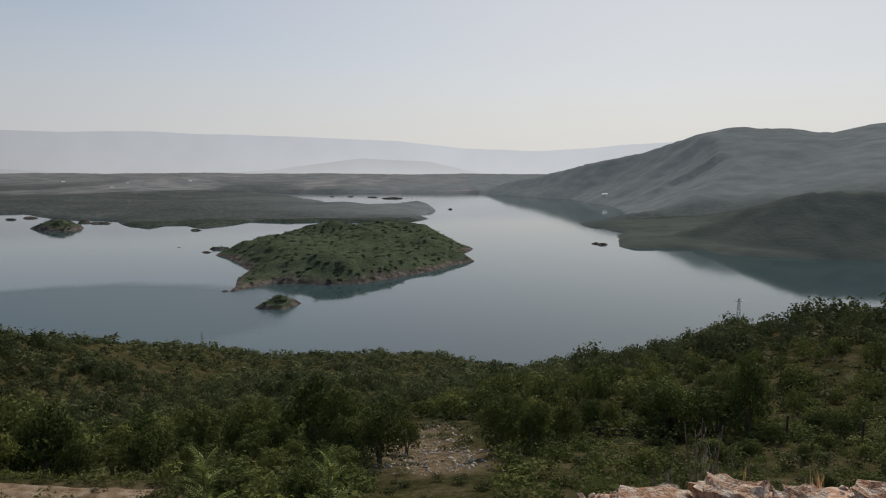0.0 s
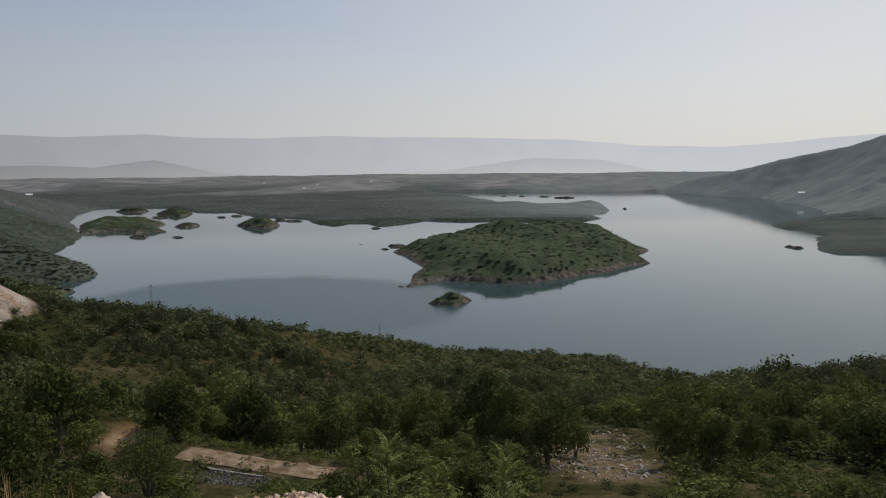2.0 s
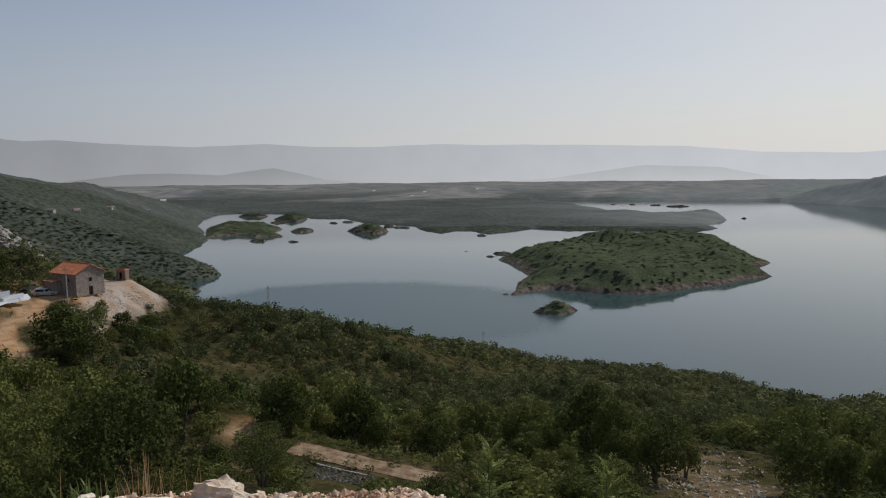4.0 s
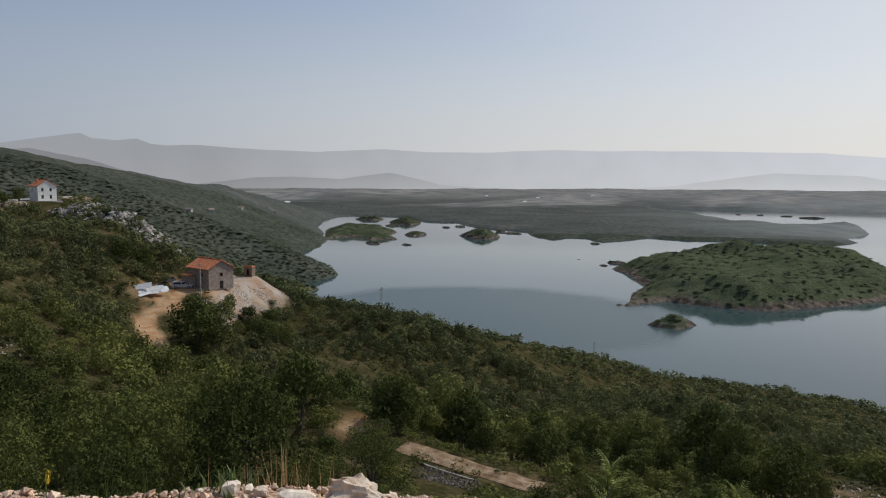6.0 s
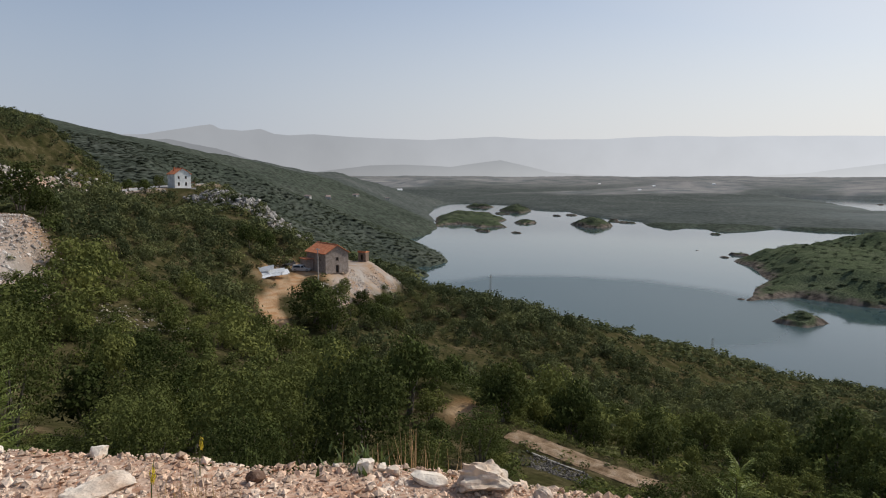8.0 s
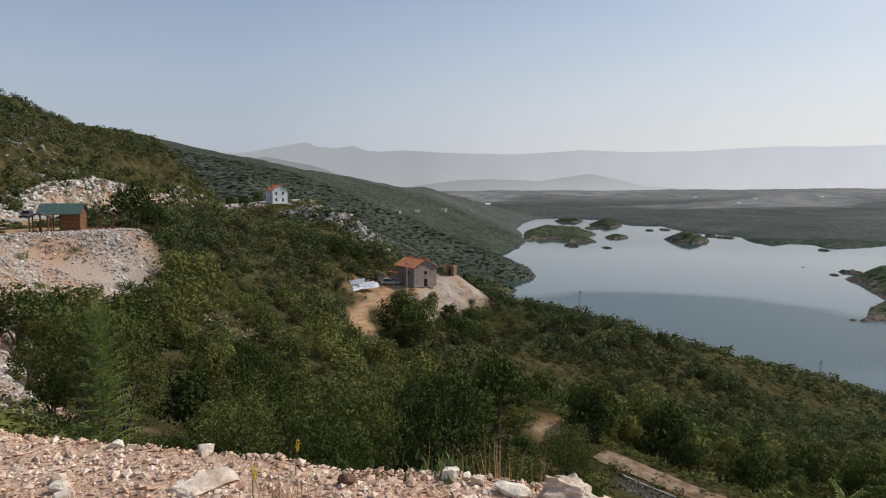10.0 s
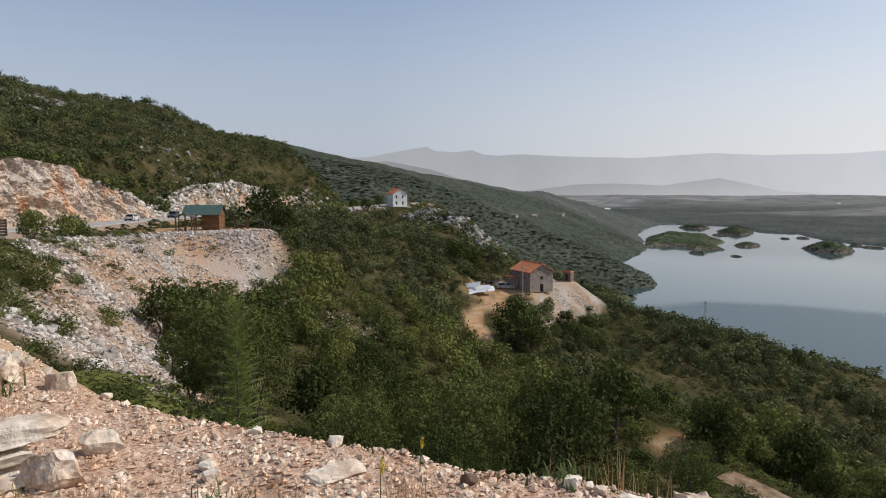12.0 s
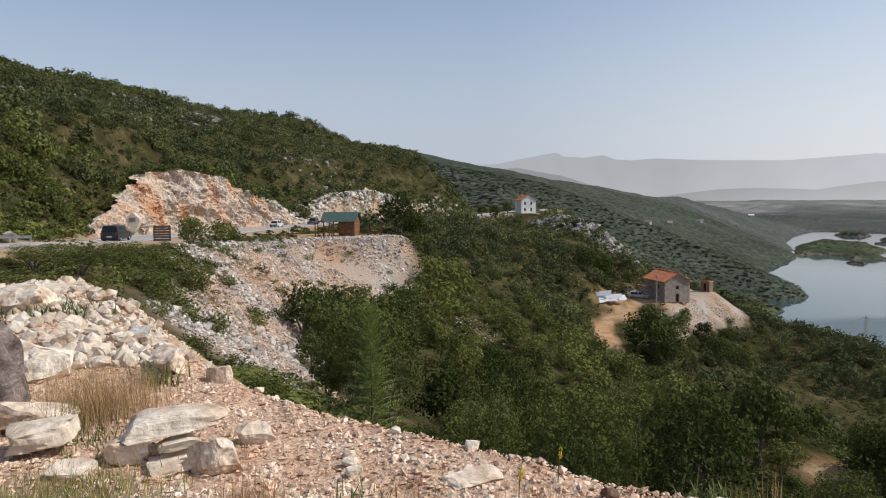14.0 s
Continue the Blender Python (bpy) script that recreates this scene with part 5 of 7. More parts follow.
# a line of larger rubble on the mound at the end of the shelf
n = 3200
a = np.radians(rng.normal(100, 4.5, n))
gr = rng.uniform(7.0, 13.0, n)
x, y = -gr * np.sin(a), gr * np.cos(a)
ok = edge_dist(x, y) < 0.5
x, y = x[ok], y[ok]
size = 0.03 + 0.27 * rng.uniform(0, 1, len(x)) ** 5
rubble("rubble", x, y, ground_z(x, y) + size * 0.15, size, M_ROCK, "pale quarried limestone rubble heaped on a mound", "rubble")


M_SPOIL = mat("spoil stone", [(0.44, 0.31, 0.22), (0.42, 0.37, 0.33), (0.52, 0.47, 0.43)], 0.16, bump=0.4, bump_scale=8, island=0.2, dist=0.05)


def stone_field(name, places, n, lo, hi, material, label, protos=None, bare=None):
    xs, ys = [], []
    for (cx, cy), rad, w in places:
        k = int(n * w)
        t, q = rng.uniform(0, 6.28, k), rad * np.sqrt(rng.uniform(0, 1, k))
        xs.append(cx + q * np.cos(t))
        ys.append(cy + q * np.sin(t))
    x, y = np.concatenate(xs), np.concatenate(ys)
    if bare is not None:
        ok = bare(x, y)
        x, y = x[ok], y[ok]
    size = lo + (hi - lo) * rng.uniform(0, 1, len(x)) ** 3
    rubble(name, x, y, ground_z(x, y) + size * 0.1, size, material, label, "stones", protos)


total = sum(q * q for _, q in SCREE)
stone_field("scree", [(p, q, q * q / total) for p, q in SCREE], 4600, 0.2, 0.95, M_SCREE, "grey limestone scree tipped down the bank below the road")
stone_field("scree_fine", [(p, q, q * q / total) for p, q in SCREE], 24000, 0.09, 0.42, M_SCREE, "small grey stones covering the tipped bank", PEBBLES)
stone_field("spoil", [((-121.5, 108), 7, 0.36), ((-116.5, 99), 6, 0.26), ((-126, 117.5), 5, 0.16), (at(51.8, 148), 3, 0.1), (at(58.4, 150), 3.0, 0.08), (at(56.8, 166), 3, 0.04)], 8000, 0.1, 0.5, M_SPOIL, "pale broken stone spilling down below the house", PEBBLES, lambda x, y: (spoil_mask(x, y) + (terrace_dist(x, y) < 2) > 0.4) & (np.sin(0.55 * (0.92 * (y - 94) - 0.4 * (x + 122)) + fbm(x, y, 3, 46) * 2) < 0.7))
M_PALECRAG = mat("pale crag limestone", [(0.3, 0.26, 0.22), (0.46, 0.42, 0.37), (0.62, 0.58, 0.52)], 0.5, bump=0.8, bump_scale=6, island=0.35, dist=0.1)
stone_field("crag_rocks", [(at(57.3, 236), 9, 0.2), (at(61.2, 267), 8, 0.2), (at(56.4, 225), 7, 0.12), (at(55.5, 213), 6, 0.08), (at(60.3, 256), 7, 0.1), (at(58.8, 246), 6, 0.08), (at(70.3, 277), 6, 0.1), (at(76, 190), 11, 0.16), (at(59.5, 250), 15, 0.35), (at(57, 228), 11, 0.25)], 1000, 0.6, 3.4, M_ROCKGREY, "grey limestone crags standing out of the scrub")
k = rng.uniform(0, len(CRAG) - 1.01, 420)
off = rng.normal(0, 6.5, (2, 420))
px, py = np.interp(k, range(len(CRAG)), [q[0] for q in CRAG]) + off[0], np.interp(k, range(len(CRAG)), [q[1] for q in CRAG]) + off[1]
size = 0.7 + 2.4 * rng.uniform(0, 1, 420) ** 2
rubble("crag_blocks", px, py, ground_z(px, py) + 0.25 * size, size, M_ROCKGREY, "jagged grey limestone blocks along the knoll's rim")
k = rng.uniform(0, len(CRAG) - 1.01, 130)
px = np.interp(k, range(len(CRAG)), [q[0] for q in CRAG]) + rng.normal(0, 7, 130)
py = np.interp(k, range(len(CRAG)), [q[1] for q in CRAG]) + rng.normal(0, 7, 130)
forest("crag_bushes", stand(np.stack([px, py], -1), 1.3, 4.4, 0.8), MID_PROTO, M_HILLLEAF, "dark bushes rooted between the crags")
x, y, z, nx, ny = along(ROAD, ROAD_Z, 0.35)
az = np.degrees(np.arctan2(-x, y))
pick = np.nonzero((((az > 66) & (az < 83)) | ((az > 98.5) & (az < 108))) & (np.hypot(x, y) > 42))[0]
pick = np.concatenate([pick, pick, pick, pick])
pick = np.concatenate([pick, pick[np.abs(az[pick] - 76.8) < 5]])
pick = pick[rng.uniform(0, 1, len(pick)) < 0.3 + 0.7 * (np.abs(az[pick] - 76.8) < 5)]
off = rng.uniform(7.2, 16.5, len(pick))
px, py = x[pick] + nx[pick] * off, y[pick] + ny[pick] * off
size = 0.5 + 1.9 * rng.uniform(0, 1, len(pick)) ** 2
rubble("bank_rocks", px, py, ground_z(px, py) + 0.15 * size, size, M_PALECRAG, "white limestone blocks in the bank above the road")
stone_field("hill_rocks", [(at(89, 300), 16, 0.2), (at(82.5, 300), 14, 0.2), (at(80, 230), 20, 0.3), (at(99, 200), 24, 0.3), (at(93, 250), 16, 0.3), (at(90.5, 285), 9, 0.25)], 600, 0.7, 3.2, M_ROCKGREY, "bare limestone outcrops on the hillside")
M_FIELDSTONE = mat("pale fieldstone", [(0.26, 0.22, 0.17), (0.4, 0.345, 0.28), (0.52, 0.46, 0.385)], 0.8, bump=0.6, bump_scale=10, island=0.3, dist=0.05)
stone_field("field_stones", [(at(0.5, 50), 5, 0.25), (at(1.5, 59), 6, 0.35), (at(2.8, 70), 7, 0.35), (at(2.2, 81), 6, 0.2), (at(67, 90), 6, 0.4), (at(22, 80), 3, 0.05)], 900, 0.12, 0.6, M_FIELDSTONE, "scattered pale fieldstones in a clearing")
stone_field("rubble_dark", [(at(34.6, 45.0), 1.5, 0.36), (at(33.2, 44.2), 1.5, 0.34), (at(31.6, 43.5), 1.5, 0.3)], 800, 0.1, 0.42, plain("dark rubble", (0.085, 0.075, 0.064), scale=1.5, island=0.6), "dark broken stone in a channel beside the track")


def rock(label, px, py, wide, deep, tall, seed, lift=0.0, yaw=0.0, tilt=0.0, material=None, rough=0.1, square=0.72):
    v, f = stone_proto(seed, 4 if max(wide, deep) > 0.24 else 3, 1.0)
    # squared off, then worn and pitted
    v = v / np.abs(v).max(0)
    v = np.sign(v) * np.abs(v) ** square * 0.5
    q = np.array([noise.noise(Vector(p) * 6 + Vector((seed, 0, 0))) + 0.5 * noise.noise(Vector(p) * 15 + Vector((0, seed, 0))) for p in v])
    v = v * (1 + rough * q[:, None])
    v = v / (v.max(0) - v.min(0)) * np.array([wide, deep, tall])
    ob = new("rock", mesh_from("rock", v, f, [material or M_ROCK]))
    ob.matrix_world = pose(px, py, gz(px, py) + lift + tall * 0.36, tilt, 0, yaw)
    return tagged(ob, label, "rock", "rocks on the gravel shelf")


M_ORANGE = mat("iron-stained limestone", [(0.42, 0.26, 0.14), (0.56, 0.44, 0.34), (0.64, 0.56, 0.48)], 5, bump=0.7, bump_scale=30, dist=0.02)
M_WARMROCK = mat("rusty pitted limestone", [(0.26, 0.12, 0.06), (0.42, 0.25, 0.15), (0.56, 0.42, 0.31), (0.66, 0.57, 0.47)], 15, bump=1.0, bump_scale=70, dist=0.02, detail=9, grain=0.4)
M_BLUEROCK = mat("blue-grey rock", [(0.3, 0.29, 0.285), (0.46, 0.44, 0.42)], 5, bump=0.6, bump_scale=30)
rock("broad flat limestone slab propped on smaller stones", -4.78, -0.66, 0.4, 0.64, 0.14, 3, 0.2, -6, 5, None, 0.08, 0.5)
rock("rounded limestone block under the slab", -4.78, -0.95, 0.28, 0.26, 0.19, 5, 0, 10, 0, None, 0.1, 0.6)
rock("thin limestone flag wedged under the slab", -4.6, -0.66, 0.26, 0.34, 0.09, 8, 0.0, -10, 8, None, 0.08, 0.5)
rock("thin limestone flag lying on the gravel", -4.66, -0.62, 0.24, 0.24, 0.07, 9, 0.11, 10, 6, None, 0.08, 0.5)
rock("orange-stained limestone block beside the slab", -4.5, -0.4, 0.24, 0.26, 0.26, 11, 0, 30, 0, M_ORANGE, 0.08, 0.6)
rock("pointed limestone block alone on the gravel", -4.95, -0.16, 0.2, 0.22, 0.19, 14, 0, 15)
rock("long pale limestone slab lying flat", -5.09, -1.45, 0.34, 0.42, 0.18, 17, 0.06, 5, 4, None, 0.08, 0.55)
rock("low limestone block half buried in gravel", -4.62, -1.2, 0.2, 0.26, 0.12, 19, -0.02, -20)
rock("wide grey limestone slab by the stump", -5.6, -1.6, 0.4, 0.6, 0.2, 21, 0, 10)
rock("reddish limestone block on the shelf's lip", -6.45, -0.36, 0.18, 0.22, 0.17, 23, 0, 10, 0, M_ORANGE)
rock("blue-grey block among pale rubble", -8.0, -1.15, 0.2, 0.28, 0.16, 25, 0, 30, 0, M_BLUEROCK)
rock("white limestone block on the shelf's lip", -6.7, -0.78, 0.3, 0.42, 0.24, 27, 0, -30)
rock("pale boulder on the rubble mound", -6.8, -1.75, 0.34, 0.46, 0.3, 29, 0, 10)
rock("large pale boulder on the rubble mound", -9.6, -2.5, 0.6, 0.8, 0.4, 31, 0, -15)
rock("large flat boulder on top of the rubble mound", -11.0, -2.5, 0.6, 0.9, 0.26, 33, -0.12, 20)
rock("small pale boulder on the rubble mound", -8.3, -1.8, 0.24, 0.3, 0.22, 35, 0, 5)
rock("big angular limestone boulder on the shelf's lip", -2.33, 2.27, 0.31, 0.2, 0.15, 38, 0, 42, 0, None, 0.3, 0.95)
rock("rounded limestone block on the shelf's lip", -2.88, 1.97, 0.1, 0.09, 0.08, 39, 0, 45)
rock("flat limestone block on the shelf's lip", -2.54, 2.12, 0.19, 0.12, 0.06, 41, 0, 45)
rock("small limestone block on the shelf's lip", -3.64, 1.62, 0.08, 0.07, 0.06, 43, 0, 20)
rock("small limestone block on the shelf's lip", -2.75, 2.06, 0.07, 0.06, 0.05, 45, 0, 0)
rock("orange-stained stone on the shelf's lip", -2.07, 2.42, 0.1, 0.08, 0.06, 47, 0, 0, 0, M_ORANGE)
rock("broad rough limestone boulder at the shelf's edge", 1.06, 3.05, 0.56, 0.4, 0.26, 49, -0.15, 4, 0, M_WARMROCK, 0.34, 0.62)
rock("pointed rough limestone boulder at the shelf's edge", 1.42, 3.05, 0.42, 0.34, 0.27, 51, -0.12, -12, 0, M_WARMROCK, 0.34, 0.62)
rock("low limestone block set in red earth", 1.78, 3.08, 0.34, 0.26, 0.2, 53, -0.12, 8, 0, M_WARMROCK, 0.34, 0.62)
rock("pale limestone block set in red earth", 2.12, 3.06, 0.36, 0.28, 0.22, 55, -0.12, -6, 0, M_WARMROCK, 0.34, 0.62)
rock("pale flat stone flush with the gravel", -3.66, 0.95, 0.24, 0.36, 0.05, 57, -0.005, 20)
rock("dark brown stone among the gravel", -3.2, 1.53, 0.08, 0.09, 0.07, 59, 0, 0, 0, plain("brown stone", (0.14, 0.08, 0.05)))
for k in range(56):
    a, r = radians(rng.uniform(34, 100)), rng.uniform(3.0, 7.5)
    px, py = -r * math.sin(a), r * math.cos(a)
    if edge_dist(np.array([px]), np.array([py]))[0] < 0.15:
        w = rng.uniform(0.04, 0.11)
        rock("fist-sized angular limestone lump on the gravel", px, py, w, w * rng.uniform(0.7, 1.1), w * rng.uniform(0.5, 0.8), 60 + k, 0, rng.uniform(0, 360))

# weathered stump
M_DEADWOOD = mat("weathered dead wood", [(0.07, 0.05, 0.045), (0.19, 0.15, 0.135), (0.3, 0.26, 0.24)], 7, bump=0.9, bump_scale=40, dist=0.03)
bm = bmesh.new()
ringv = []
for j in range(14):
    q = j / 13
    ring = []
    for k in range(22):
        t = 2 * math.pi * k / 22
        r = 0.17 + 0.05 * (1 - q) ** 2 + 0.05 * math.sin(3 * t + 2.5 * q) + 0.035 * math.sin(7 * t + 4 * q) + 0.06 * math.exp(-((q - 0.55) / 0.14) ** 2) * max(0, math.cos(t - 5.0))
        r *= 1 - 0.45 * max(0, q - 0.75) / 0.25
        ring.append(bm.verts.new((r * math.cos(t) + 0.05 * q * q, r * math.sin(t) - 0.04 * q, 0.66 * q + 0.05 * math.sin(2 * t) * (q > 0.9))))
    ringv.append(ring)
for r0, r1 in zip(ringv, ringv[1:]):
    for k in range(22):
        bm.faces.new((r0[k], r0[(k + 1) % 22], r1[(k + 1) % 22], r1[k]))
bm.faces.new(ringv[-1])
bm.faces.new(ringv[0][::-1])
stump = part("tree_stump", bm, M_DEADWOOD)
for poly in stump.data.polygons:
    poly.use_smooth = True
stump.matrix_world = pose(-6.15, -1.95, gz(-6.15, -1.95) - 0.04, 4, 0, 20)
tagged(stump, "gnarled grey-brown dead tree stump among rubble", "stump")


# ---- grass and weeds on the shelf ----
M_STRAW = plain("dry grass", (0.46, 0.31, 0.16), island=0.3, translucent=0.3, bump=0)
M_GRASS = plain("green grass", (0.1, 0.14, 0.04), island=0.3, translucent=0.3, bump=0)
M_OLIVE = plain("yellow-green grass", (0.3, 0.28, 0.1), island=0.35, translucent=0.3, bump=0)
M_YELLOW = plain("yellow flowers", (0.7, 0.55, 0.05), island=0.2, bump=0)


def blades(n, spread, tall, width, seed, lean=0.35):
    g = np.random.default_rng(seed)
    bx, by = g.normal(0, spread * 0.45, n), g.normal(0, spread * 0.45, n)
    h = tall * g.uniform(0.5, 1.1, n)
    t = g.uniform(0, 6.28, n)
    l = g.uniform(0, lean, n) * h
    w = width * g.uniform(0.6, 1.3, n)
    lx, ly = l * np.cos(t), l * np.sin(t)
    wx, wy = -np.sin(t) * w, np.cos(t) * w
    pts = []
    for q, k in ((0, 1), (0.5, 0.8), (1, 0.15)):
        cx, cy, cz = bx + lx * q * q, by + ly * q * q, h * q - 0.02
        pts.append(np.stack([cx - wx * k, cy - wy * k, cz], -1))
        pts.append(np.stack([cx + wx * k, cy + wy * k, cz], -1))
    v = np.stack(pts, 1)
    f = (np.array([[0, 1, 3, 2], [2, 3, 5, 4]])[None] + (np.arange(n) * 6)[:, None, None]).reshape(-1, 4)
    return v.reshape(-1, 3), f


def tuft(name, px, py, n, spread, tall, width, material, label, seed, lean=0.35):
    v, f = blades(n, spread, tall, width, seed, lean)
    ob = new(name, mesh_from(name, v, f, [material]))
    ob.matrix_world = pose(px, py, gz(px, py))
    return tagged(ob, label, "grass", "grass tufts on the shelf", "stuff")


tuft("grass_tuft", -5.75, -1.2, 1100, 0.5, 0.4, 0.0016, M_STRAW, "tall tuft of dry straw-coloured grass", 1, 0.75)
tuft("grass_tuft", -5.5, -1.35, 220, 0.34, 0.22, 0.0022, M_GRASS, "thin green weeds beside dry grass", 2, 0.9)
tuft("grass_tuft", -6.35, -0.85, 70, 0.22, 0.2, 0.008, M_GRASS, "low tuft of broad green blades", 3, 1.3)
tuft("grass_tuft", -5.2, -1.15, 160, 0.35, 0.1, 0.005, M_GRASS, "low green weeds between the slabs", 4, 0.9)
tuft("grass_tuft", -3.8, -0.25, 190, 0.22, 0.2, 0.002, M_STRAW, "thin dry grass on the gravel", 5, 0.7)
tuft("grass_tuft", -4.15, -1.25, 2400, 0.62, 0.12, 0.0028, M_OLIVE, "yellow-green grass patch in front of the rocks", 6, 0.8)
tuft("grass_tuft", -3.3, 0.55, 150, 0.3, 0.14, 0.002, M_STRAW, "thin dry grass on the gravel", 7, 0.8)
tuft("grass_tuft", -3.5, 0.2, 130, 0.3, 0.12, 0.005, M_GRASS, "sparse green weeds on the gravel", 8, 0.9)
tuft("grass_tuft", -3.1, 1.1, 120, 0.3, 0.18, 0.002, M_STRAW, "thin dry grass on the gravel", 9, 0.6)
tuft("grass_tuft", -2.9, 2.35, 60, 0.35, 0.3, 0.0025, M_STRAW, "dry grass stalks beyond the shelf's lip", 10, 0.3)
tuft("grass_tuft", -4.1, 1.95, 70, 0.5, 0.34, 0.0025, M_GRASS, "green grass stalks beyond the shelf's lip", 11, 0.3)
tuft("grass_tuft", 1.6, 3.5, 14, 0.4, 0.2, 0.0022, M_STRAW, "pale seed heads of grass beyond the boulders", 12, 0.3)
for k, (a, r) in enumerate(((-26.4, 3.9), (-28.2, 4.0), (-30.2, 3.8))):
    tuft("grass_tuft", *at(a, r), 14, 0.05, 0.13, 0.004, M_STRAW, "sparse dry grass heads behind the boulders", 21 + k, 0.3)
tuft("grass_tuft", -3.0, 2.0, 60, 0.2, 0.1, 0.01, M_GRASS, "small green weed on the shelf's lip", 13, 1.0)
tuft("grass_tuft", -9.2, -2.1, 160, 0.6, 0.16, 0.012, M_GRASS, "green grass on top of the rubble mound", 14, 0.8)
for k, (px, py, h) in enumerate(((-3.45, 1.36, 0.24), (-3.2, 1.0, 0.3))):
    flower = thing("flower_stalk", "thin stalk of small yellow flowers on the gravel", "wildflower", pose(px, py, gz(px, py)), "yellow wildflowers")
    part("stem", tube([(0, 0, -0.02), (0.01, 0.0, h * 0.6), (0.03, 0.01, h)], [0.003, 0.0025, 0.0015], 5), M_GRASS, flower)
    v = leaf_cloud(60, 0.12, 3, 500 + k)[:, :3] * np.array([0.03, 0.03, h * 0.5])
    b = new("blossom", mesh_from("blossom", v, np.arange(len(v)).reshape(-1, 3), [M_YELLOW]))
    b.parent, b.location = flower, (0.02, 0.005, h * 0.5)

# light green saplings with feathered leaves just below the shelf
M_FROND = mat("young feathered leaves", [(0.13, 0.17, 0.04), (0.19, 0.23, 0.06), (0.26, 0.29, 0.09)], 3.0, rough=0.5, spec=0.2, bump=0, island=0.2, translucent=0.35, grain=0.2)


def frond(length, seed):
    """One feathered leaf along +x that droops towards its tip."""
    g = np.random.default_rng(seed)
    bm = tube([(0, 0, 0), (length * 0.5, 0, length * 0.1), (length, 0, -length * 0.06)], [0.006, 0.005, 0.002], 4)
    for k in range(11):
        q = 0.16 + 0.84 * k / 10
        x, z = length * q, length * (0.4 * q - 0.46 * q * q)
        leaf = length * 0.3 * (1.15 - 0.75 * q) * g.uniform(0.8, 1.15)
        for sy in (-1, 1):
            tip = Vector((x + leaf * 0.55, sy * leaf, z + leaf * g.uniform(-0.25, 0.12)))
            vs = [bm.verts.new(p) for p in ((x - 0.012, 0, z), (x + leaf * 0.12, sy * leaf * 0.45, z + 0.02), tip, (x + leaf * 0.42, sy * leaf * 0.4, z))]
            bm.faces.new(vs)
    return bm


for k, (px, py, top) in enumerate(SAPLINGS):
    base = gz(px, py)
    tall = top - base - 0.1
    sapling = thing("sapling", "light green sapling with long feathered leaves on a thin stem", "sapling", pose(px, py, base), "saplings below the shelf")
    part("stem", tube([(0, 0, -0.1), (0.03, 0.02, tall * 0.5), (0, 0, tall)], [0.022, 0.016, 0.007], 6), M_BARK, sapling)
    for i in range(18):
        q = 0.45 + 0.55 * i / 17
        f = part("frond", frond(0.5 - 0.17 * q, 800 + 20 * k + i), M_FROND, sapling)
        f.matrix_basis = pose(0.015, 0.01, tall * q, 0, -20 - 45 * (i / 17), 137.5 * i + 40 * k)

# a tall young tree with the same feathered leaves
px, py = at(78.4, 18.5)
tall = 5.1
sapling = thing("sapling", "tall young yellow-green tree with long feathered leaves", "sapling", pose(px, py, gz(px, py)), "saplings below the shelf")
part("stem", tube([(0, 0, -0.2), (0.06, 0.03, tall * 0.5), (0, 0, tall)], [0.05, 0.035, 0.01], 6), M_BARK, sapling)
FRONDS = []
for i in range(96):
    q = 0.12 + 0.88 * i / 95
    if i < 8:
        f = part("frond", frond(1.0, 880 + i), M_FROND, sapling)
        FRONDS.append(f.data)
    else:
        f = new("frond", FRONDS[i % 8])
        f.parent = sapling
    long = 1.25 - 0.75 * q
    f.matrix_basis = pose(0.02, 0.01, tall * q, 0, -15 - 40 * q, 137.5 * i) @ Matrix.Scale(long, 4)

# dry grey shrubs beyond the boulders
M_DRY = plain("dry grey twigs", (0.2, 0.19, 0.15), island=0.3, bump=0, translucent=0.2)
for k, (a, r, h) in enumerate(((-22.0, 8.0, 2.35), (-19.3, 8.3, 2.15), (-25.2, 8.4, 1.95))):
    px, py = at(a, r)
    shrub = thing("dry_shrub", "half-dead grey shrub with thin bare stems", "shrub", pose(px, py, gz(px, py)), "dry shrubs below the shelf")
    bm = bmesh.new()
    for i in range(5):
        t = i * 1.3 + k
        tube([(0, 0, -0.1), (0.08 * math.cos(t), 0.08 * math.sin(t), h * 0.5), (0.22 * math.cos(t), 0.22 * math.sin(t), h * 0.95)], [0.018, 0.012, 0.004], 5, bm)
    part("stems", bm, M_DEADWOOD, shrub)
    v = leaf_cloud(420, 0.03, 6, 620 + k)[:, :3] * np.array([0.42, 0.42, h])
    tw = new("twigs", mesh_from("twigs", v, np.arange(len(v)).reshape(-1, 3), [M_DRY]))
    tw.parent = shrub
    tagged(tw, kind="stuff")


# ---- buildings ----
M_STONEWALL = mat("rough stone masonry", [(0.24, 0.19, 0.16), (0.33, 0.27, 0.23), (0.4, 0.34, 0.3)], 1.6, bump=0.6, bump_scale=5, dist=0.05)
M_TILE = mat("red roof tiles", [(0.42, 0.13, 0.06), (0.52, 0.19, 0.09), (0.58, 0.26, 0.14)], 1.3, bump=0.5, bump_scale=5, dist=0.05)
M_WHITE = plain("white render", (0.8, 0.8, 0.77), rough=0.8, scale=0.8, grain=0.08)
M_DARKGLASS = plain("dark window glass", (0.03, 0.035, 0.04), rough=0.1, bump=0, spec=0.5)
M_FRAMEWOOD = plain("brown timber", (0.16, 0.09, 0.05), scale=8)
M_LOG = mat("varnished logs", [(0.16, 0.075, 0.036), (0.22, 0.11, 0.055), (0.27, 0.15, 0.08)], 2.5, rough=0.55, bump=0.4)
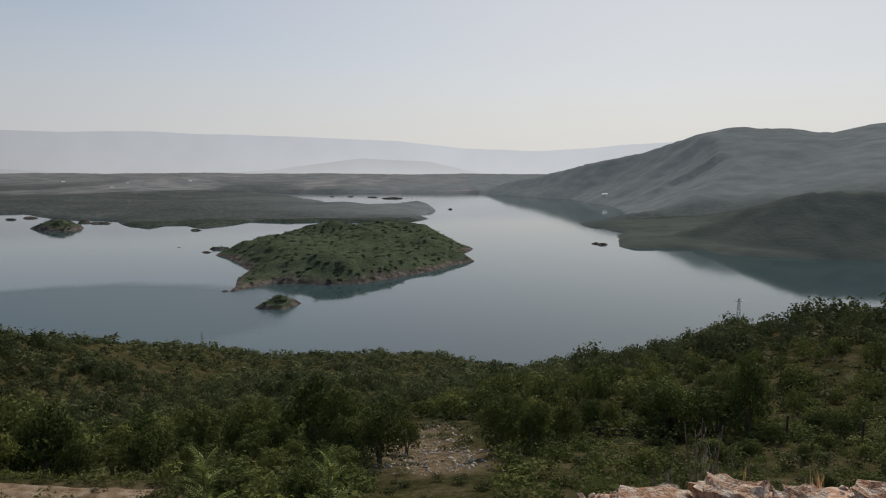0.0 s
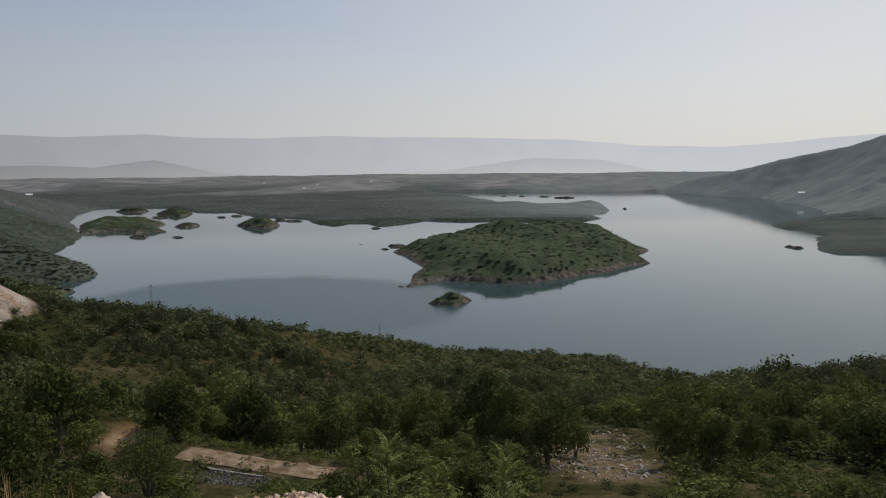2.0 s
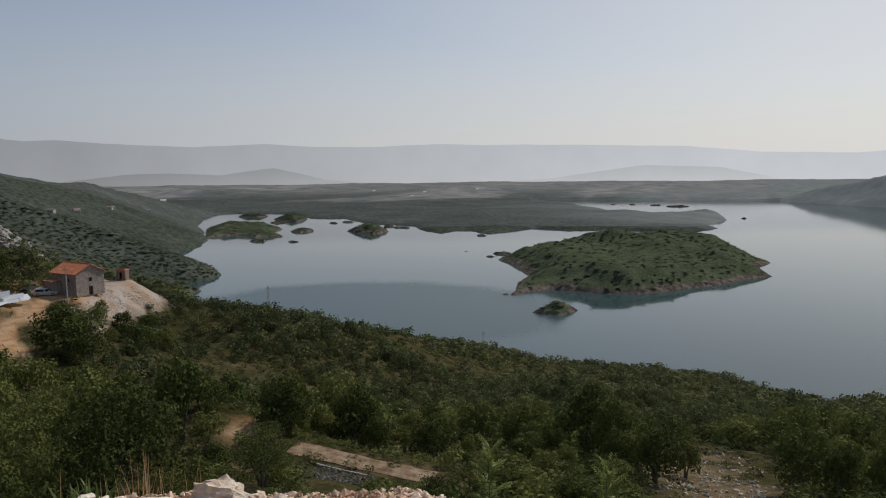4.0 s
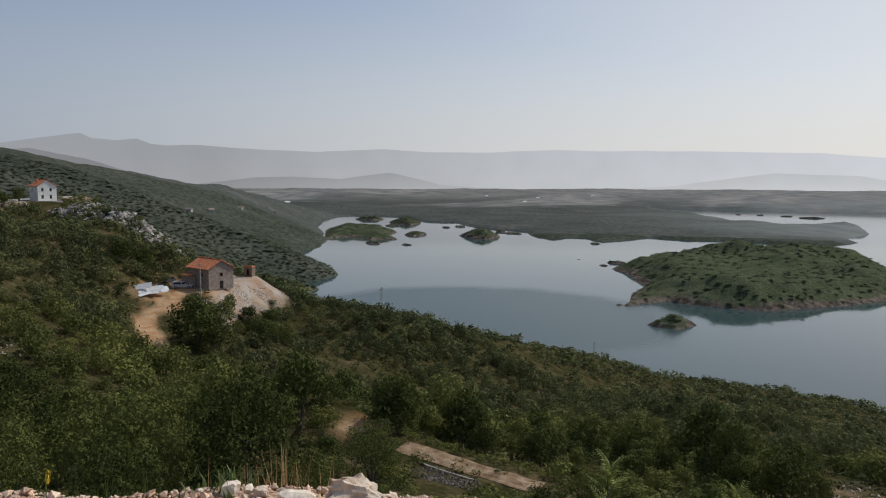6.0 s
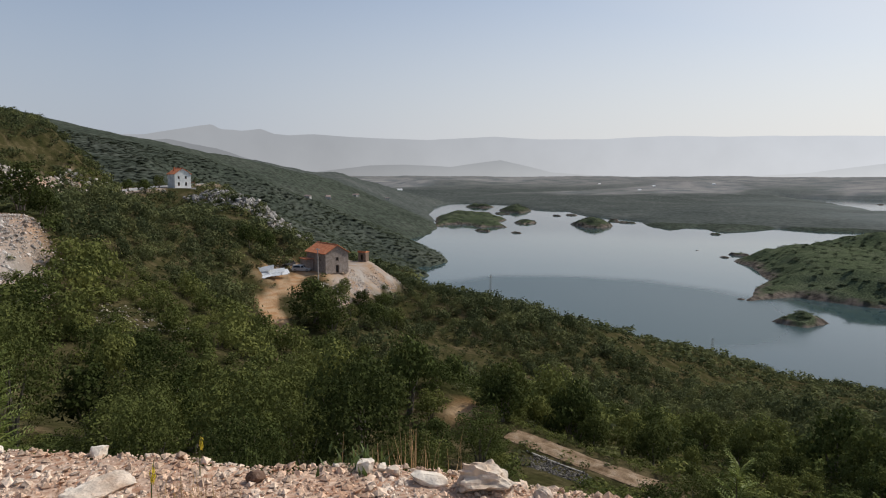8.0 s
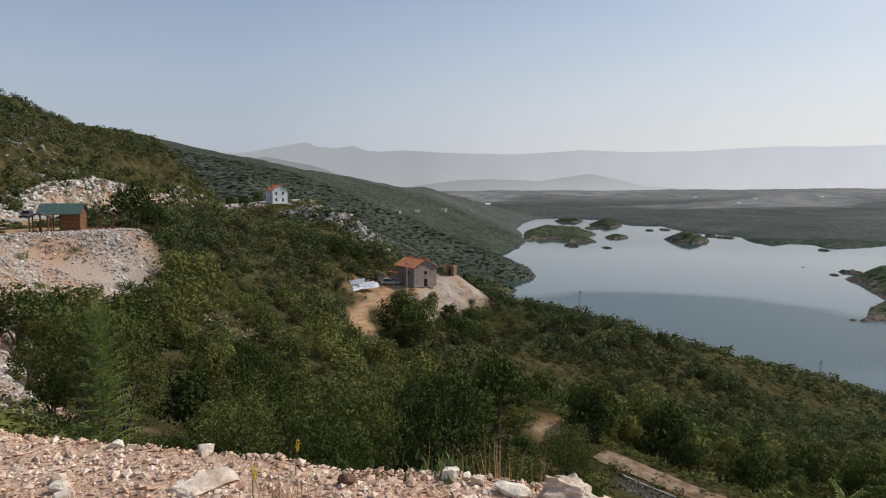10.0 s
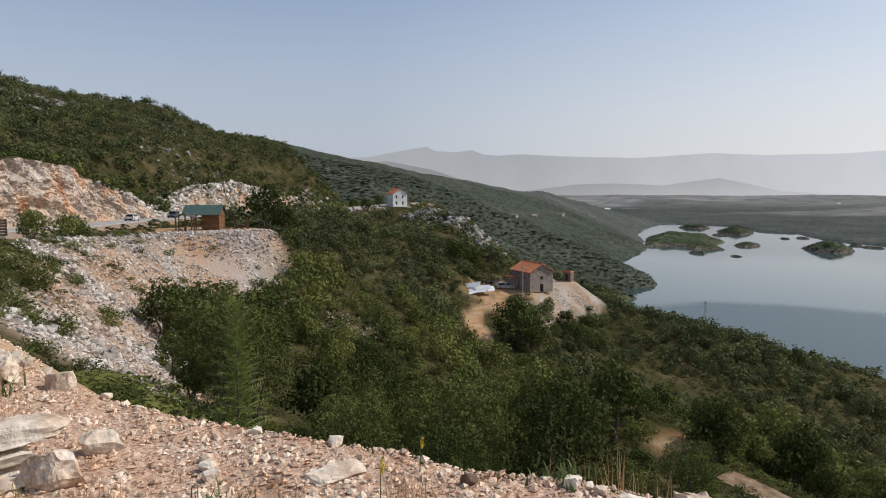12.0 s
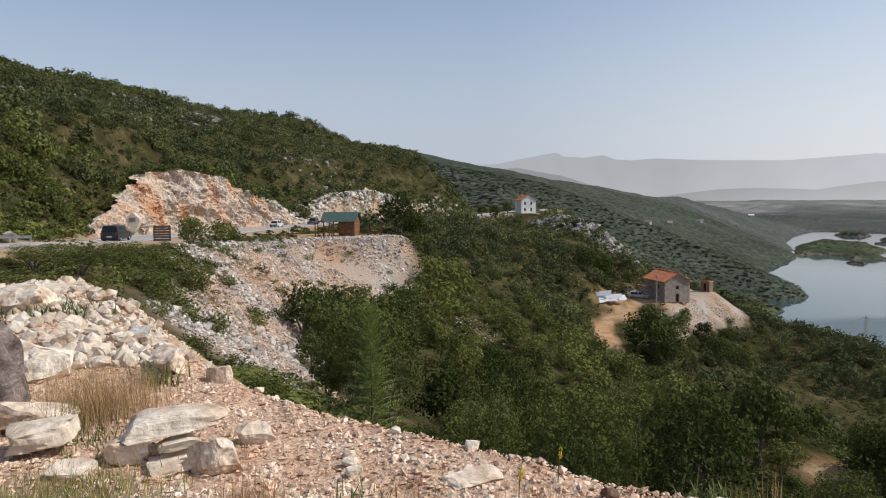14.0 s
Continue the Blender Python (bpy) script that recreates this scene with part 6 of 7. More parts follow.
M_GREENROOF = plain("green metal roofing", (0.07, 0.115, 0.105), rough=0.7, scale=2)
M_CONCRETE = plain("concrete", (0.42, 0.4, 0.37), rough=0.9, scale=2, bump=0.3)
M_OLDCONCRETE = plain("weathered concrete", (0.3, 0.28, 0.25), rough=0.9, scale=2, bump=0.3)
M_CONCRETE_DARK = plain("dark stone plate", (0.16, 0.16, 0.165), rough=0.5)
M_STEEL = plain("galvanised steel", (0.5, 0.52, 0.53), rough=0.45, metal=0.7, bump=0.05)
M_SHEET = plain("white sheet metal", (0.68, 0.69, 0.7), rough=0.5)


def wall_bm(length, height, thick, holes):
    """A wall along x from 0, its outer face at y 0, with holes (x0, x1, z0, z1) through it."""
    bm = bmesh.new()
    cuts = sorted({0.0, length, *[h[0] for h in holes], *[h[1] for h in holes]})
    for a, b in zip(cuts, cuts[1:]):
        zs = sorted([(h[2], h[3]) for h in holes if h[0] <= a and h[1] >= b])
        low = 0.0
        for z0, z1 in zs:
            if z0 > low:
                box(a, b, 0, thick, low, z0, bm=bm)
            low = z1
        box(a, b, 0, thick, low, height, bm=bm)
    return bm


def window(root, m, w, h, name="window"):
    frame_bm = bmesh.new()
    for x0, x1, z0, z1 in ((0, w, 0, 0.08), (0, w, h - 0.08, h), (0, 0.08, 0, h), (w - 0.08, w, 0, h), (w / 2 - 0.035, w / 2 + 0.035, 0, h)):
        box(x0, x1, 0.08, 0.16, z0, z1, bm=frame_bm)
    win = part(name, frame_bm, M_FRAMEWOOD, root)
    win.matrix_basis = m
    part("pane", box(0.05, w - 0.05, 0.11, 0.125, 0.05, h - 0.05), M_DARKGLASS, win)
    if name == "window":
        part("sill", box(-0.08, w + 0.08, -0.08, 0.1, -0.08, -0.002), M_CONCRETE, win)


def gabled_house(name, label, place, z, facing, wide, deep, eave, rise, walls, roof, holes, side_holes, over=0.35):
    """A house whose gable looks along the plan direction facing; local -y is the gable's outward side."""
    yaw = math.degrees(math.atan2(facing[1], facing[0])) + 90
    root = thing(name, label, "house", pose(*place, z, 0, 0, yaw))
    t = 0.45
    fr = part("wall", wall_bm(wide, eave, t, holes), walls, root)
    fr.location = (-wide / 2, -deep / 2, 0)
    bk = part("wall", wall_bm(wide, eave, t, []), walls, root)
    bk.location = (-wide / 2, deep / 2 - t, 0)
    for sx in (-1, 1):
        sw = part("wall", wall_bm(deep - 2 * t, eave, t, side_holes), walls, root)
        sw.matrix_basis = pose(sx * wide / 2, (deep / 2 - t) if sx < 0 else -(deep / 2 - t), 0, 0, 0, -90 if sx < 0 else 90)
    for yy in (-deep / 2, deep / 2 - t):
        bm = bmesh.new()
        tri = [(-wide / 2, eave), (wide / 2, eave), (0, eave + rise)]
        a = [bm.verts.new((x, yy, zz)) for x, zz in tri]
        b = [bm.verts.new((x, yy + t, zz)) for x, zz in tri]
        for i in range(3):
            bm.faces.new((a[i], a[(i + 1) % 3], b[(i + 1) % 3], b[i]))
        bm.faces.new(a[::-1])
        bm.faces.new(b)
        part("gable", bm, walls, root)
    ang = math.atan2(rise, wide / 2)
    run = (wide / 2 + over) / math.cos(ang)
    for sx in (-1, 1):
        bm = bmesh.new()
        n = int((deep + 2 * over) / 0.11)
        lines = []
        for k in range(n + 1):
            yy = -deep / 2 - over + k * (deep + 2 * over) / n
            zz = 0.13 + 0.05 * (k % 4 in (1, 2))
            lines.append([bm.verts.new(p) for p in ((0, yy, zz), (run, yy, zz), (run, yy, 0.02), (0, yy, 0.02))])
        for p, q in zip(lines, lines[1:]):
            for c in range(4):
                bm.faces.new((p[c], q[c], q[(c + 1) % 4], p[(c + 1) % 4]))
        bm.faces.new(lines[0])
        bm.faces.new(lines[-1][::-1])
        rf = part("roof", bm, roof, root)
        rf.matrix_basis = Matrix.Translation((0, 0, eave + rise)) @ Matrix.Rotation(0 if sx > 0 else math.pi, 4, "Z") @ Matrix.Rotation(ang, 4, "Y")
    part("ridge", tube([(0, -deep / 2 - over, eave + rise + 0.17), (0, deep / 2 + over, eave + rise + 0.17)], [0.14, 0.14], 8), roof, root)
    for x0, x1, z0, z1 in holes:
        m = pose(x0 - wide / 2, -deep / 2 + 0.12, z0)
        window(root, m, x1 - x0, z1 - z0, "door" if z0 < 0.2 else "window")
    for x0, x1, z0, z1 in side_holes:
        for sx in (-1, 1):
            base = pose(sx * wide / 2, (deep / 2 - t) if sx < 0 else -(deep / 2 - t), 0, 0, 0, -90 if sx < 0 else 90)
            window(root, base @ pose(x0, 0.12, z0), x1 - x0, z1 - z0)
    return root


stone_house = gabled_house("stone_house", "two-storey grey stone house with a red tiled gable roof", HOUSE_AT, HOUSE_Z, (0.992, -0.121), 6.2, 8.8, 4.75, 1.75, M_STONEWALL, M_TILE,
                           [(2.7, 3.6, 0.05, 1.9), (2.75, 3.5, 2.9, 3.75)], [(5.2, 6.0, 2.8, 3.8)])
white_house = gabled_house("white_house", "two-storey white rendered house with a red roof on a knoll", WHITE_AT, WHITE_Z, (0.99, -0.14), 6.4, 8.5, 5.6, 2.2, M_WHITE, M_TILE,
                           [(1.2, 2.0, 0.9, 2.3), (4.0, 4.8, 0.9, 2.3), (1.2, 2.0, 3.6, 4.8), (4.0, 4.8, 3.6, 4.8)], [(2.0, 2.8, 3.4, 4.6)])
part("chimney", box(-1.9, -1.3, 0.4, 1.0, 6.4, 8.4, 0.03), M_TILE, white_house)
part("plinth", box(-4.6, 4.6, -6.2, -4.26, -1.0, 0.06, 0.05), M_CONCRETE, white_house)
part("porch", box(3.21, 5.6, -2.0, 3.0, 2.1, 2.4), M_FRAMEWOOD, white_house)
for py in (-1.9, 2.9):
    part("porch_post", box(5.35, 5.55, py - 0.1, py + 0.1, 0, 2.1), M_FRAMEWOOD, white_house)
# lean-to behind the stone house, and the small store beyond it
part("lean_to", box(-4.9, -3.12, 1.2, 4.2, 0, 3.0, 0.03), M_STONEWALL, stone_house, "small masonry lean-to")
part("lean_to_roof", box(-5.2, -3.11, 0.9, 4.5, 3.02, 3.2, 0.03), M_TILE, stone_house)
M_BROWNWALL = mat("brown block walls", [(0.17, 0.12, 0.09), (0.24, 0.17, 0.13)], 2, bump=0.5, bump_scale=6, dist=0.04)
store = thing("stone_store", "small unfinished stone store beside the house", "shed", pose(-136.0, 117.3, HOUSE_Z, 0, 0, 25) @ Matrix.Diagonal((0.68, 0.8, 0.92, 1)))
for m in (pose(-1.6, -1.3, 0), pose(-1.6, 1.0, 0)):
    part("wall", wall_bm(3.2, 2.6, 0.3, [(1.1, 2.0, 0.3, 2.1)]), M_BROWNWALL, store).matrix_basis = m
for xx in (-1.6, 1.3):
    part("wall", box(xx, xx + 0.3, -0.998, 0.998, 0, 2.6), M_BROWNWALL, store)
part("roof", prism([(-1.5, 2.62), (1.5, 2.62), (1.5, 2.78), (-1.5, 3.15)], -1.72, 1.72), M_TILE, store)

# the timber rest hut by the road
hut = thing("timber_hut", "small log hut with a green metal roof and open porch", "hut", pose(*HUT_AT, HUT_Z, 0, 0, 79.4 + 180 - 20))
# local x runs across the view, local y towards the camera
for k in range(12):
    z0 = 0.08 + k * 0.19
    part("log", tube([(-2.7, 1.3, z0 + 0.09), (-0.05, 1.3, z0 + 0.09)], [0.1, 0.1], 6), M_LOG, hut)
    part("log", tube([(-2.7, -1.3, z0 + 0.09), (-0.05, -1.3, z0 + 0.09)], [0.1, 0.1], 6), M_LOG, hut)
    part("log", tube([(-2.6, -1.4, z0 + 0.14), (-2.6, 1.4, z0 + 0.14)], [0.1, 0.1], 6), M_LOG, hut)
    part("log", tube([(-0.15, -1.4, z0 + 0.14), (-0.15, 1.4, z0 + 0.14)], [0.1, 0.1], 6), M_LOG, hut)
part("floor", box(-2.8, 2.9, -1.6, 1.6, -0.3, 0.06), M_CONCRETE, hut)
for sx in (-1, 1):
    bm = box(-3.0, 3.0, 0, 2.4, 0, 0.07)
    for k in range(16):
        box(-2.95 + k * 0.38, -2.9 + k * 0.38, 0, 2.4, 0.07, 0.11, bm=bm)
    rf = part("roof", bm, M_GREENROOF, hut)
    rf.matrix_basis = Matrix.Translation((0, 0, 3.85)) @ Matrix.Rotation(0 if sx > 0 else math.pi, 4, "Z") @ Matrix.Rotation(-0.68, 4, "X")
for gx in (-2.65, 2.55):
    part("gable", prism([(-1.5, 2.42), (1.5, 2.42), (0, 3.74)], gx, gx + 0.1), M_LOG, hut)
for px in (0.9, 2.6):
    for py in (-1.3, 1.3):
        part("post", box(px - 0.09, px + 0.09, py - 0.09, py + 0.09, 0.06, 2.5, 0.02), M_FRAMEWOOD, hut)
part("beam", box(-0.2, 2.75, 1.22, 1.4, 2.45, 2.62), M_FRAMEWOOD, hut)
for py in (-1.2, 1.2):
    part("railing", box(0.3, 2.5, py - 0.04, py + 0.04, 0.75, 0.85), M_FRAMEWOOD, hut)


M_DARKROOF = plain("dark shingles", (0.06, 0.05, 0.045), scale=4, bump=0.3)


def shelter(place, z, yaw, label, w=2.0):
    root = thing("picnic_shelter", label, "shelter", pose(*place, z, 0, 0, yaw), "open shelters by the hut")
    for px in (-w / 2, w / 2):
        for py in (-w / 2, w / 2):
            part("post", box(px - 0.08, px + 0.08, py - 0.08, py + 0.08, -0.2, 2.1, 0.02), M_FRAMEWOOD, root)
    for sx in (-1, 1):
        rf = part("roof", box(-w / 2 - 0.25, w / 2 + 0.25, 0, w / 2 + 0.5, 0, 0.07), M_DARKROOF, root)
        rf.matrix_basis = Matrix.Translation((0, 0, 2.75)) @ Matrix.Rotation(0 if sx > 0 else math.pi, 4, "Z") @ Matrix.Rotation(-0.45, 4, "X")
    part("tabletop", box(-0.7, 0.7, -0.4, 0.4, 0.68, 0.75, 0.01), M_LOG, root)
    part("table_leg", box(-0.15, 0.15, -0.15, 0.15, -0.1, 0.68), M_FRAMEWOOD, root)
    for py in (-0.75, 0.75):
        part("bench", box(-0.7, 0.7, py - 0.15, py + 0.15, -0.1, 0.45, 0.02), M_LOG, root)
    return root


shelter(at(80.9, 107.5), 84.2, 160, "open timber picnic shelter with a dark roof by the hut", 2.2)
shelter(at(76.6, 113), 84.2, 160, "small open timber shelter with a pitched dark roof", 2.0)


# ---- vehicles ----
M_TYRE = plain("tyre rubber", (0.02, 0.02, 0.02), bump=0.2)
M_CARGLASS = plain("tinted car glass", (0.02, 0.025, 0.03), rough=0.08, bump=0, spec=0.6)
M_LAMP = plain("clear lamp glass", (0.7, 0.7, 0.68), rough=0.15, bump=0)
M_TAIL = plain("red tail lamp", (0.4, 0.02, 0.02), rough=0.2, bump=0)


def car(label, colour, place, z, heading, length=4.4, width=1.78, height=1.5, boxy=False, plate=True):
    """A car that points along the plan direction heading (degrees from +x)."""
    paint = plain("car paint", colour, rough=0.3, bump=0, scale=1, grain=0.04, spec=0.5)
    root = thing("car", label, "car", pose(*place, z, 0, 0, heading), "cars")
    L, W, H = length / 2, width / 2, height
    belt = H * 0.6
    low = [(-L, 0.35), (-L, belt - 0.05), (-L + 0.08, belt), (L * 0.45, belt), (L - 0.12, belt - 0.14), (L, belt - 0.3), (L, 0.33), (L - 0.15, 0.22), (-L + 0.15, 0.22)]
    bm = bmesh.new()
    a = [bm.verts.new((px, -W, pz)) for px, pz in low]
    b = [bm.verts.new((px, W, pz)) for px, pz in low]
    k = len(low)
    for i in range(k):
        bm.faces.new((a[i], a[(i + 1) % k], b[(i + 1) % k], b[i]))
    bm.faces.new(a[::-1])
    bm.faces.new(b)
    bmesh.ops.bevel(bm, geom=bm.edges[:], offset=0.05, segments=2, affect="EDGES")
    body = part("body", bm, paint, root)
    rear = -L + (0.1 if boxy else 0.35)
    top = [(rear, belt - 0.02, W - 0.04), (rear + (0.12 if boxy else 0.4), H, W - 0.22), (L * 0.12, H, W - 0.22), (L * 0.5, belt - 0.02, W - 0.04)]
    bm = bmesh.new()
    a = [bm.verts.new((px, -w, pz)) for px, pz, w in top]
    b = [bm.verts.new((px, w, pz)) for px, pz, w in top]
    for i in range(4):
        bm.faces.new((a[i], a[(i + 1) % 4], b[(i + 1) % 4], b[i]))
    bm.faces.new(a[::-1])
    bm.faces.new(b)
    bmesh.ops.bevel(bm, geom=bm.edges[:], offset=0.05, segments=2, affect="EDGES")
    cabin = part("cabin", bm, paint, root)
    zc0, zc1 = belt + 0.05, H - 0.1
    for sy in (-1, 1):
        for x0, x1 in ((rear + 0.3, -0.15), (-0.07, L * 0.3)):
            bm = bmesh.new()
            w0, w1 = W - 0.06, W - 0.185
            pts = [(x0, sy * (w0 + 0.012), zc0), (x1, sy * (w0 + 0.012), zc0), (x1 - 0.12, sy * (w1 + 0.012), zc1), (x0 + 0.1, sy * (w1 + 0.012), zc1)]
            q = [bm.verts.new(p) for p in pts]
            bm.faces.new(q)
            bmesh.ops.solidify(bm, geom=bm.faces[:], thickness=0.012)
            part("side_window", bm, M_CARGLASS, cabin)
    for x0, x1 in ((rear + 0.02, rear + (0.12 if boxy else 0.34)), (L * 0.46, L * 0.17)):
        bm = bmesh.new()
        s = -0.02 if x0 < 0 else 0.035
        q = [bm.verts.new(p) for p in ((x0 + s, -W + 0.16, zc0), (x0 + s, W - 0.16, zc0), (x1 + s, W - 0.3, zc1), (x1 + s, -W + 0.3, zc1))]
        bm.faces.new(q)
        bmesh.ops.solidify(bm, geom=bm.faces[:], thickness=0.012)
        part("windscreen", bm, M_CARGLASS, cabin)
    for wx in (-L * 0.62, L * 0.64):
        for sy in (-1, 1):
            tyre = part("wheel", tube([(wx, sy * (W - 0.2), 0.31), (wx, sy * (W + 0.01), 0.31)], [0.31, 0.31], 18), M_TYRE, root)
            part("rim", tube([(wx, sy * (W - 0.05), 0.31), (wx, sy * (W + 0.022), 0.31)], [0.19, 0.17], 12), M_STEEL, tyre)
    for sy in (-1, 1):
        part("headlight", box(L - 0.12, L + 0.015, sy * W * 0.7 - 0.2, sy * W * 0.7 + 0.2, belt - 0.34, belt - 0.2, 0.02), M_LAMP, root)
        part("tail_light", box(-L - 0.015, -L + 0.1, sy * W * 0.82 - 0.1, sy * W * 0.82 + 0.1, belt - 0.3, belt - 0.06, 0.02), M_TAIL, root)
    for sx in (-1, 1):
        part("bumper", box(sx * L - 0.07, sx * L + 0.05, -W + 0.1, W - 0.1, 0.3, 0.48, 0.03), M_TYRE, root)
    if plate:
        part("number_plate", box(-L - 0.06, -L - 0.03, -0.26, 0.26, 0.52, 0.63), M_SHEET, root)
    return root


def road_z(x, y):
    return float(np.interp(line_dist(np.array([x]), np.array([y]), ROAD)[1][0], range(len(ROAD_Z)), ROAD_Z)) + 0.1


for args in (("black off-road car driving on the asphalt road", (0.02, 0.02, 0.022), (-84.4, -10.0), 168, 4.6, 1.85, 1.8, True),
             ("black estate car driving on the asphalt road", (0.025, 0.022, 0.03), (-122.0, 2.7), 158, 4.6, 1.8, 1.6, True),
             ("white car driving on the asphalt road", (0.6, 0.6, 0.6), (-149.3, 14.0), 157, 4.3, 1.75, 1.45, False),
             ("dark car driving on the asphalt road", (0.05, 0.05, 0.055), (-168.2, 24.7), 336, 4.4, 1.78, 1.6, True)):
    car(args[0], args[1], args[2], road_z(*args[2]), *args[3:])
car("silver estate car parked beside the stone house", (0.45, 0.45, 0.46), (-131.6, 94.2), gz(-131.6, 94.2), 40, 4.5, 1.76, 1.5, True)
car("dark hatchback parked by the stone pile", (0.06, 0.06, 0.07), (-138.0, 95.0), gz(-138.0, 95.0), 300, 4.0, 1.7, 1.45)
car("white van parked behind the silver car", (0.6, 0.6, 0.6), (-136.4, 100.6), gz(-136.4, 100.6), 35, 4.4, 1.78, 1.75, True)

# ---- roadside furniture ----
sign = thing("wooden_sign", "weathered dark slatted wooden board on two posts", "sign", pose(*at(93.55, 84), 85.25, 0, 0, 88))
M_OLDWOOD = plain("weathered dark board", (0.07, 0.05, 0.04), scale=6, bump=0.4)
for k in range(6):
    part("slat", box(-0.95, 0.95, -0.03, 0.03, 0.25 + k * 0.3, 0.5 + k * 0.3, 0.01), M_OLDWOOD, sign)
for px in (-0.8, 0.8):
    part("post", box(px - 0.06, px + 0.06, 0.032, 0.15, -1.2, 2.08), M_OLDWOOD, sign)
rail = thing("guard_rail", "grey steel crash barrier along the road", "guard rail", pose(0, 0, 0))
gx, gy, gzz, gnx, gny = along(ROAD, ROAD_Z, 2.0)
pick = [i for i in range(len(gx)) if -76 < gx[i] < -30]
pts = [(gx[i] + gnx[i] * 4.6, gy[i] + gny[i] * 4.6, gzz[i]) for i in pick]
for lo, hi, out in ((0.5, 0.6, 0.0), (0.6, 0.7, 0.05), (0.7, 0.8, 0.0)):
    bm = bmesh.new()
    for p, q in zip(pts, pts[1:]):
        vs = [bm.verts.new((p[0], p[1] + out, p[2] + lo)), bm.verts.new((q[0], q[1] + out, q[2] + lo)), bm.verts.new((q[0], q[1] + 0.05 - out, q[2] + hi)), bm.verts.new((p[0], p[1] + 0.05 - out, p[2] + hi))]
        bm.faces.new(vs)
    bmesh.ops.solidify(bm, geom=bm.faces[:], thickness=0.02)
    part("beam", bm, M_STEEL, rail)
for p in pts[::2]:
    part("post", box(p[0] - 0.05, p[0] + 0.05, p[1] - 0.16, p[1] - 0.03, p[2] - 0.5, p[2] + 0.75), M_STEEL, rail)
board = thing("plaque", "dark plaque on a smoothed pale patch of the rock face", "plaque", pose(-105.6, -10.3, 87.45, 0, 0, 78))
bm = bmesh.new()
rim = [[bm.verts.new((0.95 * math.cos(t) * (1 + 0.2 * math.sin(3 * t)), y, 1.25 * math.sin(t) * (1 + 0.16 * math.cos(4 * t)) - 0.4)) for t in [2 * math.pi * k / 18 for k in range(18)]] for y in (0.0, 1.2)]
bm.faces.new(rim[0])
for k in range(18):
    bm.faces.new((rim[0][k], rim[1][k], rim[1][(k + 1) % 18], rim[0][(k + 1) % 18]))
part("backing", bm, mat("smoothed mortar", [(0.5, 0.43, 0.35), (0.62, 0.55, 0.46)], 1.2, bump=0.4), board, "smoothed pale mortar backing")
part("panel", box(-0.45, 0.45, -0.06, -0.004, -0.3, 0.3, 0.01), M_CONCRETE_DARK, board)


def utility_pole(place, tall, label, z=None):
    zz = gz(*place) if z is None else z
    root = thing("utility_pole", label, "utility pole", pose(*place, zz - 0.3), "utility poles")
    part("shaft", tube([(0, 0, 0), (0, 0, tall)], [0.14, 0.09], 8), M_CONCRETE, root)
    arm = part("crossarm", box(-0.7, 0.7, -0.05, 0.05, tall - 0.35, tall - 0.25), M_STEEL, root)
    for px in (-0.6, 0, 0.6):
        part("insulator", tube([(px, 0, tall - 0.25), (px, 0, tall - 0.08)], [0.04, 0.03], 6), M_LAMP, arm)
    return root


utility_pole((-119.9, 90.1), 7.5, "concrete utility pole in front of the stone house")


def lattice_mast(place, tall, label):
    root = thing("lattice_mast", label, "mast", pose(*place, gz(*place) - 0.3), "lattice masts on the slope")
    w0, w1 = 0.55, 0.16
    for sx in (-1, 1):
        for sy in (-1, 1):
            part("leg", tube([(sx * w0, sy * w0, 0), (sx * w1, sy * w1, tall)], [0.05, 0.04], 5), M_STEEL, root)
    for k in range(7):
        q0, q1 = k / 7, (k + 1) / 7
        a, b = w0 + (w1 - w0) * q0, w0 + (w1 - w0) * q1
        for (x0, y0), (x1, y1) in (((-1, -1), (1, -1)), ((1, -1), (1, 1)), ((1, 1), (-1, 1)), ((-1, 1), (-1, -1))):
            part("brace", tube([(x0 * a, y0 * a, tall * q0), (x1 * b, y1 * b, tall * q1)], [0.025, 0.025], 4), M_STEEL, root)
    part("crossarm", box(-1.1, 1.1, -0.05, 0.05, tall - 0.8, tall - 0.7), M_STEEL, root)
    return root


lattice_mast(at(-24.1, 172), 11, "slim grey lattice mast rising above the trees")
lattice_mast(at(38.3, 232), 11, "slim grey lattice mast rising above the trees")
lattice_mast(at(20.1, 300), 9, "slim grey lattice mast above the shore woods")

# pile of sheet metal beside the drive
px, py = at(57.0, 155)
pile = thing("sheet_pile", "heap of white metal sheets and boards beside the drive", "scrap heap", pose(px, py, gz(px, py), 0, 0, 57))
for k, (dx, dy, dz, tilt, turn, long) in enumerate(((-1.6, 0.6, 1.5, 38, -14, 2.6), (0.4, 0.2, 1.0, 30, -6, 2.8), (1.9, -0.3, 0.6, 26, 8, 2.0), (-2.4, -0.5, 0.5, 22, 12, 1.6), (0.2, -0.9, 0.35, 18, -20, 2.2), (2.8, 0.5, 0.8, 34, 20, 1.4), (-0.8, -1.5, 0.2, 10, 30, 1.2))):
    s = part("sheet", box(-long, long, -0.75, 0.75, 0, 0.05), M_SHEET, pile)
    s.matrix_basis = pose(dx, dy, dz, tilt, 4 * (k % 3) - 10, turn)

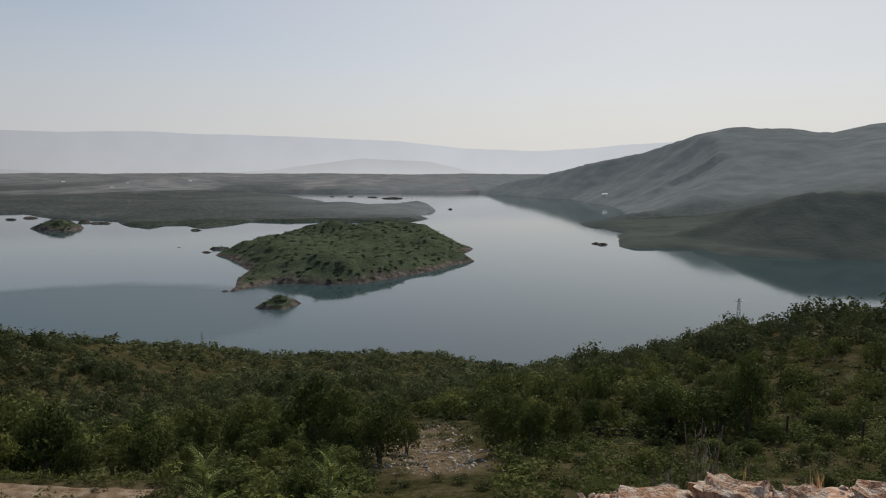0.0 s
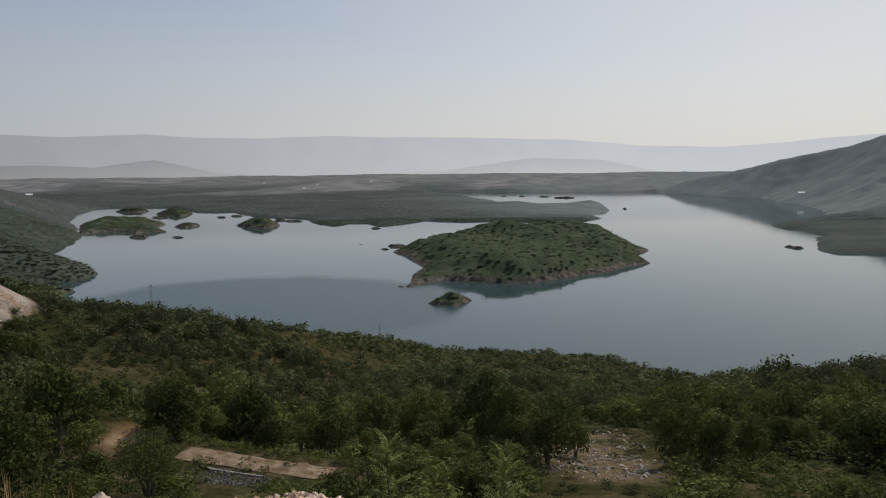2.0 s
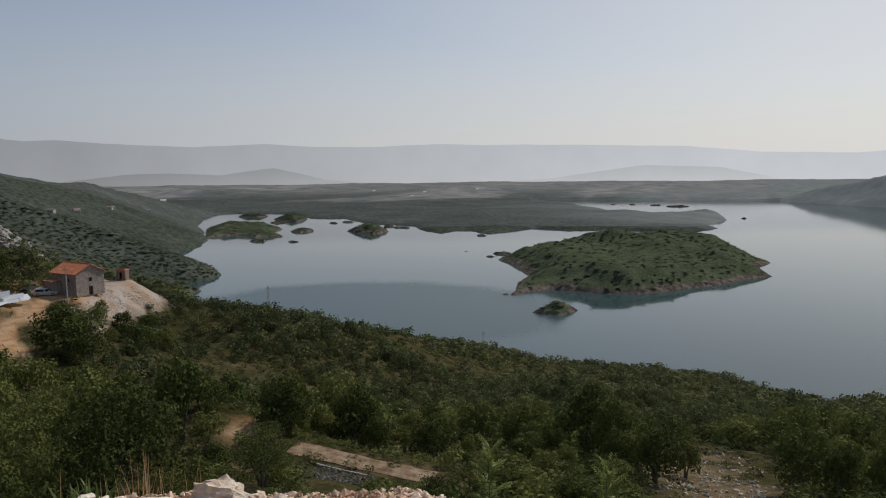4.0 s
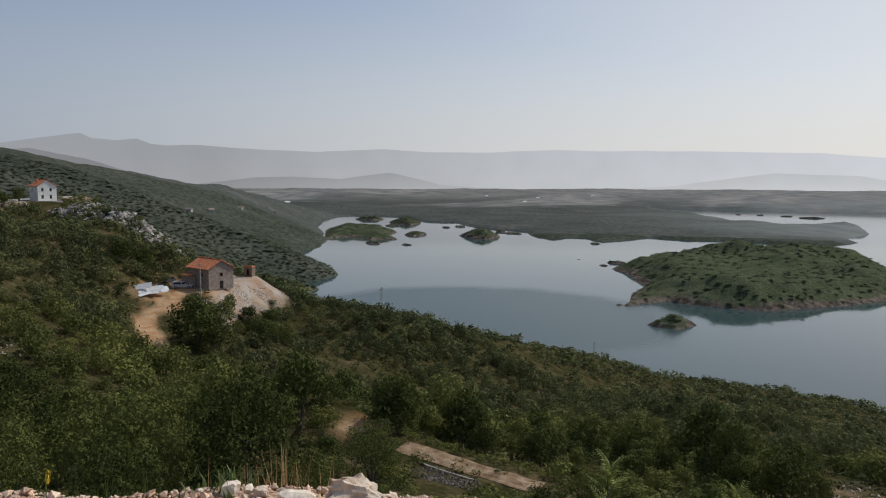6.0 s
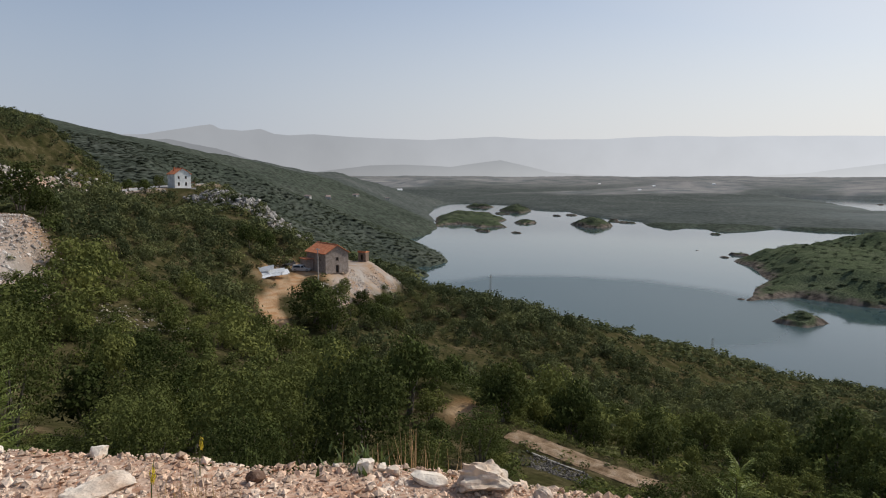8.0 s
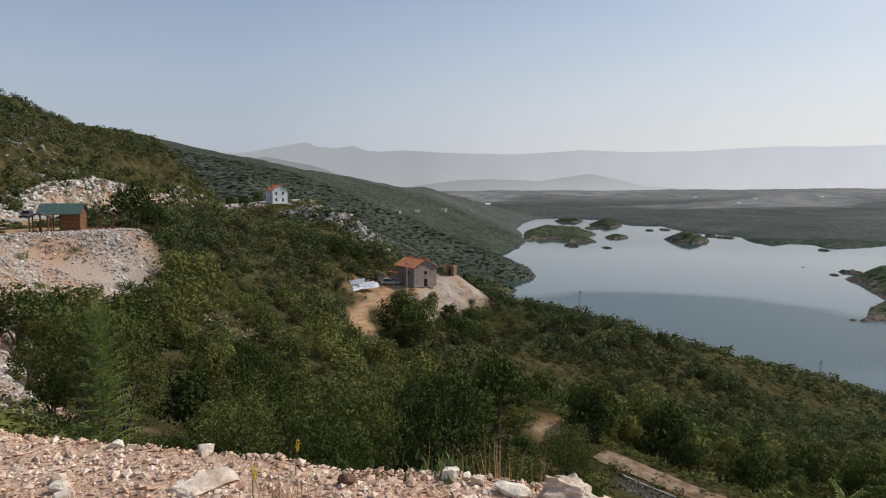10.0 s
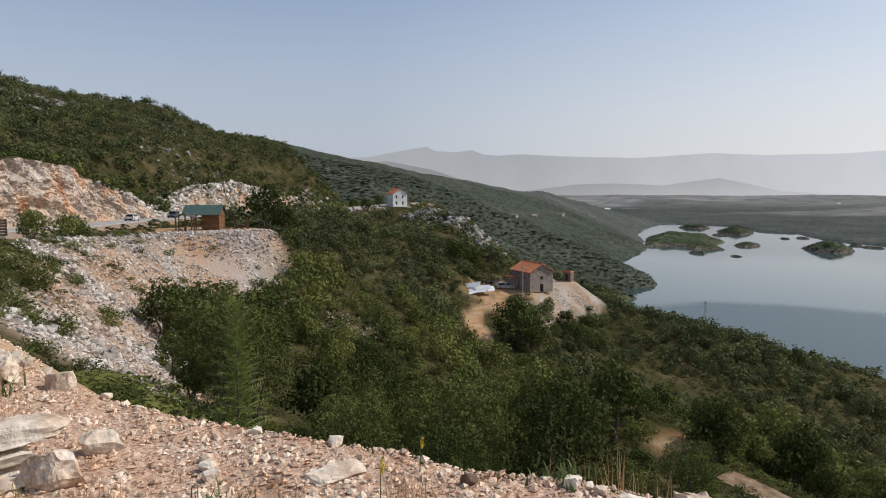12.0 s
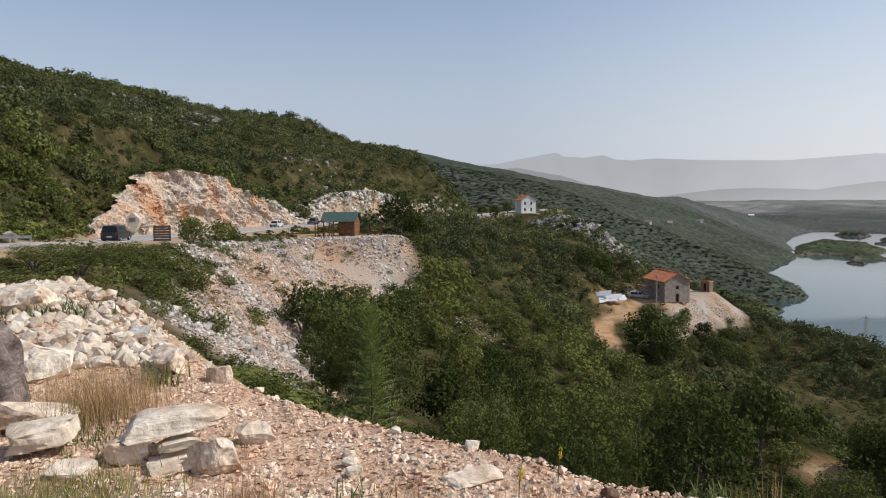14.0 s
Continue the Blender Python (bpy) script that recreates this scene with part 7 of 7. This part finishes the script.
# timber rail and old planks below the shelf
fence = thing("plank_rail", "low broken rail of dark planks among bushes", "fence", pose(15.8, 57.4, gz(15.8, 57.4), 0, 0, -12))
for px in (-1.9, 0.1, 2.0):
    part("post", box(px - 0.07, px + 0.07, -0.07, 0.07, -0.3, 1.0), M_OLDWOOD, fence)
for pz in (0.4, 0.85):
    part("plank", box(-2.3, 2.3, -0.11, -0.072, pz - 0.09, pz + 0.09, 0.01), M_OLDWOOD, fence)

# concrete edge of the channel beside the track
KERB = [at(35.4, 47.0), at(33.5, 45.9), at(30.4, 44.6)]
strip("kerb", KERB, [gz(*q) + 0.02 for q in KERB], 0.07, 0.05, M_OLDCONCRETE, "low concrete edge of a stone-filled channel", "kerb", 1.0)
M_DIRTROAD = mat("stony dirt track", [(0.15, 0.1, 0.06), (0.26, 0.185, 0.12), (0.36, 0.28, 0.2)], 1.3, bump=0.7, bump_scale=14, dist=0.05, rough=1.0, spec=0.0, grain=0.4)
x, y, z, nx, ny = along([at(36.9, 49.6), at(35.7, 49), at(31, 46.6), at(26.7, 45), at(24.5, 44.5)], [70.3, 70.2, 69.9, 69.7, 69.5], 0.4)
cols = np.linspace(-1, 1, 9)
tv = np.concatenate([np.stack([x + nx * o, y + ny * o, z + (0.07 - 0.05 * abs(q) + 0.03 * (abs(abs(q) - 0.5) > 0.2)) + 0.04 * fbm(x + nx * o, y + ny * o, 0.8, 61)], -1) for q in cols for o in [1.0 * q + 0.3 * fbm(x, y, 1.3, 62 + (q > 0)) * q * q]])
tf = [(a * len(x) + i, a * len(x) + i + 1, (a + 1) * len(x) + i + 1, (a + 1) * len(x) + i) for a in range(8) for i in range(len(x) - 1)]
tagged(new("dirt_track", mesh_from("dirt_track", tv, tf, [M_DIRTROAD])), "rutted brown dirt track through the scrub", "track", kind="structure")
M_FARWALL = plain("weathered pale walls", (0.45, 0.44, 0.41), bump=0)
M_FARROOF = plain("weathered roof tiles", (0.26, 0.2, 0.17), bump=0)
M_FARWHITE = plain("distant white walls", (0.85, 0.85, 0.84), bump=0)
for k, (a, r) in enumerate(((26.1, 3000), (25.0, 3400), (20.5, 3500), (46, 1900), (29.3, 3600), (-13.5, 2013))):
    px, py = at(a, r)
    far_house = thing("far_building", "tiny white building far off on the plain", "building", pose(px, py, gz(px, py), 0, 0, a), "far white buildings")
    part("wall", box(-7, 7, -4, 4, -3, 2.5), M_FARWHITE, far_house)
    part("roof", prism([(-4.5, 2.5), (4.5, 2.5), (2.5, 4.8)], -7.5, 7.5), M_FARWHITE, far_house)

# small houses on the western hillside
for px, py, yaw in ((-667, 490.5, 20), (-763.9, 596.8, 50), (-769, 600, 80), (-836.7, 707.3, 30), (-843, 716, 70), (-992, 922.6, 50)):
    cottage = thing("cottage", "tiny pale house on the wooded hillside", "house", pose(px, py, gz(px, py), 0, 0, yaw), "houses on the hillside")
    part("wall", box(-3.5, 3.5, -2.4, 2.4, -1.5, 2.4), M_FARWALL, cottage)
    part("roof", prism([(-2.8, 2.4), (2.8, 2.4), (0, 4.0)], -3.9, 3.9), M_FARROOF, cottage)

# far reservoirs that glint on the plain
for (a, r, w, dpt), level in zip(POOLS, POOL_Z):
    px, py = at(a, r)
    bm = bmesh.new()
    ring = [bm.verts.new((w / 2 * math.cos(t) * (1 + 0.12 * math.sin(3 * t)), dpt / 2 * math.sin(t) * (1 + 0.2 * math.cos(2 * t)), 0)) for t in [2 * math.pi * k / 28 for k in range(28)]]
    bm.faces.new(ring)
    pool = part("water", bm, M_WATER)
    pool.matrix_world = pose(px, py, level + 1.0, 0, 0, a)
    tagged(pool, "thin bright strip of far water on the plain", "lake", kind="structure")

# wire fence along the slope beyond the plank rail
wire_fence = thing("wire_fence", "old wire fence on dark posts among the bushes", "fence", pose(0, 0, 0))
tops = []
for a, r in ((-11.5, 59), (-19.2, 58), (-23.5, 57.5), (-28, 57), (-33, 57)):
    px, py = at(a, r)
    pz = gz(px, py)
    part("post", box(px - 0.06, px + 0.06, py - 0.06, py + 0.06, pz - 0.4, pz + 2.0), M_OLDWOOD, wire_fence)
    tops.append((px, py, pz))
for up in (1.1, 1.9):
    part("wire", tube([(x, y - 0.08, z + up) for x, y, z in tops], [0.009] * len(tops), 4), M_OLDWOOD, wire_fence)
